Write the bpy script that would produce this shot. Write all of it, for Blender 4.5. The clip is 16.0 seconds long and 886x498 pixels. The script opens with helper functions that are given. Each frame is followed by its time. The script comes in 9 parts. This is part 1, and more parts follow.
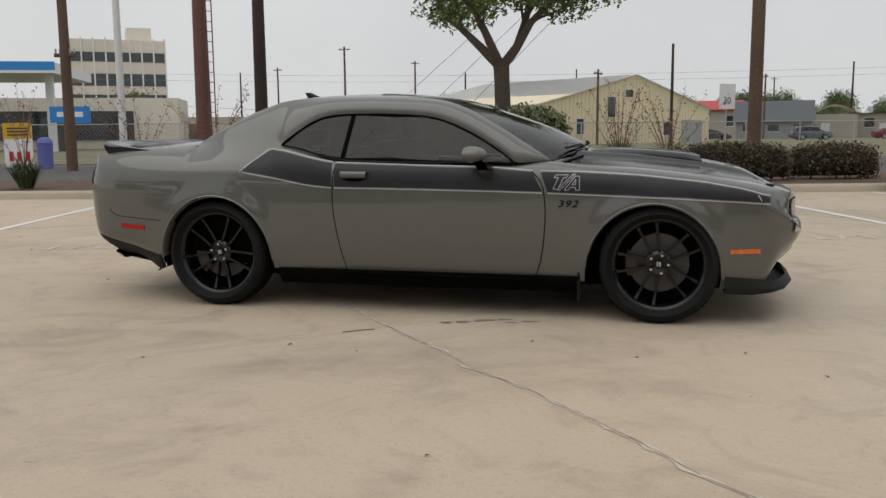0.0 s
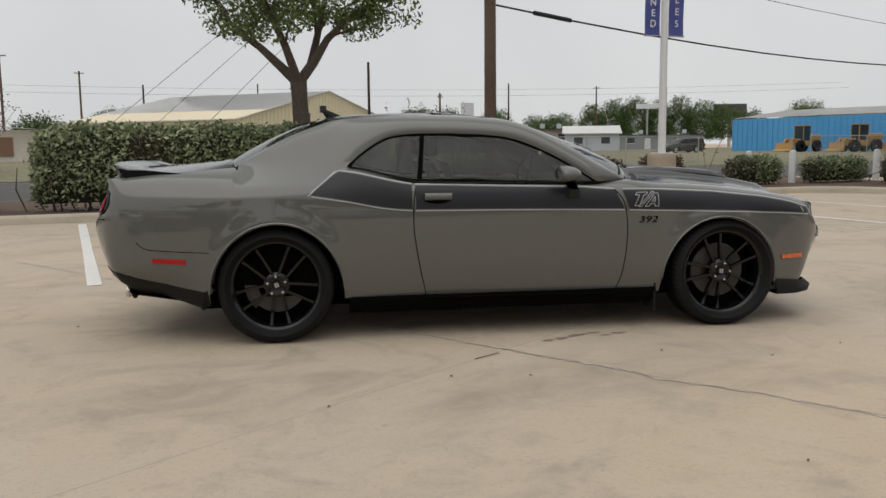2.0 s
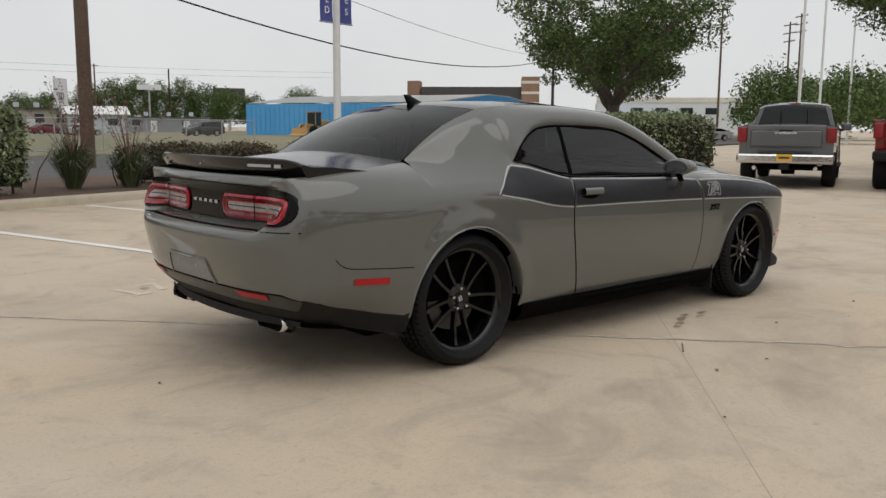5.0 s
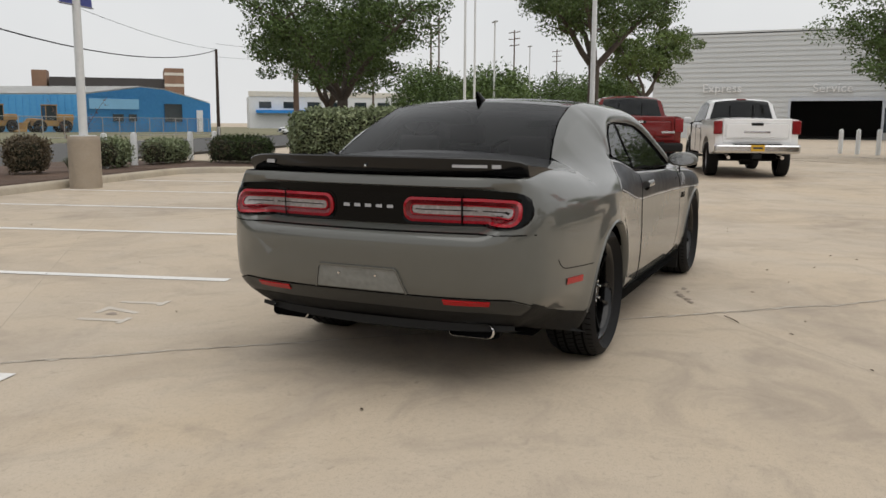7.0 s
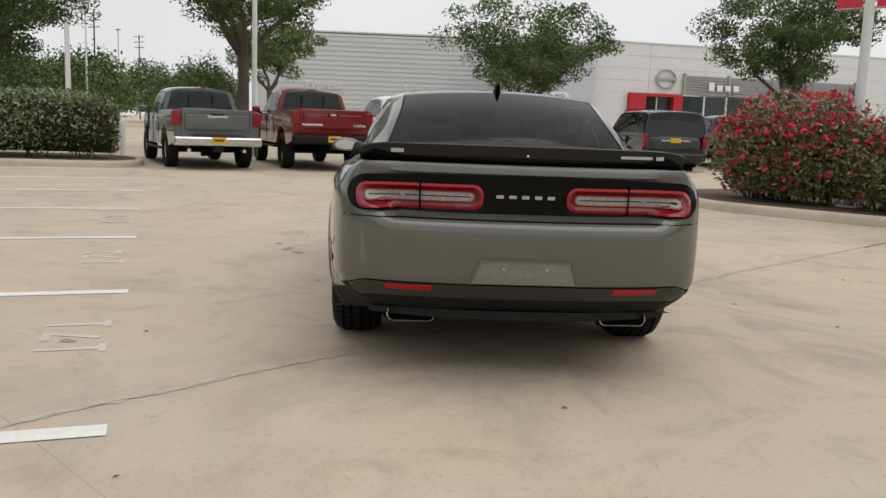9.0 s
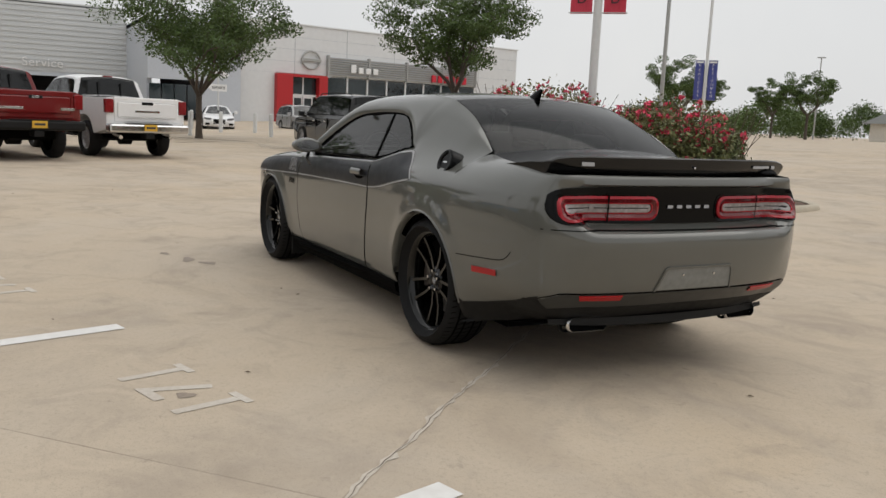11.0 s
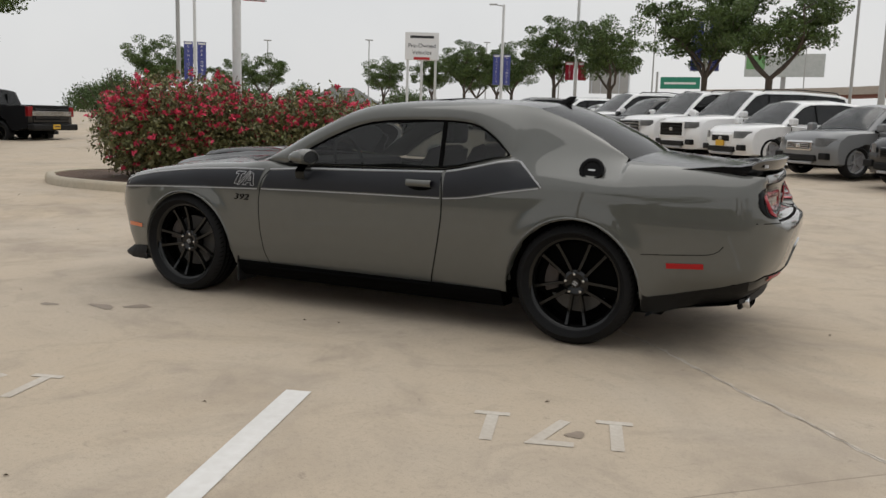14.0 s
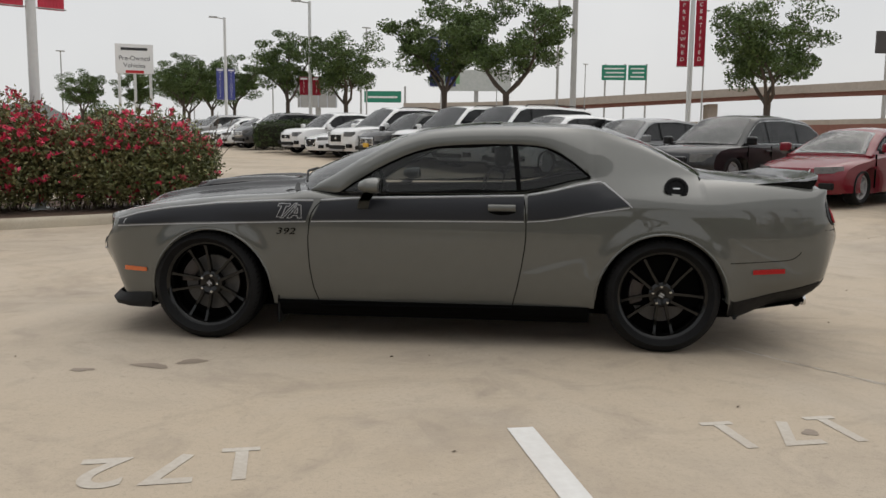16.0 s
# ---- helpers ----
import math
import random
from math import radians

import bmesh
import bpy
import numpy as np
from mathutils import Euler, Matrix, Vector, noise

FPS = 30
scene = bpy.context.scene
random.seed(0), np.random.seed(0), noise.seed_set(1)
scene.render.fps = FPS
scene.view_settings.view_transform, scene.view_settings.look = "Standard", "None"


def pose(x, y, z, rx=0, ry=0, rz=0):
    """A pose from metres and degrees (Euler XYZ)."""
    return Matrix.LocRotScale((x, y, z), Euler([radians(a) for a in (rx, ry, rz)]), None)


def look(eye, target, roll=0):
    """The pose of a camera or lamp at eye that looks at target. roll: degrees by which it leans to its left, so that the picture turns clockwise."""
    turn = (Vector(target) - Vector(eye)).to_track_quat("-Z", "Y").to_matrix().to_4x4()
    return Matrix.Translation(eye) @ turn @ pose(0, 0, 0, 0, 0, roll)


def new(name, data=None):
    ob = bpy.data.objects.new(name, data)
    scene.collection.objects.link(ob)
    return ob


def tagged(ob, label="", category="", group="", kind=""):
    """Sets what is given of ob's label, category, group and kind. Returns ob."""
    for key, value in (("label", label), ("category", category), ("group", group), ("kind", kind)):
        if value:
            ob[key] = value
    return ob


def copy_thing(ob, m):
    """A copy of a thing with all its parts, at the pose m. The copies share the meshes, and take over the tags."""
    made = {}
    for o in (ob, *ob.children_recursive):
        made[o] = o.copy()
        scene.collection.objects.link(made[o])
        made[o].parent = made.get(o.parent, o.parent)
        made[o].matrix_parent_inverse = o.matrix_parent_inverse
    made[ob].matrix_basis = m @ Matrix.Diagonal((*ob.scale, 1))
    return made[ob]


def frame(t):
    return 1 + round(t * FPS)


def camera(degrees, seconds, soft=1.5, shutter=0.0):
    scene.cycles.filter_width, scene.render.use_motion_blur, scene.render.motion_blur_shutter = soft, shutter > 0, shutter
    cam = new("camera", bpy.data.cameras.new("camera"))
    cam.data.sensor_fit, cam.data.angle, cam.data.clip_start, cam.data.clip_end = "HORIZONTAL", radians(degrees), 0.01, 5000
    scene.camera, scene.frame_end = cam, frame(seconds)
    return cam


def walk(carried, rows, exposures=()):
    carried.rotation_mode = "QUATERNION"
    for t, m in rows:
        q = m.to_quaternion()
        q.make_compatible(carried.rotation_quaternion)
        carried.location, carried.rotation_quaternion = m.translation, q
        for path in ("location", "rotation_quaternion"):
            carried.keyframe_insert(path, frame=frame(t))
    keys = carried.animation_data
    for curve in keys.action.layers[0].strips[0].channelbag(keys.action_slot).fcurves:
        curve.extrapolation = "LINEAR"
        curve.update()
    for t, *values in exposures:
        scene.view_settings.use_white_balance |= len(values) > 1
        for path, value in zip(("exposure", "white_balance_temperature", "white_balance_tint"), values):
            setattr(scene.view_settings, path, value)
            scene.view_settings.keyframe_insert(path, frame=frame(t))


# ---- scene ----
cam = camera(55.2, 16.0)
PATH = [
    (0, (1.429, -6.134, 1.162), (0.951, -4.211, 0.892), -0.5),
    (0.5, (0.81, -6.245, 1.186), (0.513, -4.284, 0.926), -1.0),
    (1, (0.161, -6.299, 1.194), (0.061, -4.318, 0.943), -0.8),
    (1.5, (-0.505, -6.26, 1.218), (-0.435, -4.276, 0.974), -0.8),
    (2, (-1.162, -6.201, 1.221), (-0.888, -4.234, 0.978), -0.6),
    (2.5, (-1.8, -6.038, 1.251), (-1.329, -4.11, 1.004), 0.0),
    (3, (-2.401, -5.806, 1.258), (-1.745, -3.933, 1.005), 0.3),
    (3.5, (-2.971, -5.463, 1.28), (-2.159, -3.653, 1.025), 0.2),
    (3.7, (-3.198, -5.309, 1.279), (-2.307, -3.537, 1.018), 0.1),
    (5.8, (-5.272, -3.413, 1.281), (-3.749, -2.144, 1.011), 0.7),
    (6, (-5.452, -3.212, 1.279), (-3.877, -2.009, 1.016), 0.7),
    (6.5, (-5.804, -2.632, 1.285), (-4.098, -1.625, 1.017), 0.3),
    (7, (-6.064, -2.048, 1.287), (-4.269, -1.216, 0.993), 0.3),
    (7.5, (-6.278, -1.367, 1.259), (-4.387, -0.784, 0.972), 0.9),
    (8, (-6.392, -0.714, 1.249), (-4.45, -0.335, 0.953), 1.3),
    (8.5, (-6.427, -0.076, 1.225), (-4.451, 0.058, 0.942), 1.3),
    (9, (-6.42, 0.584, 1.214), (-4.444, 0.478, 0.924), 2.1),
    (9.5, (-6.325, 1.235, 1.224), (-4.376, 0.888, 0.941), 2.5),
    (9.7, (-6.29, 1.486, 1.226), (-4.358, 1.054, 0.935), 2.7),
    (11.8, (-5.038, 3.946, 1.289), (-3.489, 2.719, 0.981), 2.4),
    (12, (-4.878, 4.149, 1.282), (-3.388, 2.852, 0.971), 2.5),
    (12.5, (-4.44, 4.579, 1.285), (-3.097, 3.129, 0.98), 2.8),
    (13, (-3.948, 4.971, 1.298), (-2.768, 3.386, 0.99), 2.5),
    (13.5, (-3.431, 5.341, 1.304), (-2.429, 3.638, 0.995), 2.1),
    (14, (-2.853, 5.676, 1.309), (-2.015, 3.885, 1.004), 1.6),
    (14.5, (-2.27, 5.96, 1.329), (-1.584, 4.108, 1.019), 1.3),
    (15, (-1.673, 6.121, 1.338), (-1.169, 4.208, 1.045), 1.0),
    (15.5, (-1.098, 6.243, 1.343), (-0.767, 4.29, 1.062), 0.8),
    (16, (-0.578, 6.247, 1.337), (-0.396, 4.272, 1.076), 0.6),
]
walk(cam, [(t, look(eye, target, roll)) for t, eye, target, roll in PATH],
     [(0, 0.09), (3.5, 0.14), (6.0, 0.24), (7.5, 0.29), (9.6, 0.37), (12.0, 0.13), (16.0, 0.17)])


# ---- light ----
world = bpy.data.worlds.new("overcast_sky")
scene.world = world
world.use_nodes = True
wn = world.node_tree
wn.nodes.clear()
w_out = wn.nodes.new("ShaderNodeOutputWorld")
w_bg = wn.nodes.new("ShaderNodeBackground")
w_sky = wn.nodes.new("ShaderNodeTexSky")
w_sky.sky_type = "NISHITA"
w_sky.sun_disc = False
w_sky.sun_elevation = radians(50)
w_sky.sun_rotation = radians(200)
w_sky.air_density, w_sky.dust_density, w_sky.ozone_density = 1.0, 4.0, 1.0
# a closed cloud layer: nearly even and grey, a little darker in soft patches
w_geo = wn.nodes.new("ShaderNodeTexCoord")
w_noise = wn.nodes.new("ShaderNodeTexNoise")
w_noise.inputs["Scale"].default_value = 2.2
w_noise.inputs["Detail"].default_value = 5.0
w_ramp = wn.nodes.new("ShaderNodeValToRGB")
w_ramp.color_ramp.elements[0].position, w_ramp.color_ramp.elements[0].color = 0.3, (5.98, 6.06, 6.16, 1)
w_ramp.color_ramp.elements[1].position, w_ramp.color_ramp.elements[1].color = 0.7, (7.06, 7.06, 7.0, 1)
w_mix = wn.nodes.new("ShaderNodeMixRGB")
w_mix.inputs["Fac"].default_value = 0.93
wn.links.new(w_geo.outputs["Generated"], w_noise.inputs["Vector"])
wn.links.new(w_noise.outputs["Fac"], w_ramp.inputs["Fac"])
wn.links.new(w_sky.outputs["Color"], w_mix.inputs["Color1"])
wn.links.new(w_ramp.outputs["Color"], w_mix.inputs["Color2"])
wn.links.new(w_mix.outputs["Color"], w_bg.inputs["Color"])
wn.links.new(w_bg.outputs["Background"], w_out.inputs["Surface"])
w_bg.inputs["Strength"].default_value = 0.10

sun = new("sun", bpy.data.lights.new("sun", "SUN"))
sun.data.energy = 1.0
sun.data.angle = radians(75)
sun.data.color = (1.0, 0.97, 0.92)
sun.matrix_world = look((0, 0, 50), (8, 14, 0))


# ---- materials ----
def mat(name, color, rough=0.6, metal=0.0, var=0.12, scale=6.0, bump=0.0, bump_scale=60.0, coat=0.0, spec=0.5,
        color2=None, rand=0.0, trans=0.0, alpha=1.0, rough_var=0.08, island=0.0):
    """A procedural surface: base colour with broad stains and fine grain, uneven gloss and fine relief."""
    m = bpy.data.materials.new(name)
    m.use_nodes = True
    nt = m.node_tree
    b = nt.nodes["Principled BSDF"]
    tc = nt.nodes.new("ShaderNodeTexCoord")
    big = nt.nodes.new("ShaderNodeTexNoise")
    big.inputs["Scale"].default_value = scale * 0.15
    big.inputs["Detail"].default_value = 4
    fine = nt.nodes.new("ShaderNodeTexNoise")
    fine.inputs["Scale"].default_value = scale * 4
    fine.inputs["Detail"].default_value = 3
    nt.links.new(tc.outputs["Object"], big.inputs["Vector"])
    nt.links.new(tc.outputs["Object"], fine.inputs["Vector"])
    mixn = nt.nodes.new("ShaderNodeMath")
    mixn.operation = "ADD"
    nt.links.new(big.outputs["Fac"], mixn.inputs[0])
    nt.links.new(fine.outputs["Fac"], mixn.inputs[1])
    ramp = nt.nodes.new("ShaderNodeMapRange")
    ramp.inputs["From Min"].default_value, ramp.inputs["From Max"].default_value = 0.65, 1.35
    nt.links.new(mixn.outputs[0], ramp.inputs["Value"])
    c2 = color2 or tuple(min(1.0, c * (1 + var)) for c in color)
    c1 = color if color2 else tuple(c * (1 - var) for c in color)
    mc = nt.nodes.new("ShaderNodeMixRGB")
    mc.inputs["Color1"].default_value, mc.inputs["Color2"].default_value = (*c1, 1), (*c2, 1)
    nt.links.new(ramp.outputs[0], mc.inputs["Fac"])
    last = mc.outputs["Color"]
    if rand or island:
        src = nt.nodes.new("ShaderNodeNewGeometry" if island else "ShaderNodeObjectInfo")
        hsv = nt.nodes.new("ShaderNodeHueSaturation")
        mr = nt.nodes.new("ShaderNodeMapRange")
        mr.inputs["To Min"].default_value, mr.inputs["To Max"].default_value = 1 - (rand or island), 1 + (rand or island)
        nt.links.new(src.outputs["Random Per Island" if island else "Random"], mr.inputs["Value"])
        nt.links.new(mr.outputs[0], hsv.inputs["Value"])
        nt.links.new(last, hsv.inputs["Color"])
        last = hsv.outputs["Color"]
    nt.links.new(last, b.inputs["Base Color"])
    rr = nt.nodes.new("ShaderNodeMapRange")
    rr.inputs["To Min"].default_value, rr.inputs["To Max"].default_value = max(0.0, rough - rough_var), min(1.0, rough + rough_var)
    nt.links.new(ramp.outputs[0], rr.inputs["Value"])
    nt.links.new(rr.outputs[0], b.inputs["Roughness"])
    b.inputs["Metallic"].default_value = metal
    b.inputs["Specular IOR Level"].default_value = spec
    b.inputs["Coat Weight"].default_value = coat
    b.inputs["Coat Roughness"].default_value = 0.04
    b.inputs["Transmission Weight"].default_value = trans
    b.inputs["Alpha"].default_value = alpha
    if bump:
        bn = nt.nodes.new("ShaderNodeTexNoise")
        bn.inputs["Scale"].default_value, bn.inputs["Detail"].default_value = bump_scale, 4
        nt.links.new(tc.outputs["Object"], bn.inputs["Vector"])
        bp = nt.nodes.new("ShaderNodeBump")
        bp.inputs["Strength"].default_value, bp.inputs["Distance"].default_value = bump, 0.02
        nt.links.new(bn.outputs["Fac"], bp.inputs["Height"])
        nt.links.new(bp.outputs["Normal"], b.inputs["Normal"])
    return m


def bsdf(m):
    return m.node_tree.nodes["Principled BSDF"]


# ---- mesh helpers ----
class Leaves:
    """A bag of loose four-cornered leaves."""

    def __init__(self):
        self.corners = []

    def mesh(self, name):
        me = bpy.data.meshes.new(name)
        n = len(self.corners) // 4
        me.from_pydata(self.corners, [], [(4 * i, 4 * i + 1, 4 * i + 2, 4 * i + 3) for i in range(n)])
        return me


def mesh_object(name, bm, material, smooth=None):
    if isinstance(bm, Leaves):
        me = bm.mesh(name)
        me.materials.append(material)
        return new(name, me)
    me = bpy.data.meshes.new(name)
    bmesh.ops.recalc_face_normals(bm, faces=bm.faces)
    bm.to_mesh(me)
    bm.free()
    me.materials.append(material)
    if smooth is not None:
        me.shade_smooth()
        if smooth < 180:
            me.set_sharp_from_angle(angle=radians(smooth))
    return new(name, me)


def thing(name, bm, material, label, category, m=None, group="", kind="", smooth=None):
    ob = mesh_object(name, bm, material, smooth)
    if m is not None:
        ob.matrix_basis = m
    return tagged(ob, label, category, group, kind)


def empty(name, label, category, m=None, group="", kind=""):
    ob = new(name)
    ob.empty_display_size = 0.2
    if m is not None:
        ob.matrix_basis = m
    return tagged(ob, label, category, group, kind)


def part(name, bm, material, parent, label="", smooth=None):
    ob = mesh_object(name, bm, material, smooth)
    ob.parent = parent
    return tagged(ob, label)


def box(bm, x0, x1, y0, y1, z0, z1, bevel=0.0, m=None):
    vs = [bm.verts.new((x, y, z)) for z in (z0, z1) for y in (y0, y1) for x in (x0, x1)]
    fs = [bm.faces.new([vs[i] for i in q]) for q in ((0, 1, 3, 2), (4, 6, 7, 5), (0, 4, 5, 1), (1, 5, 7, 3), (3, 7, 6, 2), (2, 6, 4, 0))]
    if bevel:
        es = list({e for f in fs for e in f.edges})
        out = bmesh.ops.bevel(bm, geom=es, offset=bevel, segments=2, affect="EDGES", profile=0.5)
        vs = list({v for f in out["faces"] for v in f.verts} | {v for v in vs if v.is_valid})
    if m is not None:
        bmesh.ops.transform(bm, matrix=m, verts=vs)
    return bm


def new_box(*a, **k):
    return box(bmesh.new(), *a, **k)


def rod(bm, p, q, r0, r1=None, n=10, caps=True):
    """A round bar from p to q, tapering from r0 to r1."""
    p, q = Vector(p), Vector(q)
    r1 = r0 if r1 is None else r1
    t = (q - p).to_track_quat("Z", "Y")
    rings = []
    for c, r in ((p, r0), (q, r1)):
        rings.append([bm.verts.new(c + t @ Vector((r * math.cos(a), r * math.sin(a), 0))) for a in (2 * math.pi * i / n for i in range(n))])
    for i in range(n):
        bm.faces.new((rings[0][i], rings[0][(i + 1) % n], rings[1][(i + 1) % n], rings[1][i]))
    if caps:
        bm.faces.new(rings[0][::-1])
        bm.faces.new(rings[1])
    return bm


def tube(bm, pts, radii, n=8, caps=True):
    """A bent round limb through pts."""
    pts = [Vector(p) for p in pts]
    if not isinstance(radii, (list, tuple)):
        radii = [radii] * len(pts)
    rings = []
    for i, p in enumerate(pts):
        d = (pts[min(i + 1, len(pts) - 1)] - pts[max(i - 1, 0)]).normalized()
        t = d.to_track_quat("Z", "Y")
        rings.append([bm.verts.new(p + t @ Vector((radii[i] * math.cos(a), radii[i] * math.sin(a), 0))) for a in (2 * math.pi * k / n for k in range(n))])
    for a, b in zip(rings, rings[1:]):
        off = min(range(n), key=lambda o: sum((a[k].co - b[(k + o) % n].co).length for k in range(n)))
        for i in range(n):
            bm.faces.new((a[i], a[(i + 1) % n], b[(i + 1 + off) % n], b[(i + off) % n]))
    if caps:
        bm.faces.new(rings[0][::-1])
        bm.faces.new(rings[-1])
    return bm


def prism(bm, poly, axis, a, b, bevel=0.0):
    """A polygon of 2D points, pushed along an axis from a to b. axis x: points are (y, z); y: (x, z); z: (x, y)."""
    def put(p, d):
        return {"x": (d, p[0], p[1]), "y": (p[0], d, p[1]), "z": (p[0], p[1], d)}[axis]
    lo = [bm.verts.new(put(p, a)) for p in poly]
    hi = [bm.verts.new(put(p, b)) for p in poly]
    n = len(poly)
    fs = [bm.faces.new(lo[::-1]), bm.faces.new(hi)]
    fs += [bm.faces.new((lo[i], lo[(i + 1) % n], hi[(i + 1) % n], hi[i])) for i in range(n)]
    if bevel:
        es = list({e for f in fs[:2] for e in f.edges})
        bmesh.ops.bevel(bm, geom=es, offset=bevel, segments=2, affect="EDGES", profile=0.5)
    return bm


def new_prism(*a, **k):
    return prism(bmesh.new(), *a, **k)


def loft(bm, rows, close=False):
    """Quads between rows of points, all of one length."""
    vs = [[bm.verts.new(p) for p in row] for row in rows]
    for a, b in zip(vs, vs[1:]):
        n = len(a)
        for i in range(n if close else n - 1):
            j = (i + 1) % n
            if len({a[i], a[j], b[j], b[i]}) == 4:
                bm.faces.new((a[i], a[j], b[j], b[i]))
    return vs


def lathe(bm, profile, n=32, axis="y", angle=2 * math.pi):
    """Profile of (r, d) turned round the axis; d lies along it."""
    rings = []
    for r, d in profile:
        ring = []
        for i in range(n):
            a = angle * i / n
            c, s = r * math.cos(a), r * math.sin(a)
            ring.append(bm.verts.new({"y": (c, d, s), "z": (c, s, d), "x": (d, c, s)}[axis]))
        rings.append(ring)
    for a, b in zip(rings, rings[1:]):
        for i in range(n):
            bm.faces.new((a[i], a[(i + 1) % n], b[(i + 1) % n], b[i]))
    return rings


def lettering(text, size, material, m, parent, name="lettering", depth=0.004, label="", spread=1.0, align="CENTER", bold=0.0):
    """Raised letters, flat in their own xy plane."""
    cu = bpy.data.curves.new(name, "FONT")
    cu.body, cu.size, cu.extrude, cu.align_x, cu.align_y, cu.space_character = text, size, depth, align, "CENTER", spread
    cu.offset = bold
    tmp = bpy.data.objects.new(name, cu)
    scene.collection.objects.link(tmp)
    me = bpy.data.meshes.new_from_object(tmp.evaluated_get(bpy.context.evaluated_depsgraph_get()))
    bpy.data.objects.remove(tmp)
    bpy.data.curves.remove(cu)
    me.name = name
    me.materials.clear()
    me.materials.append(material)
    ob = new(name, me)
    ob.matrix_basis = m
    ob.parent = parent
    return tagged(ob, label)


def smoothed(points, steps=6):
    """A smooth curve through the points (Catmull-Rom)."""
    pts = [Vector(p) for p in points]
    out = []
    for i in range(len(pts) - 1):
        a, b, c, d = pts[max(i - 1, 0)], pts[i], pts[i + 1], pts[min(i + 2, len(pts) - 1)]
        for s in range(steps):
            t = s / steps
            out.append(0.5 * ((2 * b) + (c - a) * t + (2 * a - 5 * b + 4 * c - d) * t * t + (3 * b - a - 3 * c + d) * t ** 3))
    out.append(pts[-1])
    return out


# the lot's own axes: along the row of bays, and into the bays
LOT = math.degrees(math.atan2(0.272, 0.962))


def lot(u, v, z=0.0):
    c, s = math.cos(radians(LOT)), math.sin(radians(LOT))
    return Vector((u * c - v * s, u * s + v * c, z))


LOT_M = pose(0, 0, 0, 0, 0, LOT)



# ---- surfaces ----
M_PAINT = mat("car_paint_grey", (0.095, 0.096, 0.087), rough=0.42, var=0.03, scale=3, coat=1.0, rough_var=0.03, spec=0.15)
bsdf(M_PAINT).inputs["Coat IOR"].default_value = 1.6
bsdf(M_PAINT).inputs["Coat Roughness"].default_value = 0.03
M_SATIN = mat("satin_black_paint", (0.006, 0.006, 0.0065), rough=0.15, var=0.1, scale=4, rough_var=0.03, spec=0.38)
M_STRIPE = mat("graphite_vinyl", (0.013, 0.014, 0.018), rough=0.42, var=0.08, scale=4, spec=0.35)
M_PIN = mat("light_grey_vinyl", (0.36, 0.36, 0.37), rough=0.45, var=0.05)
M_GLOSSBLK = mat("gloss_black", (0.0025, 0.0025, 0.0025), rough=0.12, var=0.2, coat=0.0, rough_var=0.04, spec=0.14)
M_TRIM = mat("black_plastic_trim", (0.007, 0.007, 0.007), rough=0.6, var=0.15, bump=0.05, bump_scale=300, spec=0.25)
# near black: the shade of gaps, recesses and undersides as a colour
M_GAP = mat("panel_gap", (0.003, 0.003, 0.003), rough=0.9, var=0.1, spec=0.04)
M_TYRE = mat("tyre_rubber", (0.012, 0.012, 0.0125), rough=0.6, var=0.25, scale=8, bump=0.1, bump_scale=120, spec=0.14)
M_RIM = mat("gloss_black_alloy", (0.0035, 0.0035, 0.0035), rough=0.12, var=0.15, coat=0.0, metal=0.0, spec=0.42)
M_STEEL = mat("brake_steel", (0.09, 0.087, 0.085), rough=0.5, metal=0.7, var=0.15, scale=20)
M_CHROME = mat("chrome", (0.66, 0.66, 0.66), rough=0.15, metal=1.0, var=0.05)
M_CALIPER = mat("caliper_black", (0.03, 0.022, 0.02), rough=0.4, var=0.2)
M_REDLENS = mat("red_lens", (0.30, 0.004, 0.012), rough=0.2, var=0.25, scale=30, coat=0.6, spec=0.2)
M_REDDARK = mat("deep_red_lens", (0.11, 0.002, 0.005), rough=0.25, var=0.3, scale=40, coat=0.6, spec=0.2)
M_LENSGREY = mat("smoked_clear_lens", (0.26, 0.235, 0.23), rough=0.25, var=0.35, scale=16, coat=0.5, spec=.3)
M_AMBER = mat("amber_lens", (0.62, 0.13, 0.025), rough=0.25, var=0.1, coat=0.8)
M_REFL = mat("red_reflector", (0.36, 0.006, 0.008), rough=0.35, var=0.12, scale=40, coat=0.2, spec=.25)
M_PLATEGREY = mat("plate_recess_dirty", (0.16, 0.165, 0.158), rough=0.38, var=0.3, scale=7)
M_SEAT = mat("dark_cloth_seat", (0.018, 0.018, 0.019), rough=0.85, var=0.2, scale=20)


def glass(name, tint, rough=0.02, ior=1.5):
    """Tinted car glass: part see-through, part clear mirror."""
    m = bpy.data.materials.new(name)
    m.use_nodes = True
    nt = m.node_tree
    nt.nodes.clear()
    out = nt.nodes.new("ShaderNodeOutputMaterial")
    tr = nt.nodes.new("ShaderNodeBsdfTransparent")
    tr.inputs["Color"].default_value = (*tint, 1)
    gl = nt.nodes.new("ShaderNodeBsdfGlossy")
    gl.inputs["Roughness"].default_value = rough
    fr = nt.nodes.new("ShaderNodeFresnel")
    fr.inputs["IOR"].default_value = ior
    mx = nt.nodes.new("ShaderNodeMixShader")
    nt.links.new(fr.outputs[0], mx.inputs[0])
    nt.links.new(tr.outputs[0], mx.inputs[1])
    nt.links.new(gl.outputs[0], mx.inputs[2])
    nt.links.new(mx.outputs[0], out.inputs["Surface"])
    return m


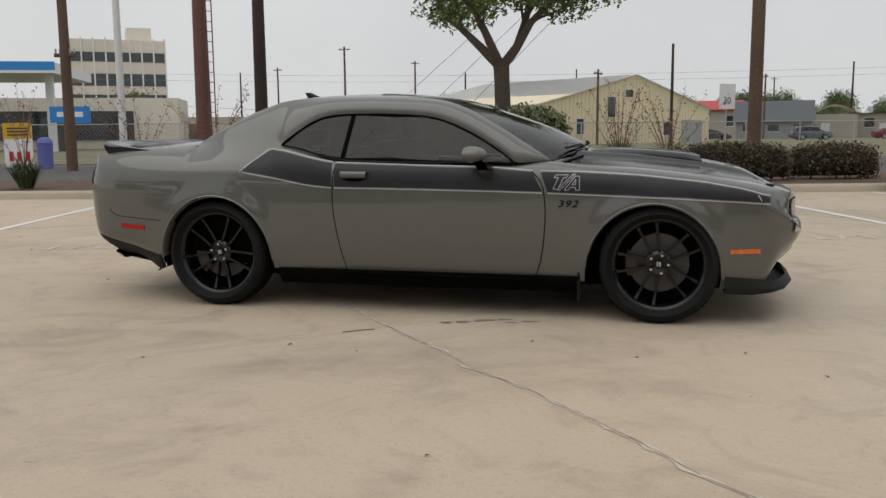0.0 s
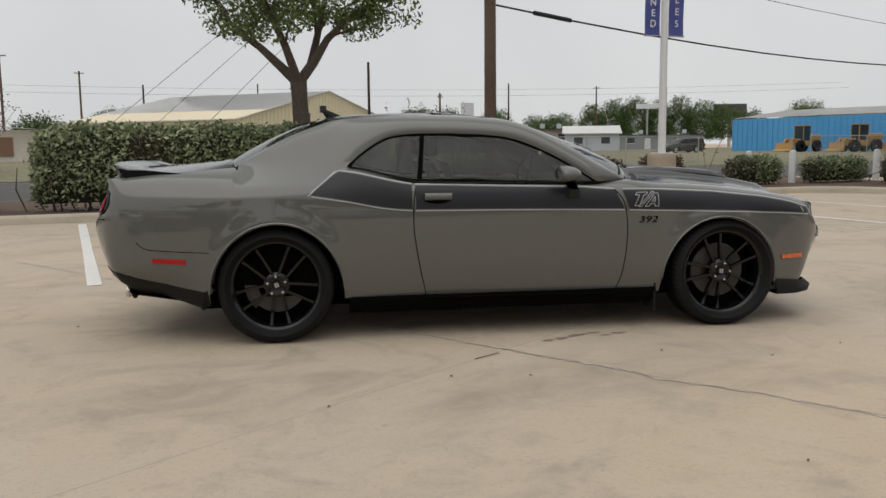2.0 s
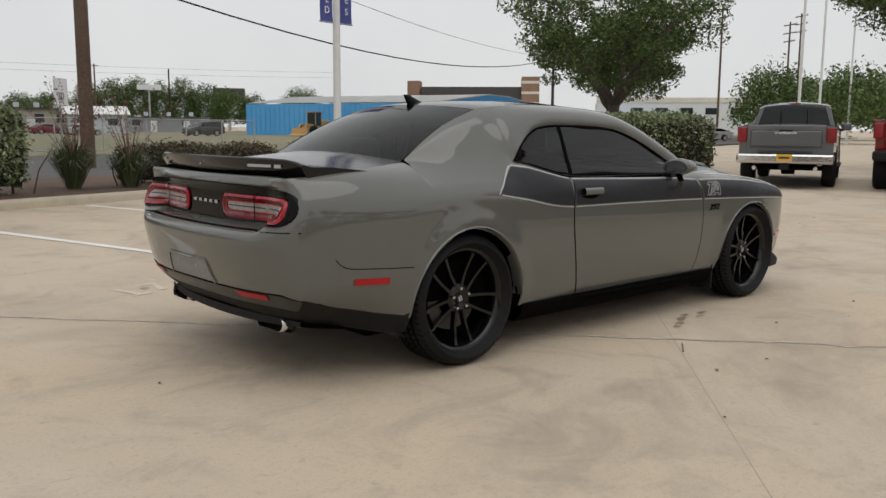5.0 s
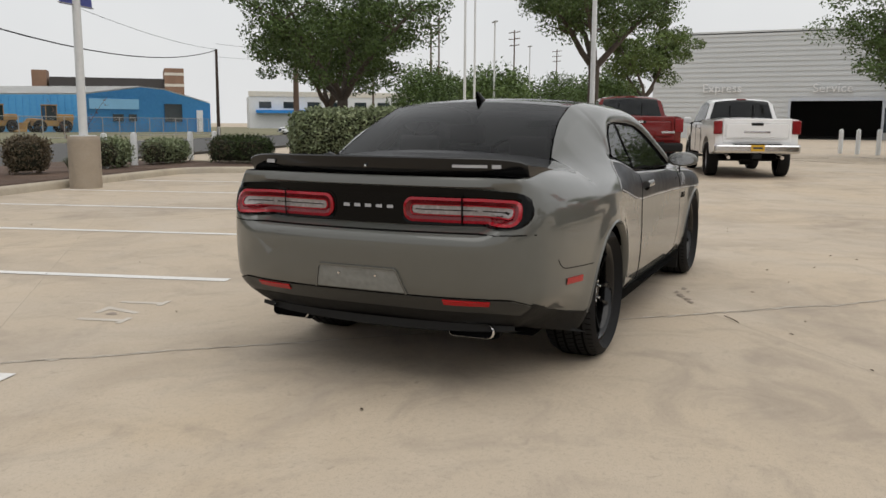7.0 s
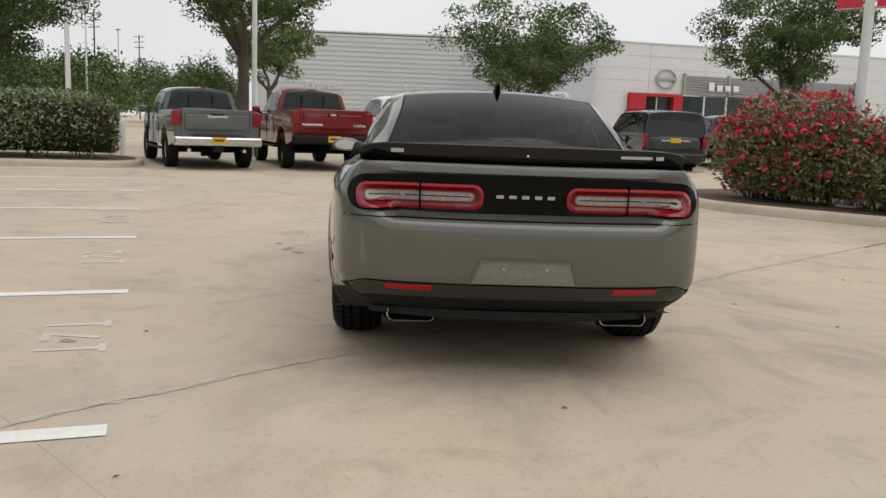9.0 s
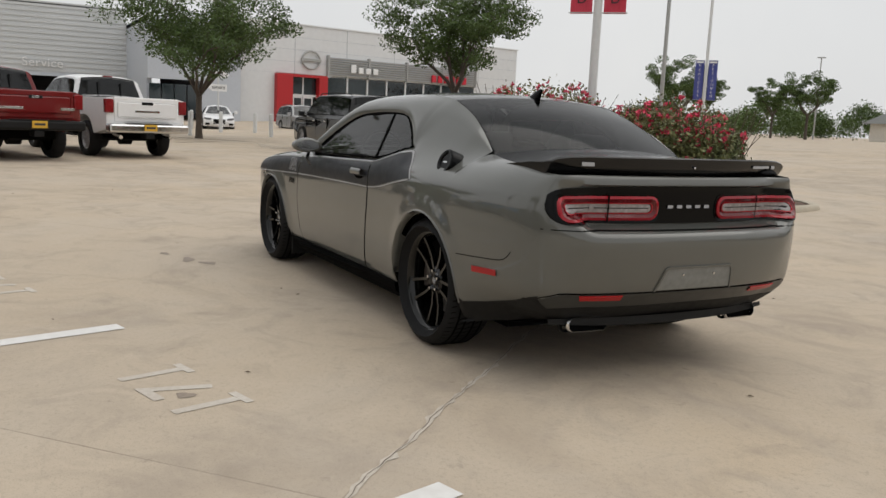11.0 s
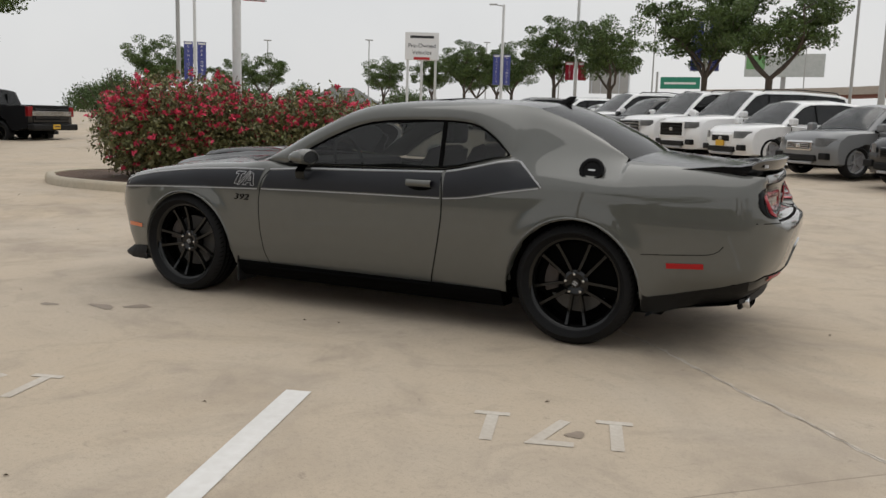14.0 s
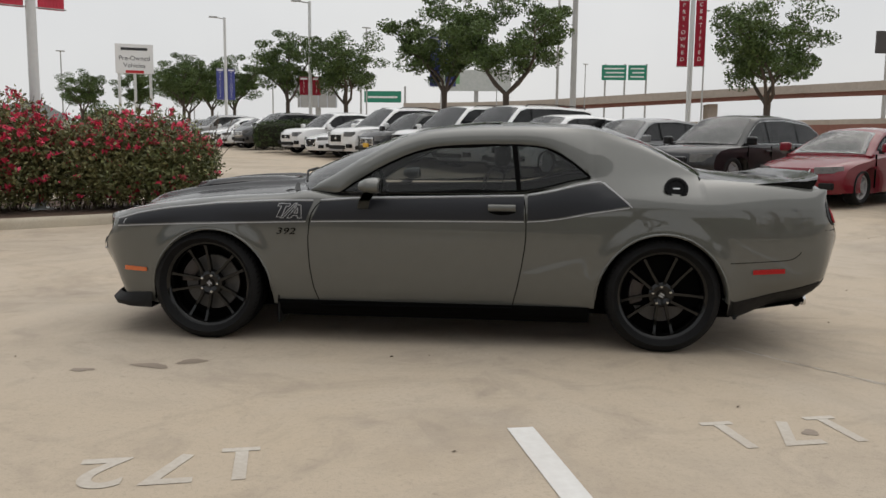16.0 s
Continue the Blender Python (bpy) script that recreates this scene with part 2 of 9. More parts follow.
M_GLASS = glass("tinted_side_glass", (0.34, 0.36, 0.36))
M_GLASS_F = glass("windscreen_glass", (0.38, 0.42, 0.41))
M_GLASS_R = glass("dark_rear_glass", (0.38, 0.39, 0.39), ior=1.33)



# ---- the grey coupe ----
from mathutils.bvhtree import BVHTree


def lerp_table(table, v):
    xs, ys = zip(*table)
    return float(np.interp(v, xs, ys))


def smooth_table(table, v):
    """As lerp_table, but with a slope that changes smoothly and never overshoots."""
    xs, ys = zip(*table)
    if v <= xs[0] or v >= xs[-1]:
        return lerp_table(table, v)
    i = max(k for k in range(len(xs) - 1) if xs[k] <= v)
    h = [b - a for a, b in zip(xs, xs[1:])]
    d = [(b - a) / w for a, b, w in zip(ys, ys[1:], h)]

    def slope(k):
        if k == 0 or k == len(xs) - 1:
            return d[0] if k == 0 else d[-1]
        if d[k - 1] * d[k] <= 0:
            return 0.0
        w1, w2 = 2 * h[k] + h[k - 1], h[k] + 2 * h[k - 1]
        return (w1 + w2) / (w1 / d[k - 1] + w2 / d[k])
    t, w = (v - xs[i]) / h[i], h[i]
    return (ys[i] * (1 + 2 * t) * (1 - t) ** 2 + w * slope(i) * t * (1 - t) ** 2
            + ys[i + 1] * t * t * (3 - 2 * t) + w * slope(i + 1) * t * t * (t - 1))


CONTOUR = [(2.37, 0), (2.365, .25), (2.335, .48), (2.28, .66), (2.175, .79), (2.04, .868), (1.85, .917), (1.6, .942), (1.4, .948), (1.1, .938), (.7, .93),
           (0, .926), (-.6, .928), (-1.0, .94), (-1.45, .962), (-1.8, .952), (-2.1, .926), (-2.33, .890), (-2.47, .83), (-2.565, .70), (-2.615, .55), (-2.645, .3), (-2.65, 0)]
ARCH = ((-1.462, .414, .456), (1.435, .404, .436))
D_SIDE = [(.20, .075), (.25, .055), (.35, .024), (.5, .006), (.65, 0), (.78, .002), (.86, .006), (.93, .014), (1.1, .03)]
D_REAR = [(.28, .30), (.33, .215), (.40, .135), (.482, .062), (.49, .055), (.6, .026), (.70, .004), (.745, 0), (.775, .012), (.79, .06), (.805, .150), (.90, .148), (.985, .146), (.996, .128), (1.03, .130), (1.045, .150), (1.06, .215)]
TUCK = [(.28, .22), (.33, .15), (.38, .085), (.43, .035), (.49, .0), (.6, .0)]
D_FRONT = [(.22, .22), (.28, .20), (.35, .13), (.47, .035), (.55, 0), (.60, .01), (.63, .05), (.73, .055), (.78, .05), (.85, .10)]
CREASE = [(-2.6, .915), (-1.3, .92), (-1.05, .90), (-.7, .84), (-.3, .83), (.6, .83), (1.0, .83), (1.5, .80), (1.9, .76), (2.2, .70), (2.4, .68)]
TOP_Z = [(-2.65, 1.035), (-2.42, 1.042), (-2.2, 1.062), (-1.9, 1.082), (-1.72, 1.095), (-1.4, 1.10), (-1.0, 1.085), (-.8, 1.035), (-.6, .988), (-.07, .968), (.57, .958), (.80, .985), (1.0, .965), (1.3, .948), (1.7, .905),
         (2.0, .855), (2.15, .82), (2.3, .785), (2.4, .765)]
TOP_Y = [(-2.65, .74), (-2.42, .765), (-2.2, .765), (-1.9, .72), (-1.72, .672), (-1.4, .73), (-1.0, .805), (-.8, .83), (-.6, .852), (0, .862), (.57, .855), (.80, .80), (1.0, .765), (1.4, .75), (1.8, .73), (2.0, .71), (2.2, .66), (2.4, .6)]


def smoothstep(a, b, v):
    t = min(1.0, max(0.0, (v - a) / (b - a)))
    return t * t * (3 - 2 * t)


def bottom_z(x):
    z = lerp_table([(-2.65, .32), (-2.35, .31), (-1.92, .235), (-1.89, .25), (-1.03, .27), (1.01, .245), (1.85, .22), (2.1, .25), (2.4, .26)], x)
    for c, a, b in ARCH:
        if abs(x - c) < a:
            z = max(z, .30 + b * math.sqrt(max(0.0, 1 - ((x - c) / a) ** 2)))
            if abs(x - c) > a * 0.985:
                z = min(z, .38)
    return z


def contour_columns():
    pts = smoothed([(x, y, 0) for x, y in CONTOUR], 6)
    side = [p for p in pts if -2.33 <= p.x <= 2.05]
    sx, sy = [p.x for p in side][::-1], [p.y for p in side][::-1]
    xs = set(np.round(np.arange(-2.32, 2.05, .04), 4).tolist())
    for c, a, b in ARCH:
        xs |= {round(c + a * math.cos(radians(k)), 4) for k in range(0, 181, 5)} | {round(c - a - .004, 4), round(c + a + .004, 4)}
    xs.add(-1.0201)
    xs = sorted(xs, reverse=True)
    keep = [xs[0]]
    for x in xs[1:]:
        if keep[-1] - x > .003:
            keep.append(x)
    cols = [p for p in pts if p.x > 2.05] + [Vector((x, float(np.interp(x, sx, sy)), 0)) for x in keep] + [p for p in pts if p.x < -2.33]
    return cols


def body_column(p, normal):
    """Points of the shell above one place of the plan, from the sill to the shoulder."""
    x, zb, zc, zt, yt = p.x, bottom_z(p.x), smooth_table(CREASE, p.x), smooth_table(TOP_Z, p.x), smooth_table(TOP_Y, p.x)
    w_end = 1 - smoothstep(.60, .88, p.y) if abs(x) > 2.0 else 0.0
    flare = max((1 - smoothstep(0.0, .05, math.hypot((x - c) / a, max(0, zb - .3) / b) - 1) if abs(x - c) < a * 1.12 else 0) for c, a, b in ARCH)
    out = []
    n_low, n_up = 13, 9
    zc = max(zc, zb + .03)
    for i in range(n_low + n_up + 1):
        if i <= n_low:
            z = zb + (zc - zb) * i / n_low
            d = smooth_table(D_SIDE, z) + smoothstep(-1.86, -2.30, x) * smooth_table(TUCK, z)
            for c, a, b in ARCH:
                e = math.hypot((x - c) / a, max(0.0, z - .3) / b)
                if e < 1.30 and z > .3:
                    d -= .010 * (1 - smoothstep(.0, .28, e - 1))
            q = p - normal * d
            side = Vector((q.x, q.y, z))
        else:
            a = (i - n_low) / n_up * math.pi / 2
            dc = smooth_table(D_SIDE, zc)
            c = p - normal * dc
            k = 1 - math.cos(a)
            pw = 2 / (2.2 + 1.6 * smoothstep(-.5, -1.2, x))
            k = 1 - max(0.0, math.cos(a)) ** pw
            side = Vector((c.x, c.y + (yt - c.y) * k - .045 * math.sin(a) * smoothstep(-.6, -1.2, x) * (1 - k), zc + (zt - zc) * math.sin(a) ** pw))
            # behind the doors the shoulder breaks at a soft crease and rolls over
            u, sharp = (i - n_low) / n_up, smoothstep(-.70, -1.15, x)
            cy, cz = c.y - .30 * (c.y - yt), zc + .74 * (zt - zc)
            roll = Vector((c.x, c.y * (1 - u) ** 2 + 2 * cy * u * (1 - u) + yt * u * u, zc * (1 - u) ** 2 + 2 * cz * u * (1 - u) + zt * u * u))
            side = side.lerp(roll, sharp)
        if w_end > 0:
            z = zb + (zt - zb) * i / (n_low + n_up)
            if x < 0:
                rows = [.32, .345, .37, .40, .44, .48, .54, .60, .66, .70, .735, .755, .772, .782, .79, .798, .806, .85, .90, .984, .997, 1.03, max(zt, 1.04)]
                z = rows[i]
            q = p - normal * (lerp_table(D_REAR, z) if x < 0 else smooth_table(D_FRONT, z))
            side = side.lerp(Vector((q.x, max(0.0, q.y), z)), w_end)
        out.append(side)
    return out


AP = [(.80, .80, .985), (.777, .79, 1.012), (.64, .755, 1.095), (.509, .715, 1.178), (.37, .675, 1.255), (.245, .640, 1.320), (.13, .612, 1.363), (.02, .597, 1.388), (-.24, .583, 1.410), (-.61, .577, 1.418), (-.91, .574, 1.408),
      (-1.08, .576, 1.390), (-1.19, .580, 1.358), (-1.36, .592, 1.295), (-1.55, .625, 1.198), (-1.72, .665, 1.095)]
WIN = [(.585, .985), (.50, 1.045), (.40, 1.108), (.30, 1.165), (.20, 1.212), (.10, 1.250), (.0, 1.275), (-.15, 1.290), (-.35, 1.298), (-.54, 1.299), (-.66, 1.292), (-.75, 1.276), (-.83, 1.240), (-.92, 1.180), (-1.02, 1.096)]
WIN_LO = [(.585, .980), (.30, .983), (.0, .986), (-.30, .991), (-.58, 1.001), (-.70, 1.020), (-.80, 1.045), (-.92, 1.078), (-1.02, 1.092)]
ARC = [tuple(p) for p in smoothed(AP, 5)]
ARC_UP = ARC[::-1]


def arc_at(x):
    """The edge of roof and screens above x."""
    xs = [p[0] for p in ARC_UP]
    return Vector((x, float(np.interp(x, xs, [p[1] for p in ARC_UP])), float(np.interp(x, xs, [p[2] for p in ARC_UP]))))


def glass_y(x, z):
    return .868 - .50 * (z - .97)


def win_top(x):
    return smooth_table([(a, b) for a, b in WIN[::-1]], x)


def pillar(foot, x, n=10):
    """From the foot of a pillar to the roof's edge, bowed a little outwards."""
    top, out = arc_at(x), []
    for k in range(n + 1):
        t = k / n
        bow = math.sin(t * math.pi) ** .8 * min(1.0, (top.z - foot.z) / .12)
        out.append(foot.lerp(top, t) + Vector((0, .040 * bow, .012 * bow)))
    return out


def build_shell():
    cols = contour_columns()
    rows, pillars = [], []
    for i, p in enumerate(cols):
        t = (cols[min(i + 1, len(cols) - 1)] - cols[max(i - 1, 0)]).normalized()
        normal = Vector((-t.y, t.x, 0))
        if normal.y < 0 or (abs(normal.y) < 1e-3 and normal.x * p.x < 0):
            normal = -normal
        if p.y == 0:
            normal = Vector((1 if p.x > 0 else -1, 0, 0))
        col = body_column(p, normal)
        if p.y == 0:
            for q in col:
                q.y = 0
        # rear pillar, with a hollow where it meets the shoulder
        if -1.72 <= p.x <= -1.015:
            line = col + pillar(col[-1], p.x)[1:]
            soft = smoothstep(-1.02, -1.16, p.x)
            for _ in range(26):
                mid = [a.lerp((b + c) / 2, .5 * soft) for b, a, c in zip(line[15:-4], line[16:-3], line[17:-2])]
                for k, q in enumerate(mid):
                    line[16 + k].y, line[16 + k].z = q.y, q.z
            col = line[:len(col)]
            pillars.append(line[len(col) - 1:])
        rows.append(col)
    corner = pillars[0]
    frame_rows = [corner]
    for x in np.linspace(-1.0, .585, 44):
        frame_rows.append(pillar(Vector((float(x), glass_y(x, win_top(x)) + .004, win_top(x))), float(x)))
    for x in np.linspace(.62, .79, 5):
        k = (float(x) - .585) / .215
        frame_rows.append(pillar(Vector((float(x), .858 - .058 * k, .975 + .010 * k)), float(x)))
    bm = bmesh.new()
    for side in (1, -1):
        turned = lambda grid: [[Vector((q.x, side * q.y, q.z)) for q in col] for col in grid]
        for grid in (rows, pillars, frame_rows):
            loft(bm, turned(grid))
    bmesh.ops.remove_doubles(bm, verts=bm.verts, dist=0.0005)
    bmesh.ops.recalc_face_normals(bm, faces=bm.faces)
    return bm, rows


coupe = empty("coupe", "dark grey two-door muscle coupe with black side stripes and wheels", "car")
shell_bm, shell_rows = build_shell()
shell_tree = BVHTree.FromBMesh(shell_bm)
body = part("body", shell_bm, M_PAINT, coupe, smooth=50)
body.data.materials.append(M_TRIM)
for f in body.data.polygons:
    if f.center.x < -1.88 and f.center.z < float(np.interp(f.center.x, (-2.44, -2.262, -2.05, -1.9), (.430, .388, .352, .34))):
        f.material_index = 1


def on_side(x, z, s, off=.003, tree=None):
    """The point of the body's flank at x and z, off metres proud; s is +1 on the left flank, -1 on the right."""
    for dx in (0, .004, -.004, .012, -.012):
        hit = (tree or shell_tree).ray_cast(Vector((x + dx, s * 2.0, z)), Vector((0, -s, 0)))
        if hit[0] is not None:
            n = hit[1] if hit[1].y * s > 0 else -hit[1]
            return Vector((x, hit[0].y, z)) + n * off
    return Vector((x, s * .93, z))


def on_end(y, z, s, off=.003):
    """The point of the tail (s = -1) or nose (s = +1) at y and z."""
    hit = shell_tree.ray_cast(Vector((s * 4.0, y, z)), Vector((-s, 0, 0)))
    if hit[0] is None:
        return Vector((s * 2.4, y, z))
    n = hit[1] if hit[1].x * s > 0 else -hit[1]
    return Vector((hit[0].x, y, z)) + n * off


def curve_at(pts, n):
    """n + 1 points spread evenly along a broken line."""
    d = [0.0]
    for a, b in zip(pts, pts[1:]):
        d.append(d[-1] + math.dist(a, b))
    return [tuple(float(np.interp(d[-1] * i / n, d, [p[k] for p in pts])) for k in range(len(pts[0]))) for i in range(n + 1)]


def patch(lower, upper, project, off, n=40, rows=6, edge=True):
    """A skin laid on the body between two lines, with its edges turned in."""
    a, b = curve_at(lower, n), curve_at(upper, n)
    bm = bmesh.new()
    grid = []
    for j in range(rows + 1):
        t = j / rows
        grid.append([project(*(p + (q - p) * t for p, q in zip(u, v)), off) for u, v in zip(a, b)])
    if edge:
        deep = [[project(*(p + (q - p) * t for p, q in zip(u, v)), -.004) for u, v in zip(a, b)] for t in (0, 1)]
        grid = [deep[0]] + grid + [deep[1]]
    vs = loft(bm, grid)
    return bm


def ribbon(line, width, project, off=.002, n=40):
    """A narrow strip along a line on the body."""
    pts = curve_at(line, n)
    rows = [[], [], [], []]
    for i, p in enumerate(pts):
        a, b = pts[max(i - 1, 0)], pts[min(i + 1, n)]
        t = Vector((b[0] - a[0], b[1] - a[1])).normalized()
        m = Vector((-t.y, t.x)) * width / 2
        lo, hi = (p[0] - m.x, p[1] - m.y), (p[0] + m.x, p[1] + m.y)
        rows[0].append(project(*lo, -.002))
        rows[1].append(project(*lo, off))
        rows[2].append(project(*hi, off))
        rows[3].append(project(*hi, -.002))
    bm = bmesh.new()
    loft(bm, rows)
    return bm


def flank(s):
    return lambda x, z, off: on_side(x, z, s, off)


def tail(y, z, off):
    return on_end(y, z, -1, off)


def tail_flat(y, z, off):
    return on_end(y, z, -1, 0) + Vector((-off, 0, 0))


DOOR_R = [(-.533, .268), (-.545, .33), (-.562, .40), (-.585, .52), (-.604, .65), (-.610, .72), (-.609, .82), (-.604, .89), (-.594, .955)]
DOOR_F = [(.715, .252), (.735, .30), (.758, .37), (.778, .50), (.786, .62), (.786, .70), (.776, .80), (.762, .85), (.735, .89), (.69, .935)]
STRIPE_LO = [(-1.243, .926), (-1.105, .903), (-.999, .885), (-.90, .864), (-.82, .848), (-.72, .834), (-.608, .826), (-.07, .82), (.466, .811), (.782, .803), (1.186, .79), (1.547, .778), (1.909, .758), (2.10, .742)]
STRIPE_HI = [(-1.077, 1.060), (-.96, 1.045), (-.86, 1.022), (-.783, 1.003), (-.68, .982), (-.588, .968), (-.07, .952), (.466, .938), (.68, .922), (1.0, .913), (1.362, .893), (1.724, .853), (1.95, .812), (2.085, .772)]
for s in (1, -1):
    f = flank(s)
    lo, hi = curve_at(DOOR_F, 24), curve_at(DOOR_R, 24)
    door = part("door", patch(DOOR_F, DOOR_R, lambda x, z, off, f=f: f(x, z, off), .0025, 24, 40), M_PAINT, coupe, smooth=60)
    # each stretch of the side band lies on its own panel
    cuts = ((-1.25, -.617), (-.595, .765), (.80, 2.12))
    for a, b in cuts:
        lo = [(-1.243, .926)] if a < -1.2 else []
        hi = []
        xs = np.linspace(max(a, -1.243), min(b, 2.10), 30)
        l2 = [(float(x), lerp_table(STRIPE_LO, x)) for x in xs]
        h2 = []
        for x in xs:
            if x < -1.077:
                h2.append((float(x), float(np.interp(x, [-1.243, -1.077], [.929, 1.060]))))
            else:
                h2.append((float(x), lerp_table(STRIPE_HI, x)))
        if a > .7:
            h2 = [(x if i else x - .045, z) for i, (x, z) in enumerate(h2)]
        if -.7 < a < 0:
            h2[-1] = (h2[-1][0] - .06, h2[-1][1])
        part("side_stripe", patch(l2, h2, f, .0035, 30, 8), M_STRIPE, coupe, "graphite vinyl side band", 60)
        for line, dz in ((l2, -.010), (h2, .010)):
            part("pinstripe", ribbon([(x, z + dz) for x, z in line], .007, f, .0038, 34), M_PIN, coupe, "thin light grey pinstripe")
    part("pinstripe", ribbon([(-1.262, .918), (-1.09, 1.066)], .007, f, .0038, 8), M_PIN, coupe)
    part("pinstripe", ribbon([(2.05, .752), (2.03, .785)], .006, f, .0042, 4), M_PIN, coupe)
    for line in (DOOR_R, DOOR_F):
        part("panel_gap", ribbon(line, .006, f, .0030, 30), M_GAP, coupe)
    part("panel_gap", ribbon([(-.533, .266), (.715, .250)], .006, f, .0030, 30), M_GAP, coupe)
    part("panel_gap", ribbon([(-2.30, .66), (-2.27, .622), (-2.217, .607), (-2.0, .592), (-1.865, .585)], .004, f, .0012, 14), M_GAP, coupe)
    # lamps and badges on the flank
    part("side_marker", patch([(-2.205, .527), (-2.008, .517)], [(-2.203, .556), (-2.006, .546)], f, .006, 8, 2), M_REFL, coupe, "red side marker")
    part("side_marker", patch([(1.880, .440), (2.056, .440)], [(1.878, .466), (2.050, .470)], f, .006, 8, 2), M_AMBER, coupe, "amber side marker")
    # wheel-arch lips
    for c, a, b in ARCH:
        rim = []
        for k in range(0, 181, 5):
            ca, sa = math.cos(radians(k)), math.sin(radians(k))
            rim.append([f(c + a * ca * r, .30 + b * max(.06, sa) * r, o) for r, o in ((1.022, -.001), (1.014, .005), (1.002, .007), (.988, .003), (.982, -.03), (.977, -.07))])
            for v in rim[-1]:
                v.y = s * max(abs(v.y), .82)
        bm = bmesh.new()
        loft(bm, rim)
        part("arch_lip", bm, M_PAINT, coupe, smooth=60)
        # liner in the near-black gap colour, which paints in the arch's shade
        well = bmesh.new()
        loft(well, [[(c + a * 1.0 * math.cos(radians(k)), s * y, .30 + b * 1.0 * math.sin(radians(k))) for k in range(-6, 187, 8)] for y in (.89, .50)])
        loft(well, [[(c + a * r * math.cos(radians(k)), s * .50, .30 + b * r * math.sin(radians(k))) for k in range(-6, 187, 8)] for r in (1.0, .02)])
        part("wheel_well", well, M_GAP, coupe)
    # black sill under the door
    bm = bmesh.new()
    sect = [(.900, .275), (.900, .255), (.885, .215), (.84, .165), (.70, .16), (.70, .27)]
    loft(bm, [[(x, s * y, z) for y, z in sect] for x in (-1.02, 0, 1.0)], close=True)
    part("sill", bm, M_GAP, coupe)
    # mud flap behind the front wheel
    part("mud_flap", new_box(.985, 1.0, min(s * .70, s * .90), max(s * .70, s * .90), .12, .34, .004), M_TRIM, coupe)
    # door handle
    hb = patch([(-.540, .872), (-.50, .860), (-.455, .856), (-.41, .860), (-.374, .874)], [(-.540, .876), (-.50, .876), (-.455, .876), (-.41, .876), (-.374, .876)], f, .005, 12, 3)
    part("handle_cup", hb, M_GAP, coupe)
    bm = bmesh.new()
    loft(bm, [[f(x, z, o) for x in np.linspace(-.543, -.370, 10)] for z, o in ((.882, .004), (.880, .030), (.887, .040), (.906, .042), (.915, .034), (.918, .004))])
    part("door_handle", bm, M_PAINT, coupe, smooth=70)
    # engine badge and band emblem
    g0 = f(.928, .728, .003)
    turn = Matrix(((1, 0, 0), (0, 0, -1), (0, 1, 0))).to_4x4() if s < 0 else Matrix(((-1, 0, 0), (0, 0, 1), (0, 1, 0))).to_4x4()
    shear = Matrix.Identity(4)
    shear[0][1] = 0.25
    bdg = lettering("392", .058, M_GLOSSBLK, Matrix.Translation(g0) @ turn, coupe, "engine_badge", .004, "black engine badge", 1.05)
    bdg.data.transform(Matrix.Diagonal((1.42, 1.0, 1, 1)) @ shear)
    fx = (lambda v: v) if s < 0 else (lambda v: 1.824 - v)
    for glyph in (((18, 3), (85, 3), (77, 18), (60, 18), (32, 80), (4, 80), (34, 18), (10, 18)), ((110, 0), (124, 0), (42, 85), (26, 85)),
                  ((125, 10), (146, 10), (148, 85), (125, 85), (125, 70), (98, 70), (88, 85), (65, 85)), ((106, 56), (126, 56), (127, 27))):
        loop = [(fx(.828 + gx * .00113), .907 - gz * .0011) for gx, gz in glyph + glyph[:1]]
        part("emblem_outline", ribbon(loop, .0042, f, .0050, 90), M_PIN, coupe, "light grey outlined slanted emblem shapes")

# bumper seam, black lower valance and sill line at the tail
SEAM = [(-.85, .446), (-.80, .470), (-.74, .488), (-.3, .488), (0, .488), (.3, .488), (.74, .488), (.80, .470), (.85, .446)]
part("panel_gap", ribbon(SEAM, .005, tail, .0022, 60), M_GAP, coupe)
VAL_HI = [(-.80, .400), (-.74, .408), (-.70, .412), (-.3, .412), (0, .412), (.3, .412), (.70, .412), (.74, .408), (.80, .400)]
VAL_LO = [(-.78, .335), (-.70, .33), (-.5, .325), (-.3, .325), (0, .325), (.3, .325), (.5, .325), (.70, .33), (.78, .335)]
M_VALANCE = mat("dark_grey_satin_bumper", (0.022, 0.023, 0.022), rough=0.35, var=0.06, scale=4, spec=0.5)
part("bumper_strip", patch(VAL_HI, [(y * .985, z - .004) for y, z in SEAM], tail, .0030, 60, 8), M_VALANCE, coupe, "dark grey lower bumper", 60)
part("rear_valance", patch(VAL_LO, VAL_HI, tail, .004, 60, 10), M_TRIM, coupe, "black rear valance", 60)
for s in (1, -1):
    part("rear_valance", patch([(-1.905, .230), (-2.1, .278), (-2.30, .318), (-2.42, .36)], [(-1.905, .340), (-2.05, .364), (-2.262, .414), (-2.44, .470)], flank(s), .004, 30, 8), M_TRIM, coupe, "", 60)
bm = bmesh.new()
loft(bm, [[(-2.47 + .16 * abs(y) ** 2, y, .340), (-2.475 + .16 * abs(y) ** 2, y, .300 + .02 * (abs(y) / .72) ** 4), (-2.40 + .1 * abs(y), y, .272 + .03 * (abs(y) / .72) ** 4), (-2.0, y, .245)] for y in np.linspace(-.72, .72, 24)])
part("diffuser", bm, M_TRIM, coupe, smooth=60)
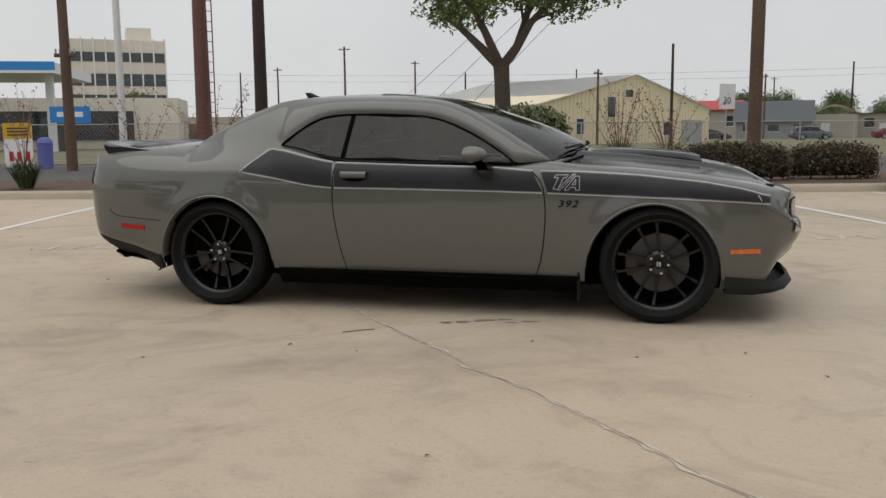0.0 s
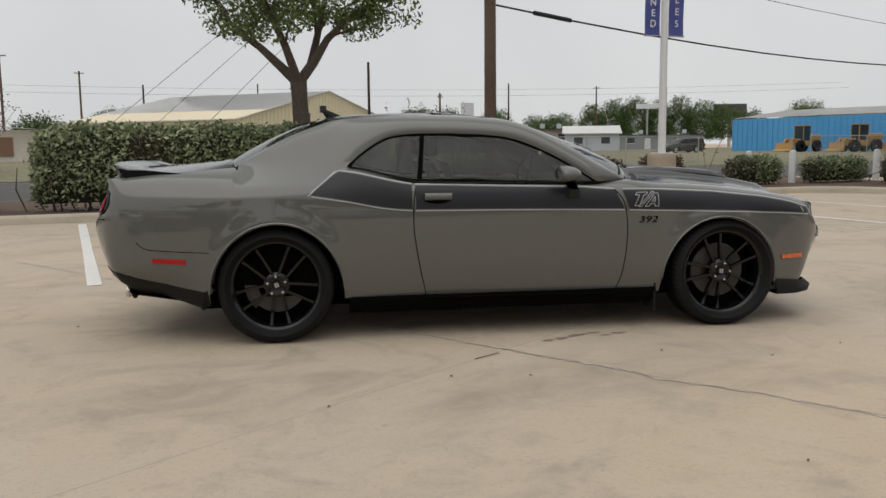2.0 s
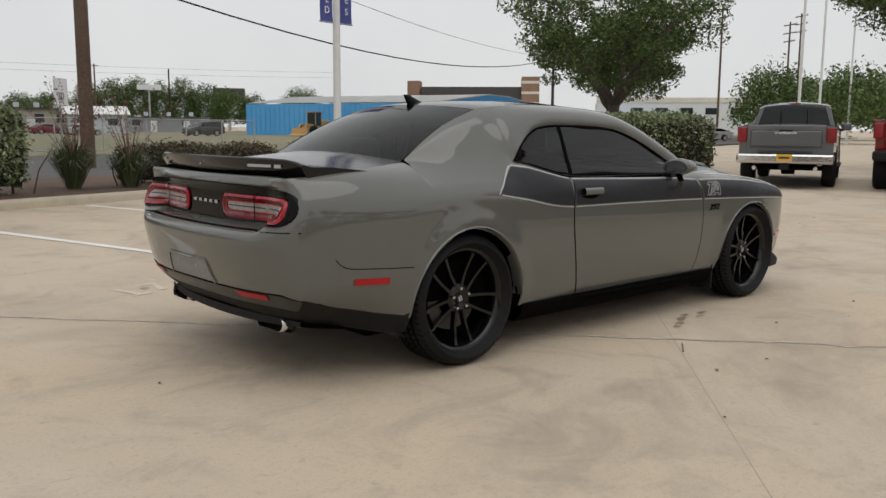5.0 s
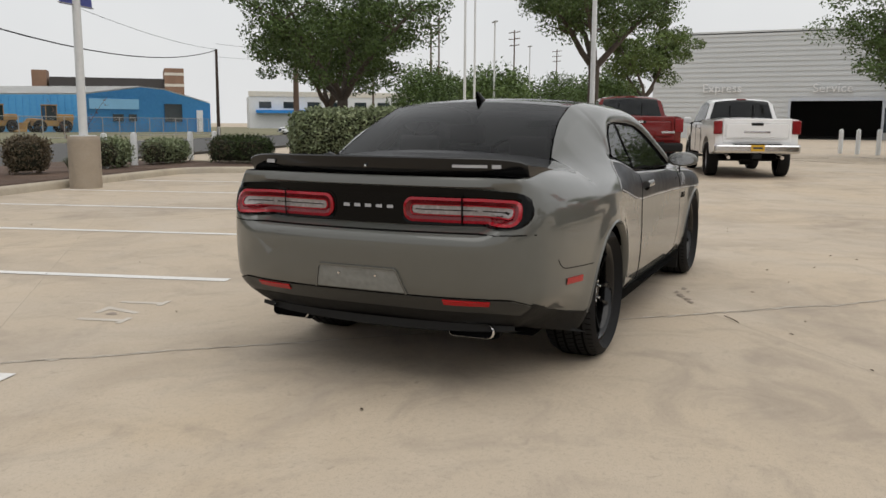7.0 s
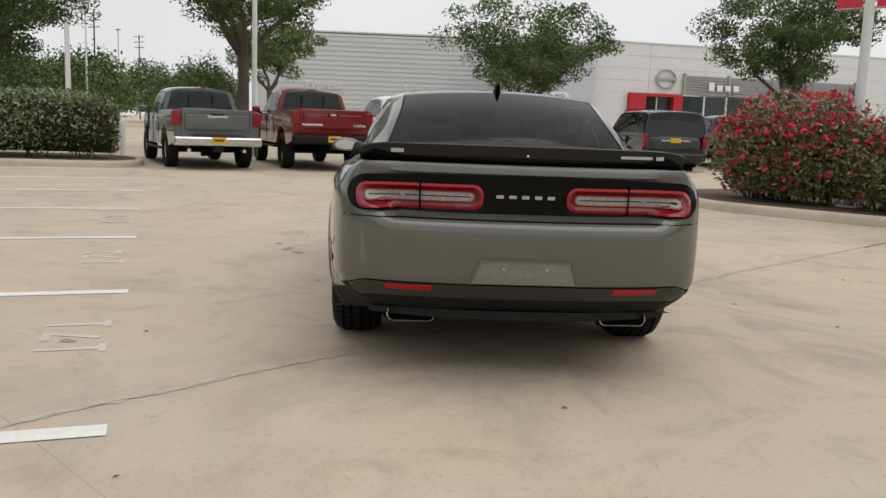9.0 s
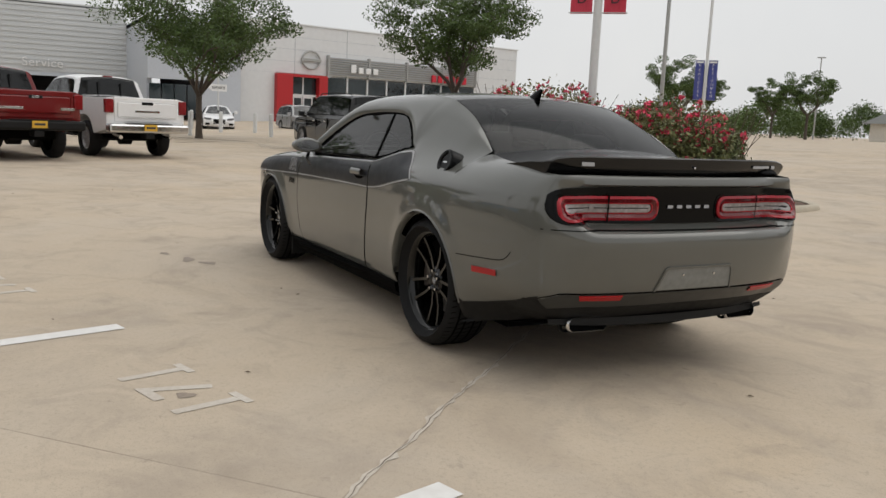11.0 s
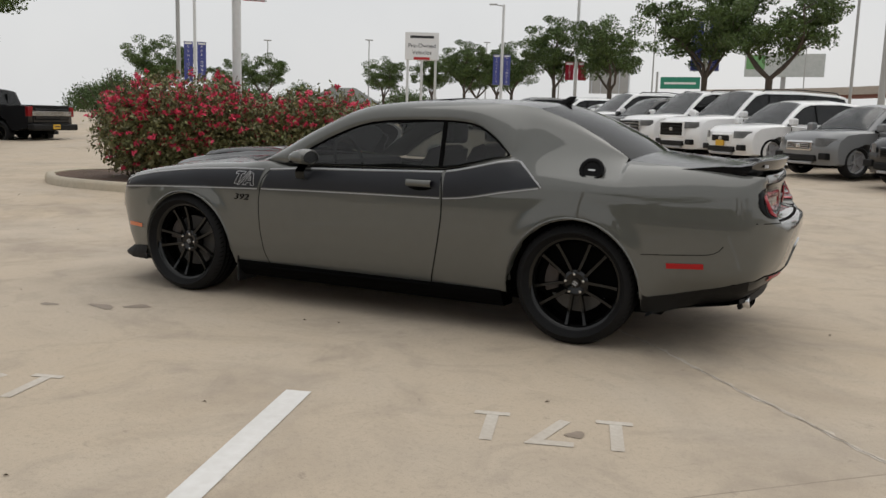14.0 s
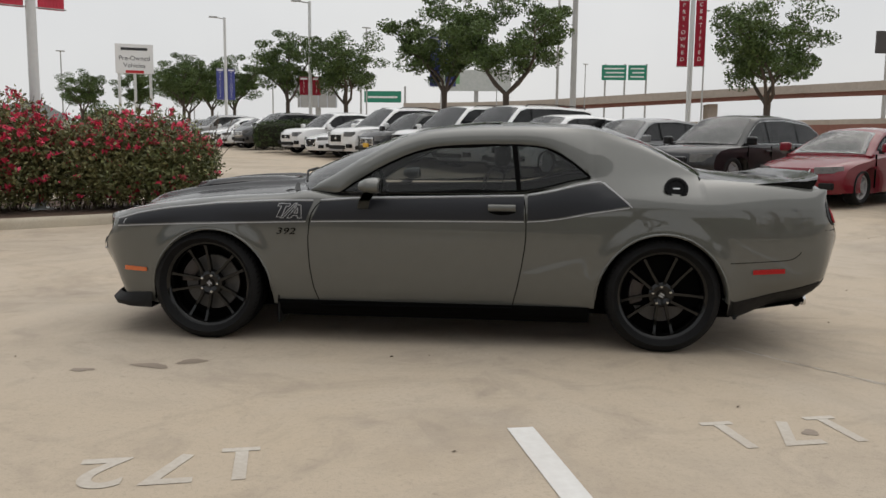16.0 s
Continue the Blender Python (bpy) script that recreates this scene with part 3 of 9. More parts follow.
# tail panel with two long lamps
PANEL_HI = [(-.828, .90), (-.81, .955), (-.76, .978), (-.4, .988), (0, .990), (.4, .988), (.76, .978), (.81, .955), (.828, .90)]
PANEL_LO = [(-.828, .885), (-.818, .848), (-.78, .818), (-.4, .811), (0, .810), (.4, .811), (.78, .818), (.818, .848), (.828, .885)]
part("tail_panel", patch(PANEL_LO, PANEL_HI, tail_flat, .006, 70, 8), M_GLOSSBLK, coupe, "gloss black panel between the tail lamps", 60)


def lamp_outline(y0, y1, z0, z1, r, taper, n=7):
    """A rounded box in the tail's plane, lower at its outer end."""
    pts = []
    corners = ((y1 - r, z1 - r, 0), (y0 + r, z1 - r, 90), (y0 + r, z0 + r, 180), (y1 - r, z0 + r, 270))
    for j, (cy, cz, a0) in enumerate(corners):
        arc = [(cy + r * math.cos(radians(a0 + 90 * k / n)), cz + r * math.sin(radians(a0 + 90 * k / n))) for k in range(n + 1)]
        ny, nz, b0 = corners[(j + 1) % 4]
        end = (ny + r * math.cos(radians(b0)), nz + r * math.sin(radians(b0)))
        # short steps along the straight sides, so that the shape follows the curve of the tail
        steps = 3 if j % 2 else 20
        pts += arc + [tuple(p + (q - p) * k / steps for p, q in zip(arc[-1], end)) for k in range(1, steps)]
    return pts


def ring_patch(outer, inner, project, o1, o2):
    bm = bmesh.new()
    close = lambda l: l + l[:1]
    loft(bm, [[project(y, z, .002) for y, z in close(outer)], [project(y, z, o1) for y, z in close(outer)],
              [project(y, z, o2) for y, z in close(inner)], [project(y, z, .004) for y, z in close(inner)]])
    return bm


def fill_patch(outline, project, off):
    bm = bmesh.new()
    cy, cz = sum(p[0] for p in outline) / len(outline), sum(p[1] for p in outline) / len(outline)
    rows = [[project(cy + (y - cy) * k, cz + (z - cz) * k, off if k < 1 else off - .004) for y, z in outline + outline[:1]] for k in (1.0, .97, .8, .6, .4, .2, .08)]
    vs = loft(bm, rows)
    bm.faces.new(vs[-1][:-1])
    return bm


for s in (1, -1):
    lo, hi = (.195, .785) if s > 0 else (-.785, -.195)
    o0, o1 = lamp_outline(lo, hi, .828, .944, .047, 0), lamp_outline(lo + .013, hi - .013, .841, .931, .038, 0)
    o2, o3 = lamp_outline(lo + .034, hi - .034, .860, .912, .022, 0), lamp_outline(lo + .040, hi - .040, .865, .907, .019, 0)
    part("tail_lamp_bezel", ring_patch(lamp_outline(lo - .014, hi + .014, .816, .956, .053, 0), o0, tail_flat, .010, .007), M_GLOSSBLK, coupe, smooth=60)
    lamp = part("tail_lamp", ring_patch(o0, o1, tail_flat, .014, .018), M_REDLENS, coupe, "racetrack tail lamp, red ring with a clear smoked middle", 60)
    part("inner_ring", ring_patch(o1, o2, tail_flat, .017, .007), M_REDDARK, lamp, "deep red inner ring", 60)
    part("light_pipe", ring_patch(o2, o3, tail_flat, .012, .012), M_REDLENS, lamp, "", 60)
    part("lamp_lens", fill_patch(o3, tail_flat, .009), M_LENSGREY, lamp, "clear smoked middle", 60)
    part("lens_line", patch([(lo + .06, .885), (hi - .06, .885)], [(lo + .06, .889), (hi - .06, .889)], tail_flat, .0105, 24, 1), M_GLOSSBLK, lamp)
    mid = s * .49
    part("lamp_seam", patch([(mid - .004, .822), (mid + .004, .822)], [(mid - .004, .950), (mid + .004, .950)], tail_flat, .021, 2, 6), M_GAP, lamp)
    part("rear_reflector", patch([(s * .635, .456), (s * .425, .455)], [(s * .645, .478), (s * .425, .479)], tail, .009, 8, 2), M_REFL, coupe, "red rear reflector")
    # exhaust tip
    tip = bmesh.new()
    oy = s * .515
    outl = lamp_outline(oy - .115, oy + .115, .276, .348, .03, 0)
    inl = lamp_outline(oy - .110, oy + .110, .2805, .3435, .027, 0)
    sk = lambda pts, x, k=0: [(x + (.34 - z) * -.5 * k + .16 * (abs(y) - .45) * k, y, z) for y, z in pts + pts[:1]]
    loft(tip, [sk(outl, -2.415), sk(outl, -2.434, .3), sk(inl, -2.439, .3), sk(inl, -2.430, .3), sk(inl, -2.40, .3)])
    ex = part("exhaust_tip", tip, M_CHROME, coupe, "rectangular chrome exhaust tip", 50)
    bm = bmesh.new()
    bm.faces.new([bm.verts.new(v) for v in sk(inl, -2.405, .3)[:-1]])
    part("bore", bm, M_GAP, ex)
    shroud = lamp_outline(oy - .138, oy + .138, .266, .385, .045, 0)
    part("exhaust_shroud", ring_patch(shroud, outl, lambda y, z, o: Vector((-2.42 + .10 * abs(y) ** 2 - o * 1.6 + max(0, .31 - z) * .3, y, z)), .012, -.004), M_TRIM, coupe, smooth=60)
# bars where the maker's five letters stand
for k in range(5):
    y = .118 - k * .060
    part("letter_bar", patch([(y - .017, .885), (y + .017, .885)], [(y - .017, .900), (y + .017, .900)], tail, .012, 2, 1), M_PIN, coupe, "small chrome bar")
# plate recess
part("plate_recess", patch([(-.242, .497), (.242, .497)], [(-.205, .606), (.205, .606)], tail, .0030, 20, 8), M_PLATEGREY, coupe, "bare plate recess with film scraps", 60)
part("recess_edge", ribbon([(-.25, .492), (-.212, .611), (.212, .611), (.25, .492)], .010, tail, .008, 30), M_PAINT, coupe)
for y in (-.10, .10):
    b = bmesh.new()
    rod(b, tail(y, .575, .002), tail(y, .575, .010), .006)
    part("plate_screw", b, M_CHROME, coupe)
part("panel_gap", ribbon([(-.84, .79), (-.4, .789), (0, .788), (.4, .789), (.84, .79)], .005, tail, .0015, 40), M_GAP, coupe)

# ---- bonnet, roof, deck and glass ----
N_ARC = 48
outer = curve_at(ARC, N_ARC)
base_lo = [(.80, .80, .985), (.585, .858, .975), (.30, .860, .972), (-.30, .862, .978), (-.58, .853, .988), (-.80, .83, 1.03), (-1.02, .803, 1.082), (-1.30, .75, 1.095), (-1.72, .665, 1.095)]


def across(line, crown, fore, n=16, y_in=1.0):
    """A skin from the right-hand line to its mirror image, bowed up and forward in the middle."""
    rows = []
    for x, y, z in line:
        t_row = []
        for i in range(n + 1):
            k = -1 + 2 * i / n
            h = 1 - k * k
            c = crown(x) if callable(crown) else crown
            f_ = fore(x) if callable(fore) else fore
            t_row.append(Vector((x + f_ * h, y * k * y_in, z + c * h)))
        rows.append(t_row)
    bm = bmesh.new()
    loft(bm, rows)
    return bm


for s in (1, -1):
    m = lambda p: Vector((p[0], s * p[1], p[2]))
    bm = bmesh.new()
    # strip under the glass
    loft(bm, [[m(p) for p in curve_at([(x, glass_y(x, z) - .004, z) for x, z in WIN_LO], 30)], [m((x, y, z + .004)) for x, y, z in curve_at(base_lo[1:7], 30)]])
    part("belt_moulding", bm, M_PAINT, coupe, smooth=55)
    # black seal round the glass
    loop = [(x, glass_y(x, z), z) for x, z in WIN] + [(x, glass_y(x, z), z) for x, z in WIN_LO[::-1]]
    loop = curve_at(loop + loop[:1], 110)
    cx, cz = -.25, 1.13
    bm = bmesh.new()
    seal = []
    for x, y, z in loop[:-1]:
        dv = Vector((cx - x, cz - z)).normalized() * .022
        zi = z + dv.y
        seal.append((m((x, y + .006, z)), m((x + dv.x * .4, y + .012, z + dv.y * .4)), m((x + dv.x, glass_y(x, zi) - .002, zi))))
    seal.append(seal[0])
    loft(bm, [[q[k] for q in seal] for k in range(3)])
    part("window_seal", bm, M_GAP, coupe, smooth=70)
    # door glass and fixed rear quarter glass
    top = lambda x: float(np.interp(-x, [-p[0] for p in WIN], [p[1] for p in WIN]))
    low = lambda x: float(np.interp(-x, [-p[0] for p in WIN_LO], [p[1] for p in WIN_LO]))
    for nm, x0, x1 in (("door_glass", .575, -.553), ("quarter_glass", -.573, -1.008)):
        bm = bmesh.new()
        cols = []
        for i in range(25):
            xl = x0 + (x1 - x0) * i / 24
            col = []
            for j in range(7):
                lean = .035 * (j / 6) if nm == "door_glass" and i == 24 or nm == "quarter_glass" and i == 0 else 0
                x = xl + lean
                z = low(x) + (top(x) - low(x)) * j / 6
                col.append(m((x, glass_y(x, z) - .002, z)))
            cols.append(col)
        loft(bm, cols)
        part(nm, bm, M_GLASS, coupe, "dark tinted side glass", 60).visible_shadow = False
    bm = bmesh.new()
    loft(bm, [[m((x + .038 * t, glass_y(x, z) + o, z)) for t, z in ((0, 1.0), (.5, 1.15), (1, 1.297))] for x, o in ((-.578, .001), (-.572, .004), (-.553, .004), (-.547, .001))])
    part("b_pillar", bm, M_GAP, coupe)
    # mirror
    mir = bmesh.new()
    rings = []
    for dx, hz, hy in ((-.062, .045, .085), (-.055, .056, .108), (-.02, .060, .112), (.03, .052, .100), (.065, .035, .075), (.082, .012, .03)):
        rings.append([Vector((.36 + dx, s * (1.015 + hy * math.cos(a)), 1.028 + hz * math.sin(a) * (1 if math.sin(a) > 0 else .75))) for a in (2 * math.pi * k / 18 for k in range(18))])
    vs = loft(mir, rings, close=True)
    mir.faces.new(vs[-1])
    wing = part("door_mirror", mir, M_PAINT, coupe, "grey door mirror", 60)
    bm = bmesh.new()
    bm.faces.new([bm.verts.new(v + Vector((.006, 0, 0))) for v in rings[0]])
    part("mirror_glass", bm, M_CHROME, wing)
    bm = bmesh.new()
    loft(bm, [[Vector((.36 + dx + ox, s * y, z)) for dx in (-.02, .05)] for y, z, ox in ((.90, .875, .035), (.955, .885, .05), (.985, .935, .035), (.985, .99, .0))])
    loft(bm, [[Vector((.36 + dx + ox, s * y, z)) for dx in (-.02, .05)] for y, z, ox in ((.86, .96, .03), (.92, .955, .05), (.95, .985, .0))])
    bmesh.ops.solidify(bm, geom=bm.faces[:], thickness=.025)
    part("mirror_stalk", bm, M_PAINT, wing, smooth=60)

WS = [p for p in outer if p[0] >= .10]
RF = [p for p in outer if .10 + .09 >= p[0] >= -1.17]
RG = [p for p in outer if p[0] <= -1.10]
crown_roof = lambda x: .022 + .012 * smoothstep(.2, -.3, x)
ws = part("windscreen", across([(x, y, z) for x, y, z in WS], lambda x: .022 + .05 * smoothstep(.1, .8, x), lambda x: .03 + .15 * smoothstep(.1, .8, x)), M_GLASS_F, coupe, "raked windscreen", 180)
ws.visible_shadow = False
part("roof", across([p for p in outer if .16 >= p[0] >= -1.13], crown_roof, lambda x: .04 * smoothstep(-.1, .16, x) - .05 * smoothstep(-.8, -1.13, x)), M_SATIN, coupe, "satin black roof skin", 180)
rg = part("rear_window", across([p for p in outer if p[0] <= -1.09], lambda x: .034 - .012 * smoothstep(-1.2, -1.7, x), lambda x: -.05 - .05 * smoothstep(-1.2, -1.72, x), y_in=.985), M_GLASS_R, coupe, "dark tinted rear window", 180)
rg.visible_shadow = False
# bonnet with raised centre and twin nostrils
edge = [(x, lerp_table(TOP_Y, x), lerp_table(TOP_Z, x)) for x in np.linspace(2.37, .82, 26)]
bm = bmesh.new()
rows = []
for x, y, z in edge:
    r = []
    for i in range(41):
        k = -1 + 2 * i / 40
        h = 1 - abs(k) ** 2.4
        bulge = .030 * smoothstep(.62, .50, abs(k)) * smoothstep(2.25, 1.95, x)
        nose = -.12 * (1 - h) * 0
        fx = (lerp_table([(0, -.045), (.25, -.05), (.48, -.08), (.66, -.135), (.8, -.25)], abs(y * k)) + (2.37 - x) * .0) * smoothstep(1.75, 2.37, x) + .10 * (1 - k * k) * smoothstep(1.0, .82, x)
        r.append(Vector((x + fx, y * k, z + (.040 + .012 * smoothstep(2.3, 1.5, x)) * h * smoothstep(2.42, 2.0, x) + bulge)))
    rows.append(r)
loft(bm, rows)
hood_tree = BVHTree.FromBMesh(bm)
part("bonnet", bm, M_SATIN, coupe, "satin black bonnet with raised centre", 60)


def on_top(x, y, off):
    hit = hood_tree.ray_cast(Vector((x, y, 3)), Vector((0, 0, -1)))
    return (hit[0] if hit[0] else Vector((x, y, .9))) + Vector((0, 0, off))


for s in (1, -1):
    bm = bmesh.new()
    sec = [(1.02, .004), (1.15, .020), (1.40, .030), (1.62, .034), (1.72, .030), (1.735, .004)]
    loft(bm, [[on_top(x, s * y, o * k) for x, o in sec] for y, k in ((.14, .1), (.17, .9), (.25, 1.0), (.33, .9), (.37, .1))])
    sc = part("bonnet_scoop", bm, M_SATIN, coupe, smooth=50)
    bm = bmesh.new()
    loft(bm, [[on_top(1.722, s * y, .006) + Vector((.014, 0, 0)) for y in (.17, .25, .33)], [on_top(1.718, s * y, .026) + Vector((.014, 0, 0)) for y in (.17, .25, .33)]])
    part("scoop_mouth", bm, M_GAP, sc)
    # bonnet pin near the nose
    b = bmesh.new()
    p = on_top(2.14, s * .45, 0)
    lathe(b, [(0.001, .014), (.022, .012), (.030, .004), (.032, -.004)], 16, "z")
    bmesh.ops.translate(b, vec=p, verts=b.verts)
    part("bonnet_pin", b, M_GLOSSBLK, coupe, smooth=40)
    b = bmesh.new()
    tube(b, [p, p + Vector((.07, 0, .004)), p + Vector((.12, s * .03, -.03)), on_end(s * .52, .72, 1, .01)], .003, 5)
    part("pin_lanyard", b, M_TRIM, coupe)
    # fender seam beside the bonnet
    b = bmesh.new()
    loft(b, [[Vector((x, s * (y + o), z + .004)) for x, y, z in edge[1:-1]] for o in (-.003, .003)])
    part("panel_gap", b, M_GAP, coupe)
# cowl and wipers
bm = bmesh.new()
loft(bm, [[Vector((x0 + .12 * (1 - k * k), .80 * k, z0 + .045 * (1 - k * k))) for k in np.linspace(-1, 1, 15)] for x0, z0 in ((.80, .970), (.90, .985))])
part("cowl", bm, M_TRIM, coupe)
for y0, y1 in ((.55, -.12), (-.02, -.62)):
    b = bmesh.new()
    hb = lambda y, off: Vector((.80 + .165 * (1 - (y / .8) ** 2) + off * .4, y, 1.01 + .06 * (1 - (y / .8) ** 2) + off))
    tube(b, [hb(y0, -.01), hb((y0 + y1) / 2, .022), hb(y1, .03)], .009, 6)
    part("wiper", b, M_TRIM, coupe)

# boot lid and wing
edge = [(x, lerp_table(TOP_Y, x), lerp_table(TOP_Z, x)) for x in np.linspace(-1.70, -2.43, 14)]
part("boot_lid", across(edge, lambda x: .045 - .01 * smoothstep(-1.8, -2.4, x), lambda x: -.09 * smoothstep(-1.9, -1.70, x) - .05 * smoothstep(-2.2, -2.43, x)), M_SATIN, coupe, "satin black boot lid", 60)
bm = bmesh.new()
wing_rows = []
for i in range(49):
    k = -1 + 2 * i / 48
    a = abs(k)
    y = .775 * k
    hgt = lerp_table([(0, .086), (.4, .088), (.75, .088), (.88, .084), (.97, .074), (1.0, .062)], a)
    xr = -2.535 + .13 * a ** 2.4
    zb = 1.046 - .006 * a
    xf = lerp_table([(0, -2.36), (.8, -2.30), (.93, -2.08), (1, -2.02)], a)
    dz = .055 * (1 - a * a) - .015
    zf = lerp_table([(0, 1.085), (.8, 1.075), (1, 1.062)], a)
    wing_rows.append([Vector((xf, y, zf - .02)), Vector((xf - .01, y, zf + .002)), Vector((xr + .16, y, zb + .034 + hgt * .22)), Vector((xr + .06, y, zb + hgt * .74 + .004)), Vector((xr + .008, y, zb + hgt)), Vector((xr, y, zb + hgt - .006)),
                      Vector((xr + .010, y, zb + hgt * .5)), Vector((xr + .035, y, zb)), Vector((xr + .08, y, zb - .010))])
vs = loft(bm, wing_rows, close=True)
for e in (vs[0], vs[-1]):
    bm.faces.new(e)
wing = part("rear_wing", bm, M_SATIN, coupe, "satin black boot lip wing", 50)
part("badge_bar", patch([(-.60, 1.085), (-.44, 1.085)], [(-.60, 1.098), (-.44, 1.098)], lambda y, z, off: Vector((-2.535 + .13 * (abs(y) / .775) ** 2.4 + .004 - off, y, z)), .003, 4, 1), M_PIN, wing, "grey script shape")
part("badge_bar", patch([(-.66, 1.082), (-.62, 1.082)], [(-.66, 1.099), (-.62, 1.099)], lambda y, z, off: Vector((-2.535 + .13 * (abs(y) / .775) ** 2.4 + .004 - off, y, z)), .003, 2, 1), M_PIN, wing)
part("badge_bar", patch([(.57, 1.082), (.63, 1.082)], [(.57, 1.100), (.63, 1.100)], lambda y, z, off: Vector((-2.535 + .13 * (abs(y) / .775) ** 2.4 + .004 - off, y, z)), .003, 2, 1), M_PIN, wing)
b = bmesh.new()
lathe(b, [(.001, -.010), (.006, -.009), (.007, .0)], 12, "x")
bmesh.ops.translate(b, vec=(-2.527, 0, 1.085), verts=b.verts)
part("camera_eye", b, M_CHROME, wing)
# sunroof, its rear edge tilted up
bm = bmesh.new()
loft(bm, [[Vector((x, y, arc_at(x).z + crown_roof(x) * (1 - (y / .58) ** 2) + lift)) for y in np.linspace(-.40, .40, 13)] for x, lift in ((.02, .001), (-.20, .003), (-.42, .007), (-.425, .004), (-.42, .001))])
part("sunroof", bm, M_GLOSSBLK, coupe, "tilted glass sunroof", 40)
# roof aerial
bm = bmesh.new()
fin = []
for k in range(9):
    t = k / 8
    x0, x1 = .085 - .150 * t ** .8, -.075 - .035 * t
    w = .024 * (1 - t) ** .7 + .004
    fin.append([Vector((-1.06 + x, y * w, 1.424 + .056 * t)) for x, y in ((x0, 0), (x0 * .6 + x1 * .4, .8), (x0 * .25 + x1 * .75, 1), (x1, .5), (x1, -.5), (x0 * .25 + x1 * .75, -1), (x0 * .6 + x1 * .4, -.8))])
bm.faces.new(loft(bm, fin, close=True)[-1])
part("roof_aerial", bm, M_GLOSSBLK, coupe, smooth=60)
# fuel cap on the left flank
b = bmesh.new()
c = on_side(-1.535, 1.028, 1, 0)
n = ((on_side(-1.535, 1.028, 1, .1) - c).normalized() + Vector((0, 1.6, 0))).normalized()
c = c + n * .014
lathe(b, [(.001, .010), (.048, .010), (.052, .018), (.066, .019), (.074, .012), (.077, -.07)], 32, "z")
b.transform(Matrix.Translation(c) @ n.to_track_quat("Z", "Y").to_matrix().to_4x4())
cap = part("fuel_cap", b, M_GLOSSBLK, coupe, "round black fuel cap", 40)
b = bmesh.new()
box(b, -.020, .020, -.004, .004, .010, .0115)
b.transform(Matrix.Translation(c) @ n.to_track_quat("Z", "Y").to_matrix().to_4x4())
part("cap_mark", b, M_CHROME, cap)
# chin splitter
for s in (1, -1):
    bm = bmesh.new()
    loft(bm, [[Vector((x, s * y, z)) for x, y, z in row] for row in (
        [(1.86, .885, .30), (2.0, .845, .285), (2.10, .78, .27), (2.19, .66, .262), (2.26, .43, .26), (2.29, 0, .26)],
        [(1.86, .90, .235), (2.02, .87, .225), (2.145, .81, .225), (2.225, .69, .225), (2.295, .46, .225), (2.325, 0, .225)],
        [(1.86, .895, .195), (2.02, .865, .192), (2.14, .805, .20), (2.22, .685, .205), (2.285, .455, .205), (2.315, 0, .205)],
        [(1.86, .70, .195), (1.95, .65, .192), (2.05, .55, .20), (2.1, .45, .20), (2.1, .30, .20), (2.1, 0, .20)])])
    part("splitter", bm, M_TRIM, coupe, "black chin splitter", 40)
    # head lamps and grille at the nose
    nose = lambda y, z, off: on_end(y, z, 1, off)
    part("headlamp", fill_patch(lamp_outline(*sorted((s * .46, s * .62)), .632, .745, .055, 0), nose, .010), M_LENSGREY, coupe, "round headlamp", 60)
    part("headlamp", fill_patch(lamp_outline(*sorted((s * .26, s * .40)), .632, .745, .055, 0), nose, .010), M_LENSGREY, coupe, "round headlamp", 60)
    part("chrome_corner", patch([(s * .60, .56), (s * .70, .56)], [(s * .60, .625), (s * .69, .63)], nose, .012, 6, 3), M_CHROME, coupe, "", 60)
part("grille", patch([(-.66, .63), (0, .625), (.66, .63)], [(-.65, .75), (0, .755), (.65, .75)], lambda y, z, off: on_end(y, z, 1, off), .003, 40, 6), M_TRIM, coupe, "black grille panel")
part("lower_grille", patch([(-.45, .33), (.45, .33)], [(-.5, .44), (.5, .44)], lambda y, z, off: on_end(y, z, 1, off), .004, 30, 4), M_GAP, coupe, "black lower intake")

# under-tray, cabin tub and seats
# plain boxes in the gap colour, so the shade beneath is painted on
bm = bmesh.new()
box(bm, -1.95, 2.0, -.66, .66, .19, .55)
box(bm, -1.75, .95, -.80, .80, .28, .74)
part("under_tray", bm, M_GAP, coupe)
bm = bmesh.new()
box(bm, .55, 1.0, -.74, .74, .70, .985, .03)
part("dashboard", bm, M_SEAT, coupe)
bm = bmesh.new()
box(bm, -1.70, -1.05, -.60, .60, .70, 1.03, .03)
part("parcel_shelf", bm, M_SEAT, coupe)
for x, w, top in ((-.25, .25, 1.13), (-1.02, .24, 1.06)):
    for s in (1, -1):
        bm = bmesh.new()
        loft(bm, [[Vector((x + ox - .28 * (z - .72), s * .37 + k * ww * (1 - .25 * max(0, (z - 1.0) / .15)), z)) for k in (-1, -.6, .6, 1)] for ox, z, ww in ((.05, .70, w), (.03, .95, w), (.02, top - .03, w * .9), (-.04, top, w * .8), (-.10, top - .03, w * .9), (-.12, .70, w))])
        box(bm, x - .36 + .12, x - .26 + .12, s * .37 - .13, s * .37 + .13, top + .015, top + .15, .03)
        part("seat", bm, M_SEAT, coupe, smooth=60)
b = bmesh.new()
rings = []
for i in range(28):
    a = 2 * math.pi * i / 28
    rings.append(Vector((.40 + .05 * math.sin(a), .37 + .18 * math.cos(a), .985 + .175 * math.sin(a))))
tube(b, rings + rings[:1], .014, 6, False)
tube(b, [(.40, .20, .985), (.42, .37, .98), (.40, .54, .985)], .016, 6)
part("steering_wheel", b, M_SEAT, coupe, smooth=60)
b = bmesh.new()
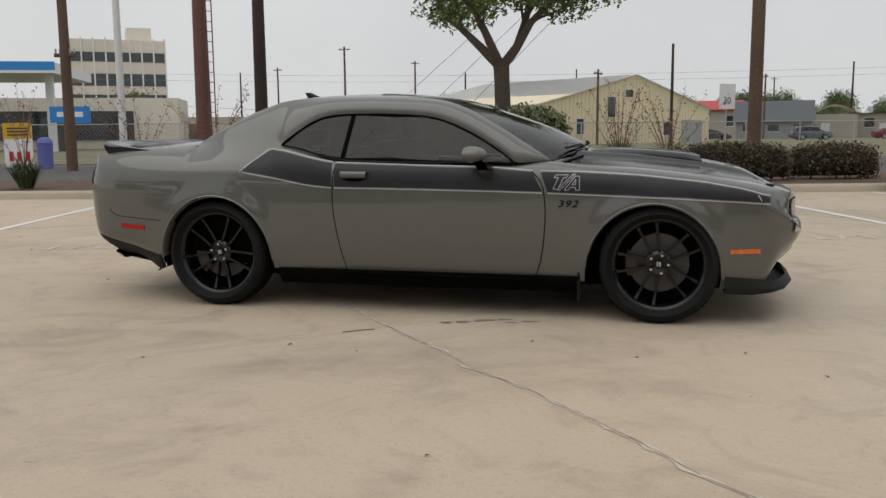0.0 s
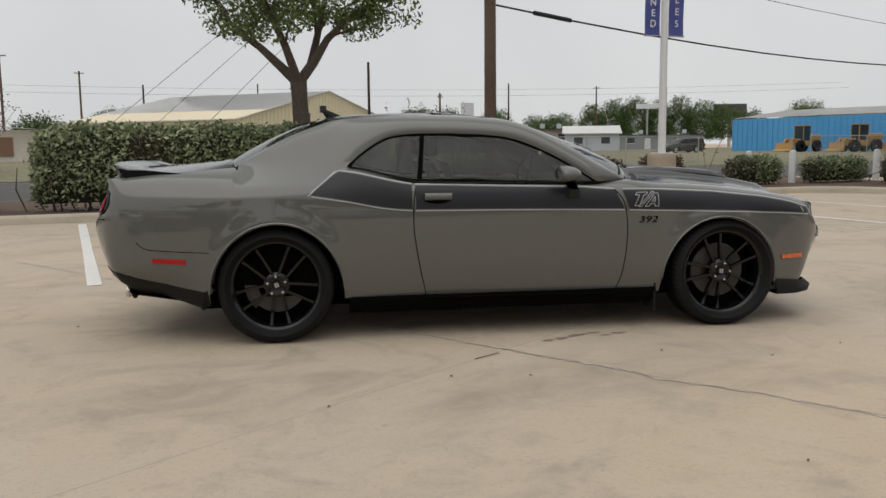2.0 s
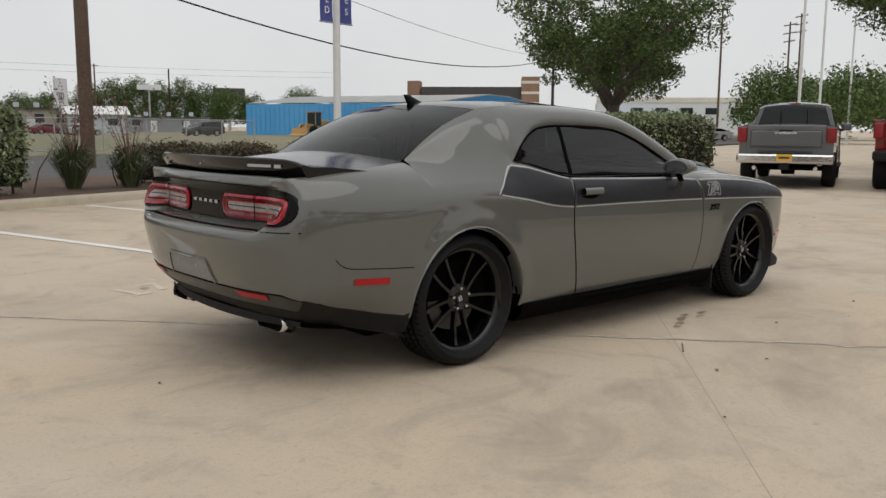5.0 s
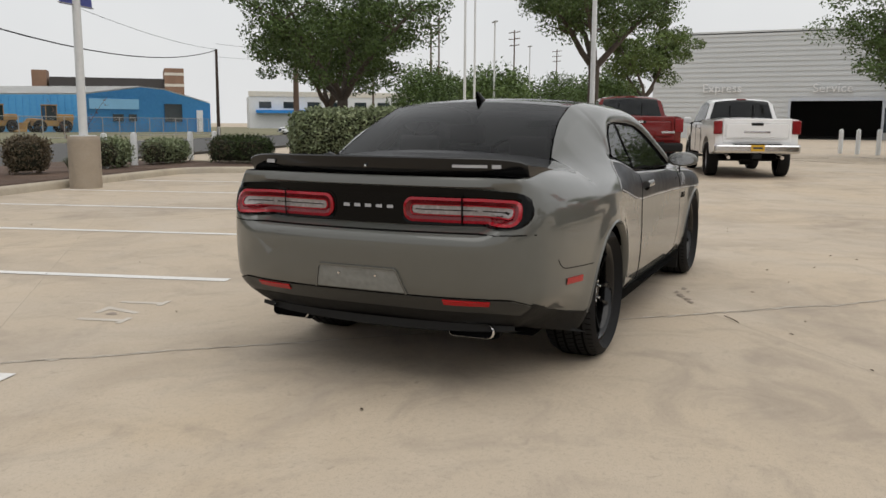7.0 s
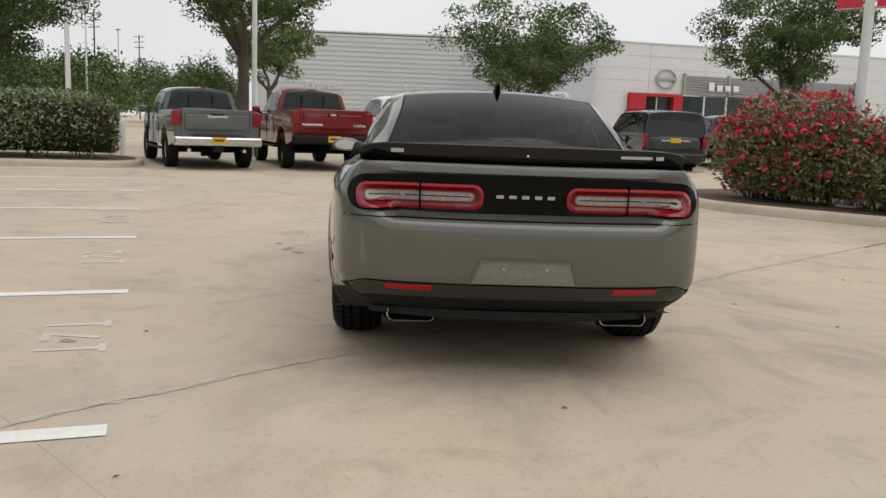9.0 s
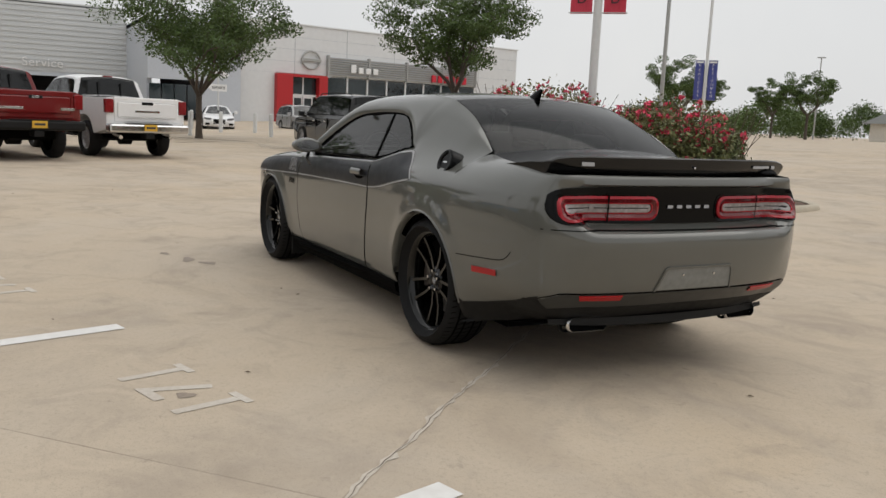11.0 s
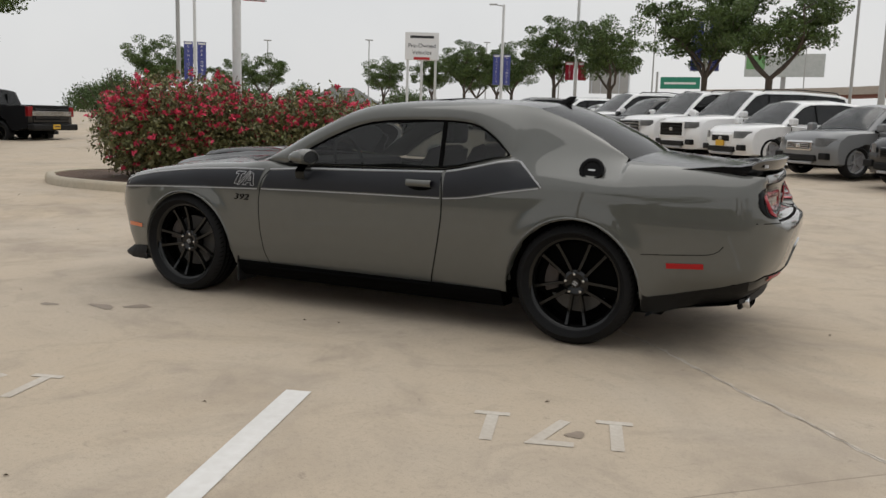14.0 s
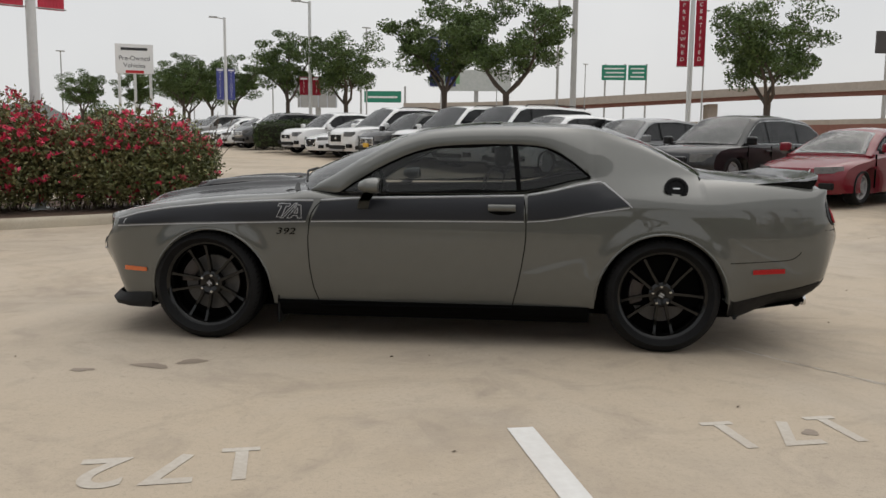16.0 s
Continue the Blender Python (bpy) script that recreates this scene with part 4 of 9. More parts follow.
box(b, .12, .15, -.12, .12, 1.255, 1.315, .012)
part("inner_mirror", b, M_TRIM, coupe)


# ---- wheels ----
def build_wheel(parent, name, rubber, alloy, m, s, r=.362, w=.27, spokes=10, rim=.278, nuts=True, light=False):
    """A wheel turned so that its outer face looks to s along y."""
    wheel = part(name, lathe_bm([(rim - .006, .088), (rim + .004, .100), (rim + .02, .118), (r * .86, w / 2 + .004), (r * .955, w / 2 - .018), (r * .99, w / 2 - .045), (r, w / 2 - .08), (r, -w / 2 + .08), (r * .99, -w / 2 + .045), (r * .93, -w / 2), (rim, -w / 2 + .02)], 56, s), rubber, parent, "", 50)
    wheel.matrix_basis = m
    if light:
        part("rim", lathe_bm([(.001, .055), (rim * .3, .07), (rim * .35, .04), (rim * .85, .04), (rim * .9, .085), (rim + .004, .094)], 28, s), alloy, wheel, "", 40)
        bm = bmesh.new()
        for i in range(5):
            a = 2 * math.pi * i / 5
            box(bm, rim * .2, rim * .95, -.03, .03, .035, .075, 0, Matrix.Rotation(a, 4, "Y") @ Matrix.Rotation(radians(-90 * s), 4, "X"))
        part("spoke", bm, alloy, wheel)
        return wheel
    # tread grooves
    bm = bmesh.new()
    for d in (-.075, -.028, .028, .075):
        rings = [[((r + .0015) * math.cos(a), d + o, (r + .0015) * math.sin(a)) for a in (2 * math.pi * i / 48 for i in range(49))] for o in (-.006, .006)]
        loft(bm, rings)
    for i in range(64):
        a = 2 * math.pi * i / 64
        for y0, y1 in ((w / 2 - .05, w / 2 - .014), (-w / 2 + .05, -w / 2 + .014), (-.02, .02), (.034, .068), (-.068, -.034)):
            rr = r - (.004 if abs(y1) > w / 2 - .03 else -.0018)
            p = [Vector((rr * math.cos(t), y, rr * math.sin(t))) for t, y in ((a, y0), (a + .016, y0), (a + .05, y1), (a + .034, y1))]
            for q in p:
                if abs(q.y) > w / 2 - .02:
                    q.x, q.z = q.x * .965, q.z * .965
                q.y *= 1.0
            bm.faces.new([bm.verts.new(q * 1.003) for q in p])
    part("tread_groove", bm, M_GAP, wheel)
    part("rim", lathe_bm([(rim - .03, -.10), (rim - .03, .045), (rim - .022, .078), (rim - .010, .092), (rim + .004, .097), (rim + .004, .085)], 56, s), alloy, wheel, "", 40)
    part("rim_back", lathe_bm([(.17, -.06), (.250, -.06)], 40, s), M_GAP, wheel)
    part("brake_disc", lathe_bm([(.07, -.012), (.182, -.012), (.184, -.020), (.184, -.03)], 40, s), M_STEEL, wheel, "", 40)
    bm = bmesh.new()
    for a0 in ((140 if s < 0 else 20),):
        rows = []
        for k in range(9):
            a = radians(a0 + 6 * k)
            rows.append([(q * math.cos(a), s * d, q * math.sin(a)) for q, d in ((.12, -.03), (.12, .018), (.15, .03), (.20, .022), (.205, -.03))])
        loft(bm, rows)
    part("brake_caliper", bm, M_CALIPER, wheel, "dark brake caliper", 40)
    # paired spokes
    for i in range(5):
        for off in (-1, 1):
            a0 = 2 * math.pi * i / 5 + math.pi / 2
            ax, sd = Vector((math.cos(a0), 0, math.sin(a0))), Vector((-math.sin(a0), 0, math.cos(a0)))
            bm = bmesh.new()
            rows = []
            for t in (0, .12, .45, .8, 1.0):
                rr = .050 + (.255 - .052) * t
                wd = .0120 - .002 * t + .004 * (t > .9)
                d = .058 + .018 * t - .014 * math.sin(t * math.pi)
                c = ax * rr + sd * off * (.022 + .036 * t) + Vector((0, s * d, 0))
                rows.append([c - sd * wd - Vector((0, s * .030, 0)), c - sd * wd * .75, c + sd * wd * .75, c + sd * wd - Vector((0, s * .030, 0))])
            loft(bm, rows)
            part("spoke", bm, alloy, wheel, "", 30)
    hub = part("hub", lathe_bm([(.001, .058), (.026, .060), (.030, .052), (.062, .060), (.080, .050), (.085, .0)], 30, s), alloy, wheel, "", 40)
    bm = bmesh.new()
    box(bm, -.012, -.002, .0605, .062, -.014, .014)
    box(bm, .002, .012, .0605, .062, -.014, .014)
    bm.transform(Matrix.Rotation(.35, 4, "Y") @ Matrix.Diagonal((1, s, 1, 1)))
    part("centre_mark", bm, M_PIN, hub)
    for i in range(5):
        a = 2 * math.pi * (i + .5) / 5 + math.pi / 2
        bm = lathe_bm([(.001, .075), (.008, .074), (.0105, .066), (.0105, .045)], 8, s)
        bmesh.ops.translate(bm, vec=(.057 * math.cos(a), 0, .057 * math.sin(a)), verts=bm.verts)
        part("lug_nut", bm, M_CHROME, hub, "", 40)
    return wheel


def lathe_bm(profile, n, s):
    bm = bmesh.new()
    lathe(bm, [(r, s * d) for r, d in profile], n, "y")
    return bm


for x in (1.473, -1.473):
    for s in (1, -1):
        build_wheel(coupe, "wheel", M_TYRE, M_RIM, pose(x, s * .805, .362, 0, (17 if x > 0 else 40) * s, 0), s)



# ---- outdoor surfaces ----
def concrete(name, base, stain, joint_dark=0.0):
    """Broom-finished concrete, with broad tan and grey stains, fine speckle and faint tyre scuffs, in world metres."""
    m = bpy.data.materials.new(name)
    m.use_nodes = True
    nt = m.node_tree
    b = nt.nodes["Principled BSDF"]
    g = nt.nodes.new("ShaderNodeNewGeometry")

    def noise_tex(scale, detail=4.0, rough=0.55, dist=0.0):
        n = nt.nodes.new("ShaderNodeTexNoise")
        n.inputs["Scale"].default_value, n.inputs["Detail"].default_value = scale, detail
        n.inputs["Roughness"].default_value, n.inputs["Distortion"].default_value = rough, dist
        nt.links.new(g.outputs["Position"], n.inputs["Vector"])
        return n.outputs["Fac"]

    def mix(fac, a, c, lo=0.0, hi=1.0, amount=1.0):
        r = nt.nodes.new("ShaderNodeMapRange")
        r.inputs["From Min"].default_value, r.inputs["From Max"].default_value = lo, hi
        r.inputs["To Max"].default_value = amount
        nt.links.new(fac, r.inputs["Value"])
        x = nt.nodes.new("ShaderNodeMixRGB")
        nt.links.new(r.outputs[0], x.inputs["Fac"])
        for sock, v in (("Color1", a), ("Color2", c)):
            if isinstance(v, tuple):
                x.inputs[sock].default_value = (*v, 1)
            else:
                nt.links.new(v, x.inputs[sock])
        return x.outputs["Color"]

    warm = tuple(c * k for c, k in zip(base, (1.06, 1.02, 0.95)))
    c = mix(noise_tex(0.22, 5, 0.6, 0.6), base, warm, 0.35, 0.65)
    c = mix(noise_tex(0.45, 7, 0.66, 1.2), c, stain, 0.48, 0.76, 0.66)
    c = mix(noise_tex(1.7, 6, 0.65, 1.5), c, stain, 0.50, 0.76, 0.50)
    c = mix(noise_tex(0.6, 5, 0.6, 0.8), c, tuple(v * k for v, k in zip(base, (1.12, 1.16, 1.22))), 0.50, 0.72, 0.5)
    c = mix(noise_tex(3.5, 5, 0.6), c, tuple(v * 1.18 for v in base), 0.55, 0.75, 0.35)
    c = mix(noise_tex(9.0, 6, 0.7, 0.4), c, tuple(v * 0.55 for v in stain), 0.63, 0.76, 0.50)
    c = mix(noise_tex(160, 3, 0.7), c, tuple(v * 0.50 for v in base), 0.55, 0.71, 0.6)
    c = mix(noise_tex(38, 5, 0.75), c, tuple(v * 0.68 for v in base), 0.52, 0.69, 0.55)
    if joint_dark:
        oi = nt.nodes.new("ShaderNodeObjectInfo")
        hs = nt.nodes.new("ShaderNodeHueSaturation")
        mr = nt.nodes.new("ShaderNodeMapRange")
        mr.inputs["To Min"].default_value, mr.inputs["To Max"].default_value = 1 - joint_dark, 1 + joint_dark
        nt.links.new(oi.outputs["Random"], mr.inputs["Value"])
        nt.links.new(mr.outputs[0], hs.inputs["Value"])
        nt.links.new(c, hs.inputs["Color"])
        c = hs.outputs["Color"]
    nt.links.new(c, b.inputs["Base Color"])
    b.inputs["Roughness"].default_value = 0.82
    b.inputs["Specular IOR Level"].default_value = 0.35
    bp = nt.nodes.new("ShaderNodeBump")
    bp.inputs["Strength"].default_value, bp.inputs["Distance"].default_value = 0.25, 0.004
    nt.links.new(noise_tex(220, 3), bp.inputs["Height"])
    nt.links.new(bp.outputs["Normal"], b.inputs["Normal"])
    return m


M_CON = concrete("lot_concrete", (0.472, 0.400, 0.316), (0.235, 0.195, 0.16), 0.03)
M_KERB = concrete("kerb_concrete", (0.46, 0.41, 0.33), (0.30, 0.26, 0.21))
M_PLINTH = concrete("plinth_concrete", (0.34, 0.29, 0.235), (0.22, 0.185, 0.15))
M_JOINT = mat("joint_dirt", (0.13, 0.10, 0.075), rough=0.95, var=0.3)
M_ROAD = mat("asphalt", (0.075, 0.073, 0.070), rough=0.9, var=0.2, scale=1.5, bump=0.1)
M_LINE = mat("white_road_paint", (0.62, 0.60, 0.57), rough=0.7, var=0.10, scale=5, color2=(0.74, 0.73, 0.71))
M_LINEW = mat("worn_road_paint", (0.44, 0.385, 0.32), rough=0.75, scale=9, color2=(0.57, 0.53, 0.47))
M_MULCH = mat("bark_mulch", (0.055, 0.032, 0.022), rough=0.95, scale=6, color2=(0.15, 0.095, 0.065), bump=0.6, bump_scale=40)
M_GRASS = mat("verge_grass", (0.115, 0.125, 0.055), rough=0.95, scale=.25, color2=(0.25, 0.215, 0.145), bump=0.4, bump_scale=30)
M_LEAF = mat("oak_leaf", (0.085, 0.125, 0.04), rough=0.5, scale=0.8, color2=(0.14, 0.19, 0.06), island=0.35, spec=0.2)
M_LEAF_D = mat("dark_oak_leaf", (0.056, 0.090, 0.032), rough=0.5, scale=0.8, color2=(0.115, 0.165, 0.05), island=0.35, spec=0.2)
M_HEDGE = mat("hedge_leaf", (0.10, 0.14, 0.055), rough=0.5, scale=1.5, color2=(0.31, 0.34, 0.20), island=0.4, spec=0.45)
M_HEDGE_D = mat("dark_hedge_leaf", (0.035, 0.055, 0.02), rough=0.6, scale=1.5, color2=(0.07, 0.095, 0.035), island=0.35, spec=0.2)
M_HEDGE_B = mat("brown_shrub_leaf", (0.065, 0.06, 0.028), rough=0.6, scale=1.5, color2=(0.12, 0.085, 0.05), island=0.4)
M_ROSELEAF = mat("rose_leaf", (0.085, 0.135, 0.045), rough=0.5, scale=1.2, color2=(0.19, 0.165, 0.07), island=0.45)
M_ROSE = mat("red_rose_petal", (0.55, 0.016, 0.055), rough=0.55, scale=8, color2=(0.74, 0.08, 0.17), island=0.3)
# nearly black: the shade between the leaves is put into this colour
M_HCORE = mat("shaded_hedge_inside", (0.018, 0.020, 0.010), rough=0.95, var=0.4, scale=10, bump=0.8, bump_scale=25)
M_TWIG = mat("twig", (0.10, 0.075, 0.055), rough=0.9, var=0.3)
M_BARK = mat("oak_bark", (0.055, 0.043, 0.035), rough=0.95, scale=5, color2=(0.13, 0.105, 0.085), bump=0.8, bump_scale=22)
M_YUCCA = mat("yucca_blade", (0.05, 0.075, 0.035), rough=0.6, scale=2, color2=(0.12, 0.13, 0.06), island=0.4)
M_YUCRED = mat("yucca_flower_stalk", (0.115, 0.062, 0.048), rough=0.8, scale=3, color2=(0.20, 0.10, 0.075))
M_WHITEPOLE = mat("white_painted_steel", (0.62, 0.63, 0.63), rough=0.45, var=0.06, scale=3)
M_GREYPOLE = mat("galvanised_steel", (0.38, 0.38, 0.37), rough=0.5, metal=0.4, var=0.1)
M_WOODPOLE = mat("weathered_pole_wood", (0.085, 0.052, 0.036), rough=0.95, scale=3, color2=(0.15, 0.105, 0.075), bump=0.5, bump_scale=18)
M_DARKPOLE = mat("creosote_pole_wood", (0.022, 0.016, 0.013), rough=0.95, scale=3, color2=(0.07, 0.045, 0.035), bump=0.5, bump_scale=18)
M_REDPOLE = mat("rusty_steel_pole", (0.10, 0.045, 0.038), rough=0.8, scale=3, color2=(0.17, 0.085, 0.07))
M_CABLE = mat("cable", (0.02, 0.02, 0.02), rough=0.8)
M_CABLE_L = mat("light_cable", (0.22, 0.22, 0.22), rough=0.7)
M_BANBLUE = mat("blue_banner_cloth", (0.125, 0.145, 0.40), rough=0.8, var=0.08, scale=4)
M_BANRED = mat("red_banner_cloth", (0.40, 0.03, 0.06), rough=0.8, var=0.08, scale=4)
M_BANPINK = mat("pink_red_banner_cloth", (0.62, 0.09, 0.14), rough=0.8, var=0.08, scale=4)
M_WHITE = mat("white_lettering", (0.78, 0.78, 0.78), rough=0.6, var=0.03)
M_BLACKLET = mat("black_lettering", (0.03, 0.03, 0.035), rough=0.6, var=0.05)
M_SIGNGREEN = mat("green_road_sign", (0.02, 0.22, 0.14), rough=0.6, var=0.05)
M_METALW = mat("white_metal_cladding", (0.56, 0.575, 0.58), rough=0.5, var=0.05, scale=2)
M_METALG = mat("pale_grey_cladding", (0.50, 0.53, 0.58), rough=0.5, var=0.05, scale=2)
M_PANELW = mat("white_wall_panel", (0.68, 0.69, 0.70), rough=0.45, var=0.05, scale=1)
M_REDLET = mat("red_letter_panel", (0.55, 0.01, 0.03), rough=0.45, var=0.05)
M_REDPANEL = mat("red_portal_panel", (0.45, 0.015, 0.02), rough=0.4, var=0.05)
M_WINDOW = mat("dark_shop_glass", (0.02, 0.03, 0.035), rough=0.08, var=0.3, scale=2, spec=0.8)
M_BLUEW = mat("blue_metal_cladding", (0.06, 0.30, 0.62), rough=0.5, scale=1.2, color2=(0.10, 0.38, 0.70))
M_BLUEL = mat("pale_blue_trim", (0.20, 0.42, 0.62), rough=0.5, var=0.08)
M_YELLOWW = mat("cream_metal_cladding", (0.68, 0.58, 0.40), rough=0.6, scale=1.0, color2=(0.75, 0.67, 0.48))
M_ROOFW = mat("pale_metal_roof", (0.60, 0.60, 0.59), rough=0.5, var=0.12, scale=1)
M_DARKB = mat("dark_brown_cladding", (0.06, 0.055, 0.055), rough=0.7, var=0.15)
M_BRICK = mat("tan_brick", (0.26, 0.16, 0.11), rough=0.85, var=0.2, scale=4)
M_OFFICE = mat("cream_concrete_facade", (0.66, 0.62, 0.55), rough=0.7, var=0.1, scale=1)
M_BRIDGE = mat("overpass_concrete", (0.40, 0.35, 0.30), rough=0.8, var=0.12, scale=0.4)
M_BRIDGER = mat("rust_red_girder", (0.24, 0.11, 0.085), rough=0.8, var=0.15, scale=0.5)
M_YELLOWM = mat("yellow_machine_paint", (0.36, 0.22, 0.08), rough=0.6, var=0.25, scale=3)
M_VIVIDBLUE = mat("vivid_blue_fascia", (0.02, 0.22, 0.60), rough=0.4, var=0.05)

# ---- ground ----
bm = bmesh.new()
xs = [-700, -300, -100, -40, -15, 0, 15, 30, 60, 120, 300, 700]
rows = []
for y in (700, 300, 120, 60, 30, 10, 0, -6, -12, -20, -28, -33, -60, -120, -300, -700):
    rise = .028 * min(27, max(0, -y - 6))
    rows.append([(x, y, rise - .012) for x in xs])
loft(bm, rows)
ground = thing("ground", bm, M_CON, "stained tan concrete parking lot", "ground", kind="structure")


def ground_z(y):
    return .028 * min(27, max(0, -y - 6))


# kerb and planting strip beyond the bays
def kerb_run(name, pts, width=.16, h=.15):
    bm = bmesh.new()
    pts = [Vector(p) for p in pts]
    rows = []
    for i, p in enumerate(pts):
        t = (pts[min(i + 1, len(pts) - 1)] - pts[max(i - 1, 0)]).normalized()
        n = Vector((-t.y, t.x, 0))
        rows.append([p + n * a + Vector((0, 0, z)) for a, z in ((-.01, -.02), (.0, h * .6), (.02, h * .93), (.05, h), (width - .03, h), (width, h * .9), (width, -.02))])
    loft(bm, rows)
    return thing(name, bm, M_KERB, "rounded concrete kerb", "kerb", kind="structure", smooth=50)


V_K = 9.55
outline = [(-60, V_K + .5), (-30, V_K + .5), (-12, V_K + .45), (0, V_K + .1), (8, V_K), (12.7, V_K - .05), (13.8, V_K - .35), (14.3, V_K - 1.2), (14.4, 6.4), (14.25, 4.3), (14.2, 3.4), (14.75, 2.75), (15.65, 2.58), (16.8, 2.75), (17.6, 3.35), (17.8, 4.5), (17.8, V_K), (18.0, 13.5), (18.4, 14.6)]
kpts = [lot(u, v) for u, v in outline]
kpts = smoothed(kpts, 4)
kerb_run("kerb_north", kpts)
bm = bmesh.new()
loft(bm, [[lot(u, v, .11) for u in (-60, -20, -5, 5, 14.1)] for v in (V_K + .6, 11, 12.8, 14.7)])
loft(bm, [[lot(u, v + .45 * max(0.0, -u - 0) / 12 if u > -12 else v + .5, .11) for u in (-60, -12, 0, 8, 14.1)] for v in (V_K + .12, V_K + .7)])
bm.faces.new([bm.verts.new(lot(u, v, .112)) for u, v in ((14.35, 4.3), (14.32, 3.45), (14.82, 2.85), (15.65, 2.68), (16.7, 2.85), (17.5, 3.4), (17.7, 4.5), (17.7, 14.7), (14.1, 14.7), (14.1, V_K), (14.4, V_K - 1.2))])
thing("planting_bed", bm, M_MULCH, "dark bark mulch planting strip", "planting bed", kind="structure")
bm = bmesh.new()
loft(bm, [[lot(u, v, z) for u in (-120, -40, 0, 40, 140)] for v, z in ((14.8, .10), (14.85, -.004), (22.0, -.004), (30.0, -.004))])
thing("road", bm, M_ROAD, "grey asphalt street beyond the planting strip", "road", kind="structure")
bm = bmesh.new()
loft(bm, [[lot(u, v, .02) for u in (-200, -40, 0, 40, 200)] for v in (30.0, 50, 150)])
thing("verge", bm, M_GRASS, "dry patchy grass verge beyond the street", "grass", kind="structure")
bm = bmesh.new()
for v in (15.8, 29.2):
    box(bm, -100, 120, v - .06, v + .06, .0, .004, 0, LOT_M)
thing("road_marking", bm, M_LINEW, "worn pale edge line on the street", "road line", kind="structure")

# bay lines and their numbers
for k in range(8):
    u = -5.385 + 2.737 * k - (.2 if k == 0 else 0)
    bm = bmesh.new()
    v1 = V_K - .2 - (0 if u < 12 else 2)
    n = 12
    loft(bm, [[(u + s * .060 * (1 + .05 * math.sin(7 * i + k)), 2.50 + (v1 - 2.50) * i / n, .0045) for i in range(n + 1)] for s in (-1, 1)])
    thing("bay_line", bm, M_LINE, "white painted parking bay line", "parking line", LOT_M.copy(), "parking bay lines", smooth=None)
NUMBERS = [(170 + k, -5.30 + 2.737 * k + 1.368) for k in range(7)]
for num, u in NUMBERS:
    holder = empty("bay_number", "worn white stencilled bay number on concrete", "bay number", LOT_M @ pose(u + .07, 2.74, .0035, 0, 0, 0), "bay numbers")
    for i, ch in enumerate(str(num)):
        dg = lettering(ch, .43, M_LINEW, pose((i - 1) * .27, 0, 0), holder, "digit", .0001, bold=.006)
        if ch == "1":
            part("foot_bar", new_box(-.075, .085, -.175, -.135, -.0004, .0005), M_LINEW, dg)

# stains: oil drips and dark spots that the concrete shows
M_STAIN = mat("oil_stain", (0.20, 0.16, 0.125), rough=0.6, scale=10, color2=(0.31, 0.25, 0.195))
M_DEBRIS = mat("dead_leaf", (0.09, 0.065, 0.04), rough=0.9, var=0.4, scale=20)
rnd = random.Random(4)


def blot(x, y, r, stretch=1.0, turn=0.0, name="oil_stain", material=None):
    bm = bmesh.new()
    ph = [rnd.random() * 6 for _ in range(4)]
    pts = []
    for i in range(18):
        a = 2 * math.pi * i / 18
        q = r * (1 + .22 * math.sin(2 * a + ph[0]) + .16 * math.sin(3 * a + ph[1]) + .1 * math.sin(5 * a + ph[2]))
        pts.append(bm.verts.new((q * math.cos(a) * stretch, q * math.sin(a), 0)))
    bm.faces.new(pts)
    thing(name, bm, material or M_STAIN, "dark dried stain on the concrete", "stain", pose(x, y, .003, 0, 0, turn), "stains on the concrete")


for x, y, r, st, tu in ((.705, -1.01, .026, 1.7, 5), (.42, -1.03, .03, 2.0, 10), (.30, -1.10, .022, 2.5, 20), (.54, -.98, .02, 2.0, 0), (.20, -1.14, .02, 2.2, 15), (.60, -1.06, .015, 2, 0), (-1.93, 2.33, .035, 1.3, 0), (1.55, 1.62, .05, 2.2, 0), (1.35, 1.50, .05, 1.8, 10),
                        (1.9, 1.75, .03, 2.5, 0)):
    blot(x, y, r, st, tu)
bm = bmesh.new()
for i in range(190):
    x, y = rnd.uniform(-9, 9), rnd.uniform(-7, 8)
    if abs(y) < 1.0 and abs(x) < 2.6:
        continue
    r, a = rnd.uniform(.004, .011), rnd.random() * 6
    c = Vector((x, y, .004))
    d = Vector((math.cos(a), math.sin(a), 0)) * r * 1.8
    e = Vector((-math.sin(a), math.cos(a), 0)) * r * .7
    vs = [bm.verts.new(c + v) for v in (-d, -e + Vector((0, 0, .006)), d, e + Vector((0, 0, .004)))]
    bm.faces.new(vs)
thing("leaf_litter", bm, M_DEBRIS, "scattered bits of dead leaf on the concrete", "leaf litter", kind="stuff")
b = bmesh.new()
tube(b, [(-.33, -1.53, .005), (-.24, -1.47, .008), (-.17, -1.42, .006)], .0028, 5)
thing("fallen_twig", b, M_DEBRIS, "thin dead twig lying on the concrete", "twig")


# ---- plants ----
def leaf_mass(bm, centre, radii, count, size, r, shell=0.55, flat=False, sunk=0.0):
    """Many small leaves in an ellipsoid, thicker towards its skin."""
    for _ in range(count):
        d = Vector((r.gauss(0, 1), r.gauss(0, 1), r.gauss(0, 1))).normalized()
        k = shell + (1 - shell) * r.random() ** .5
        c = Vector(centre) + Vector((d.x * radii[0], d.y * radii[1], d.z * radii[2])) * k
        leaf(bm, c, size * r.uniform(.7, 1.4), r)


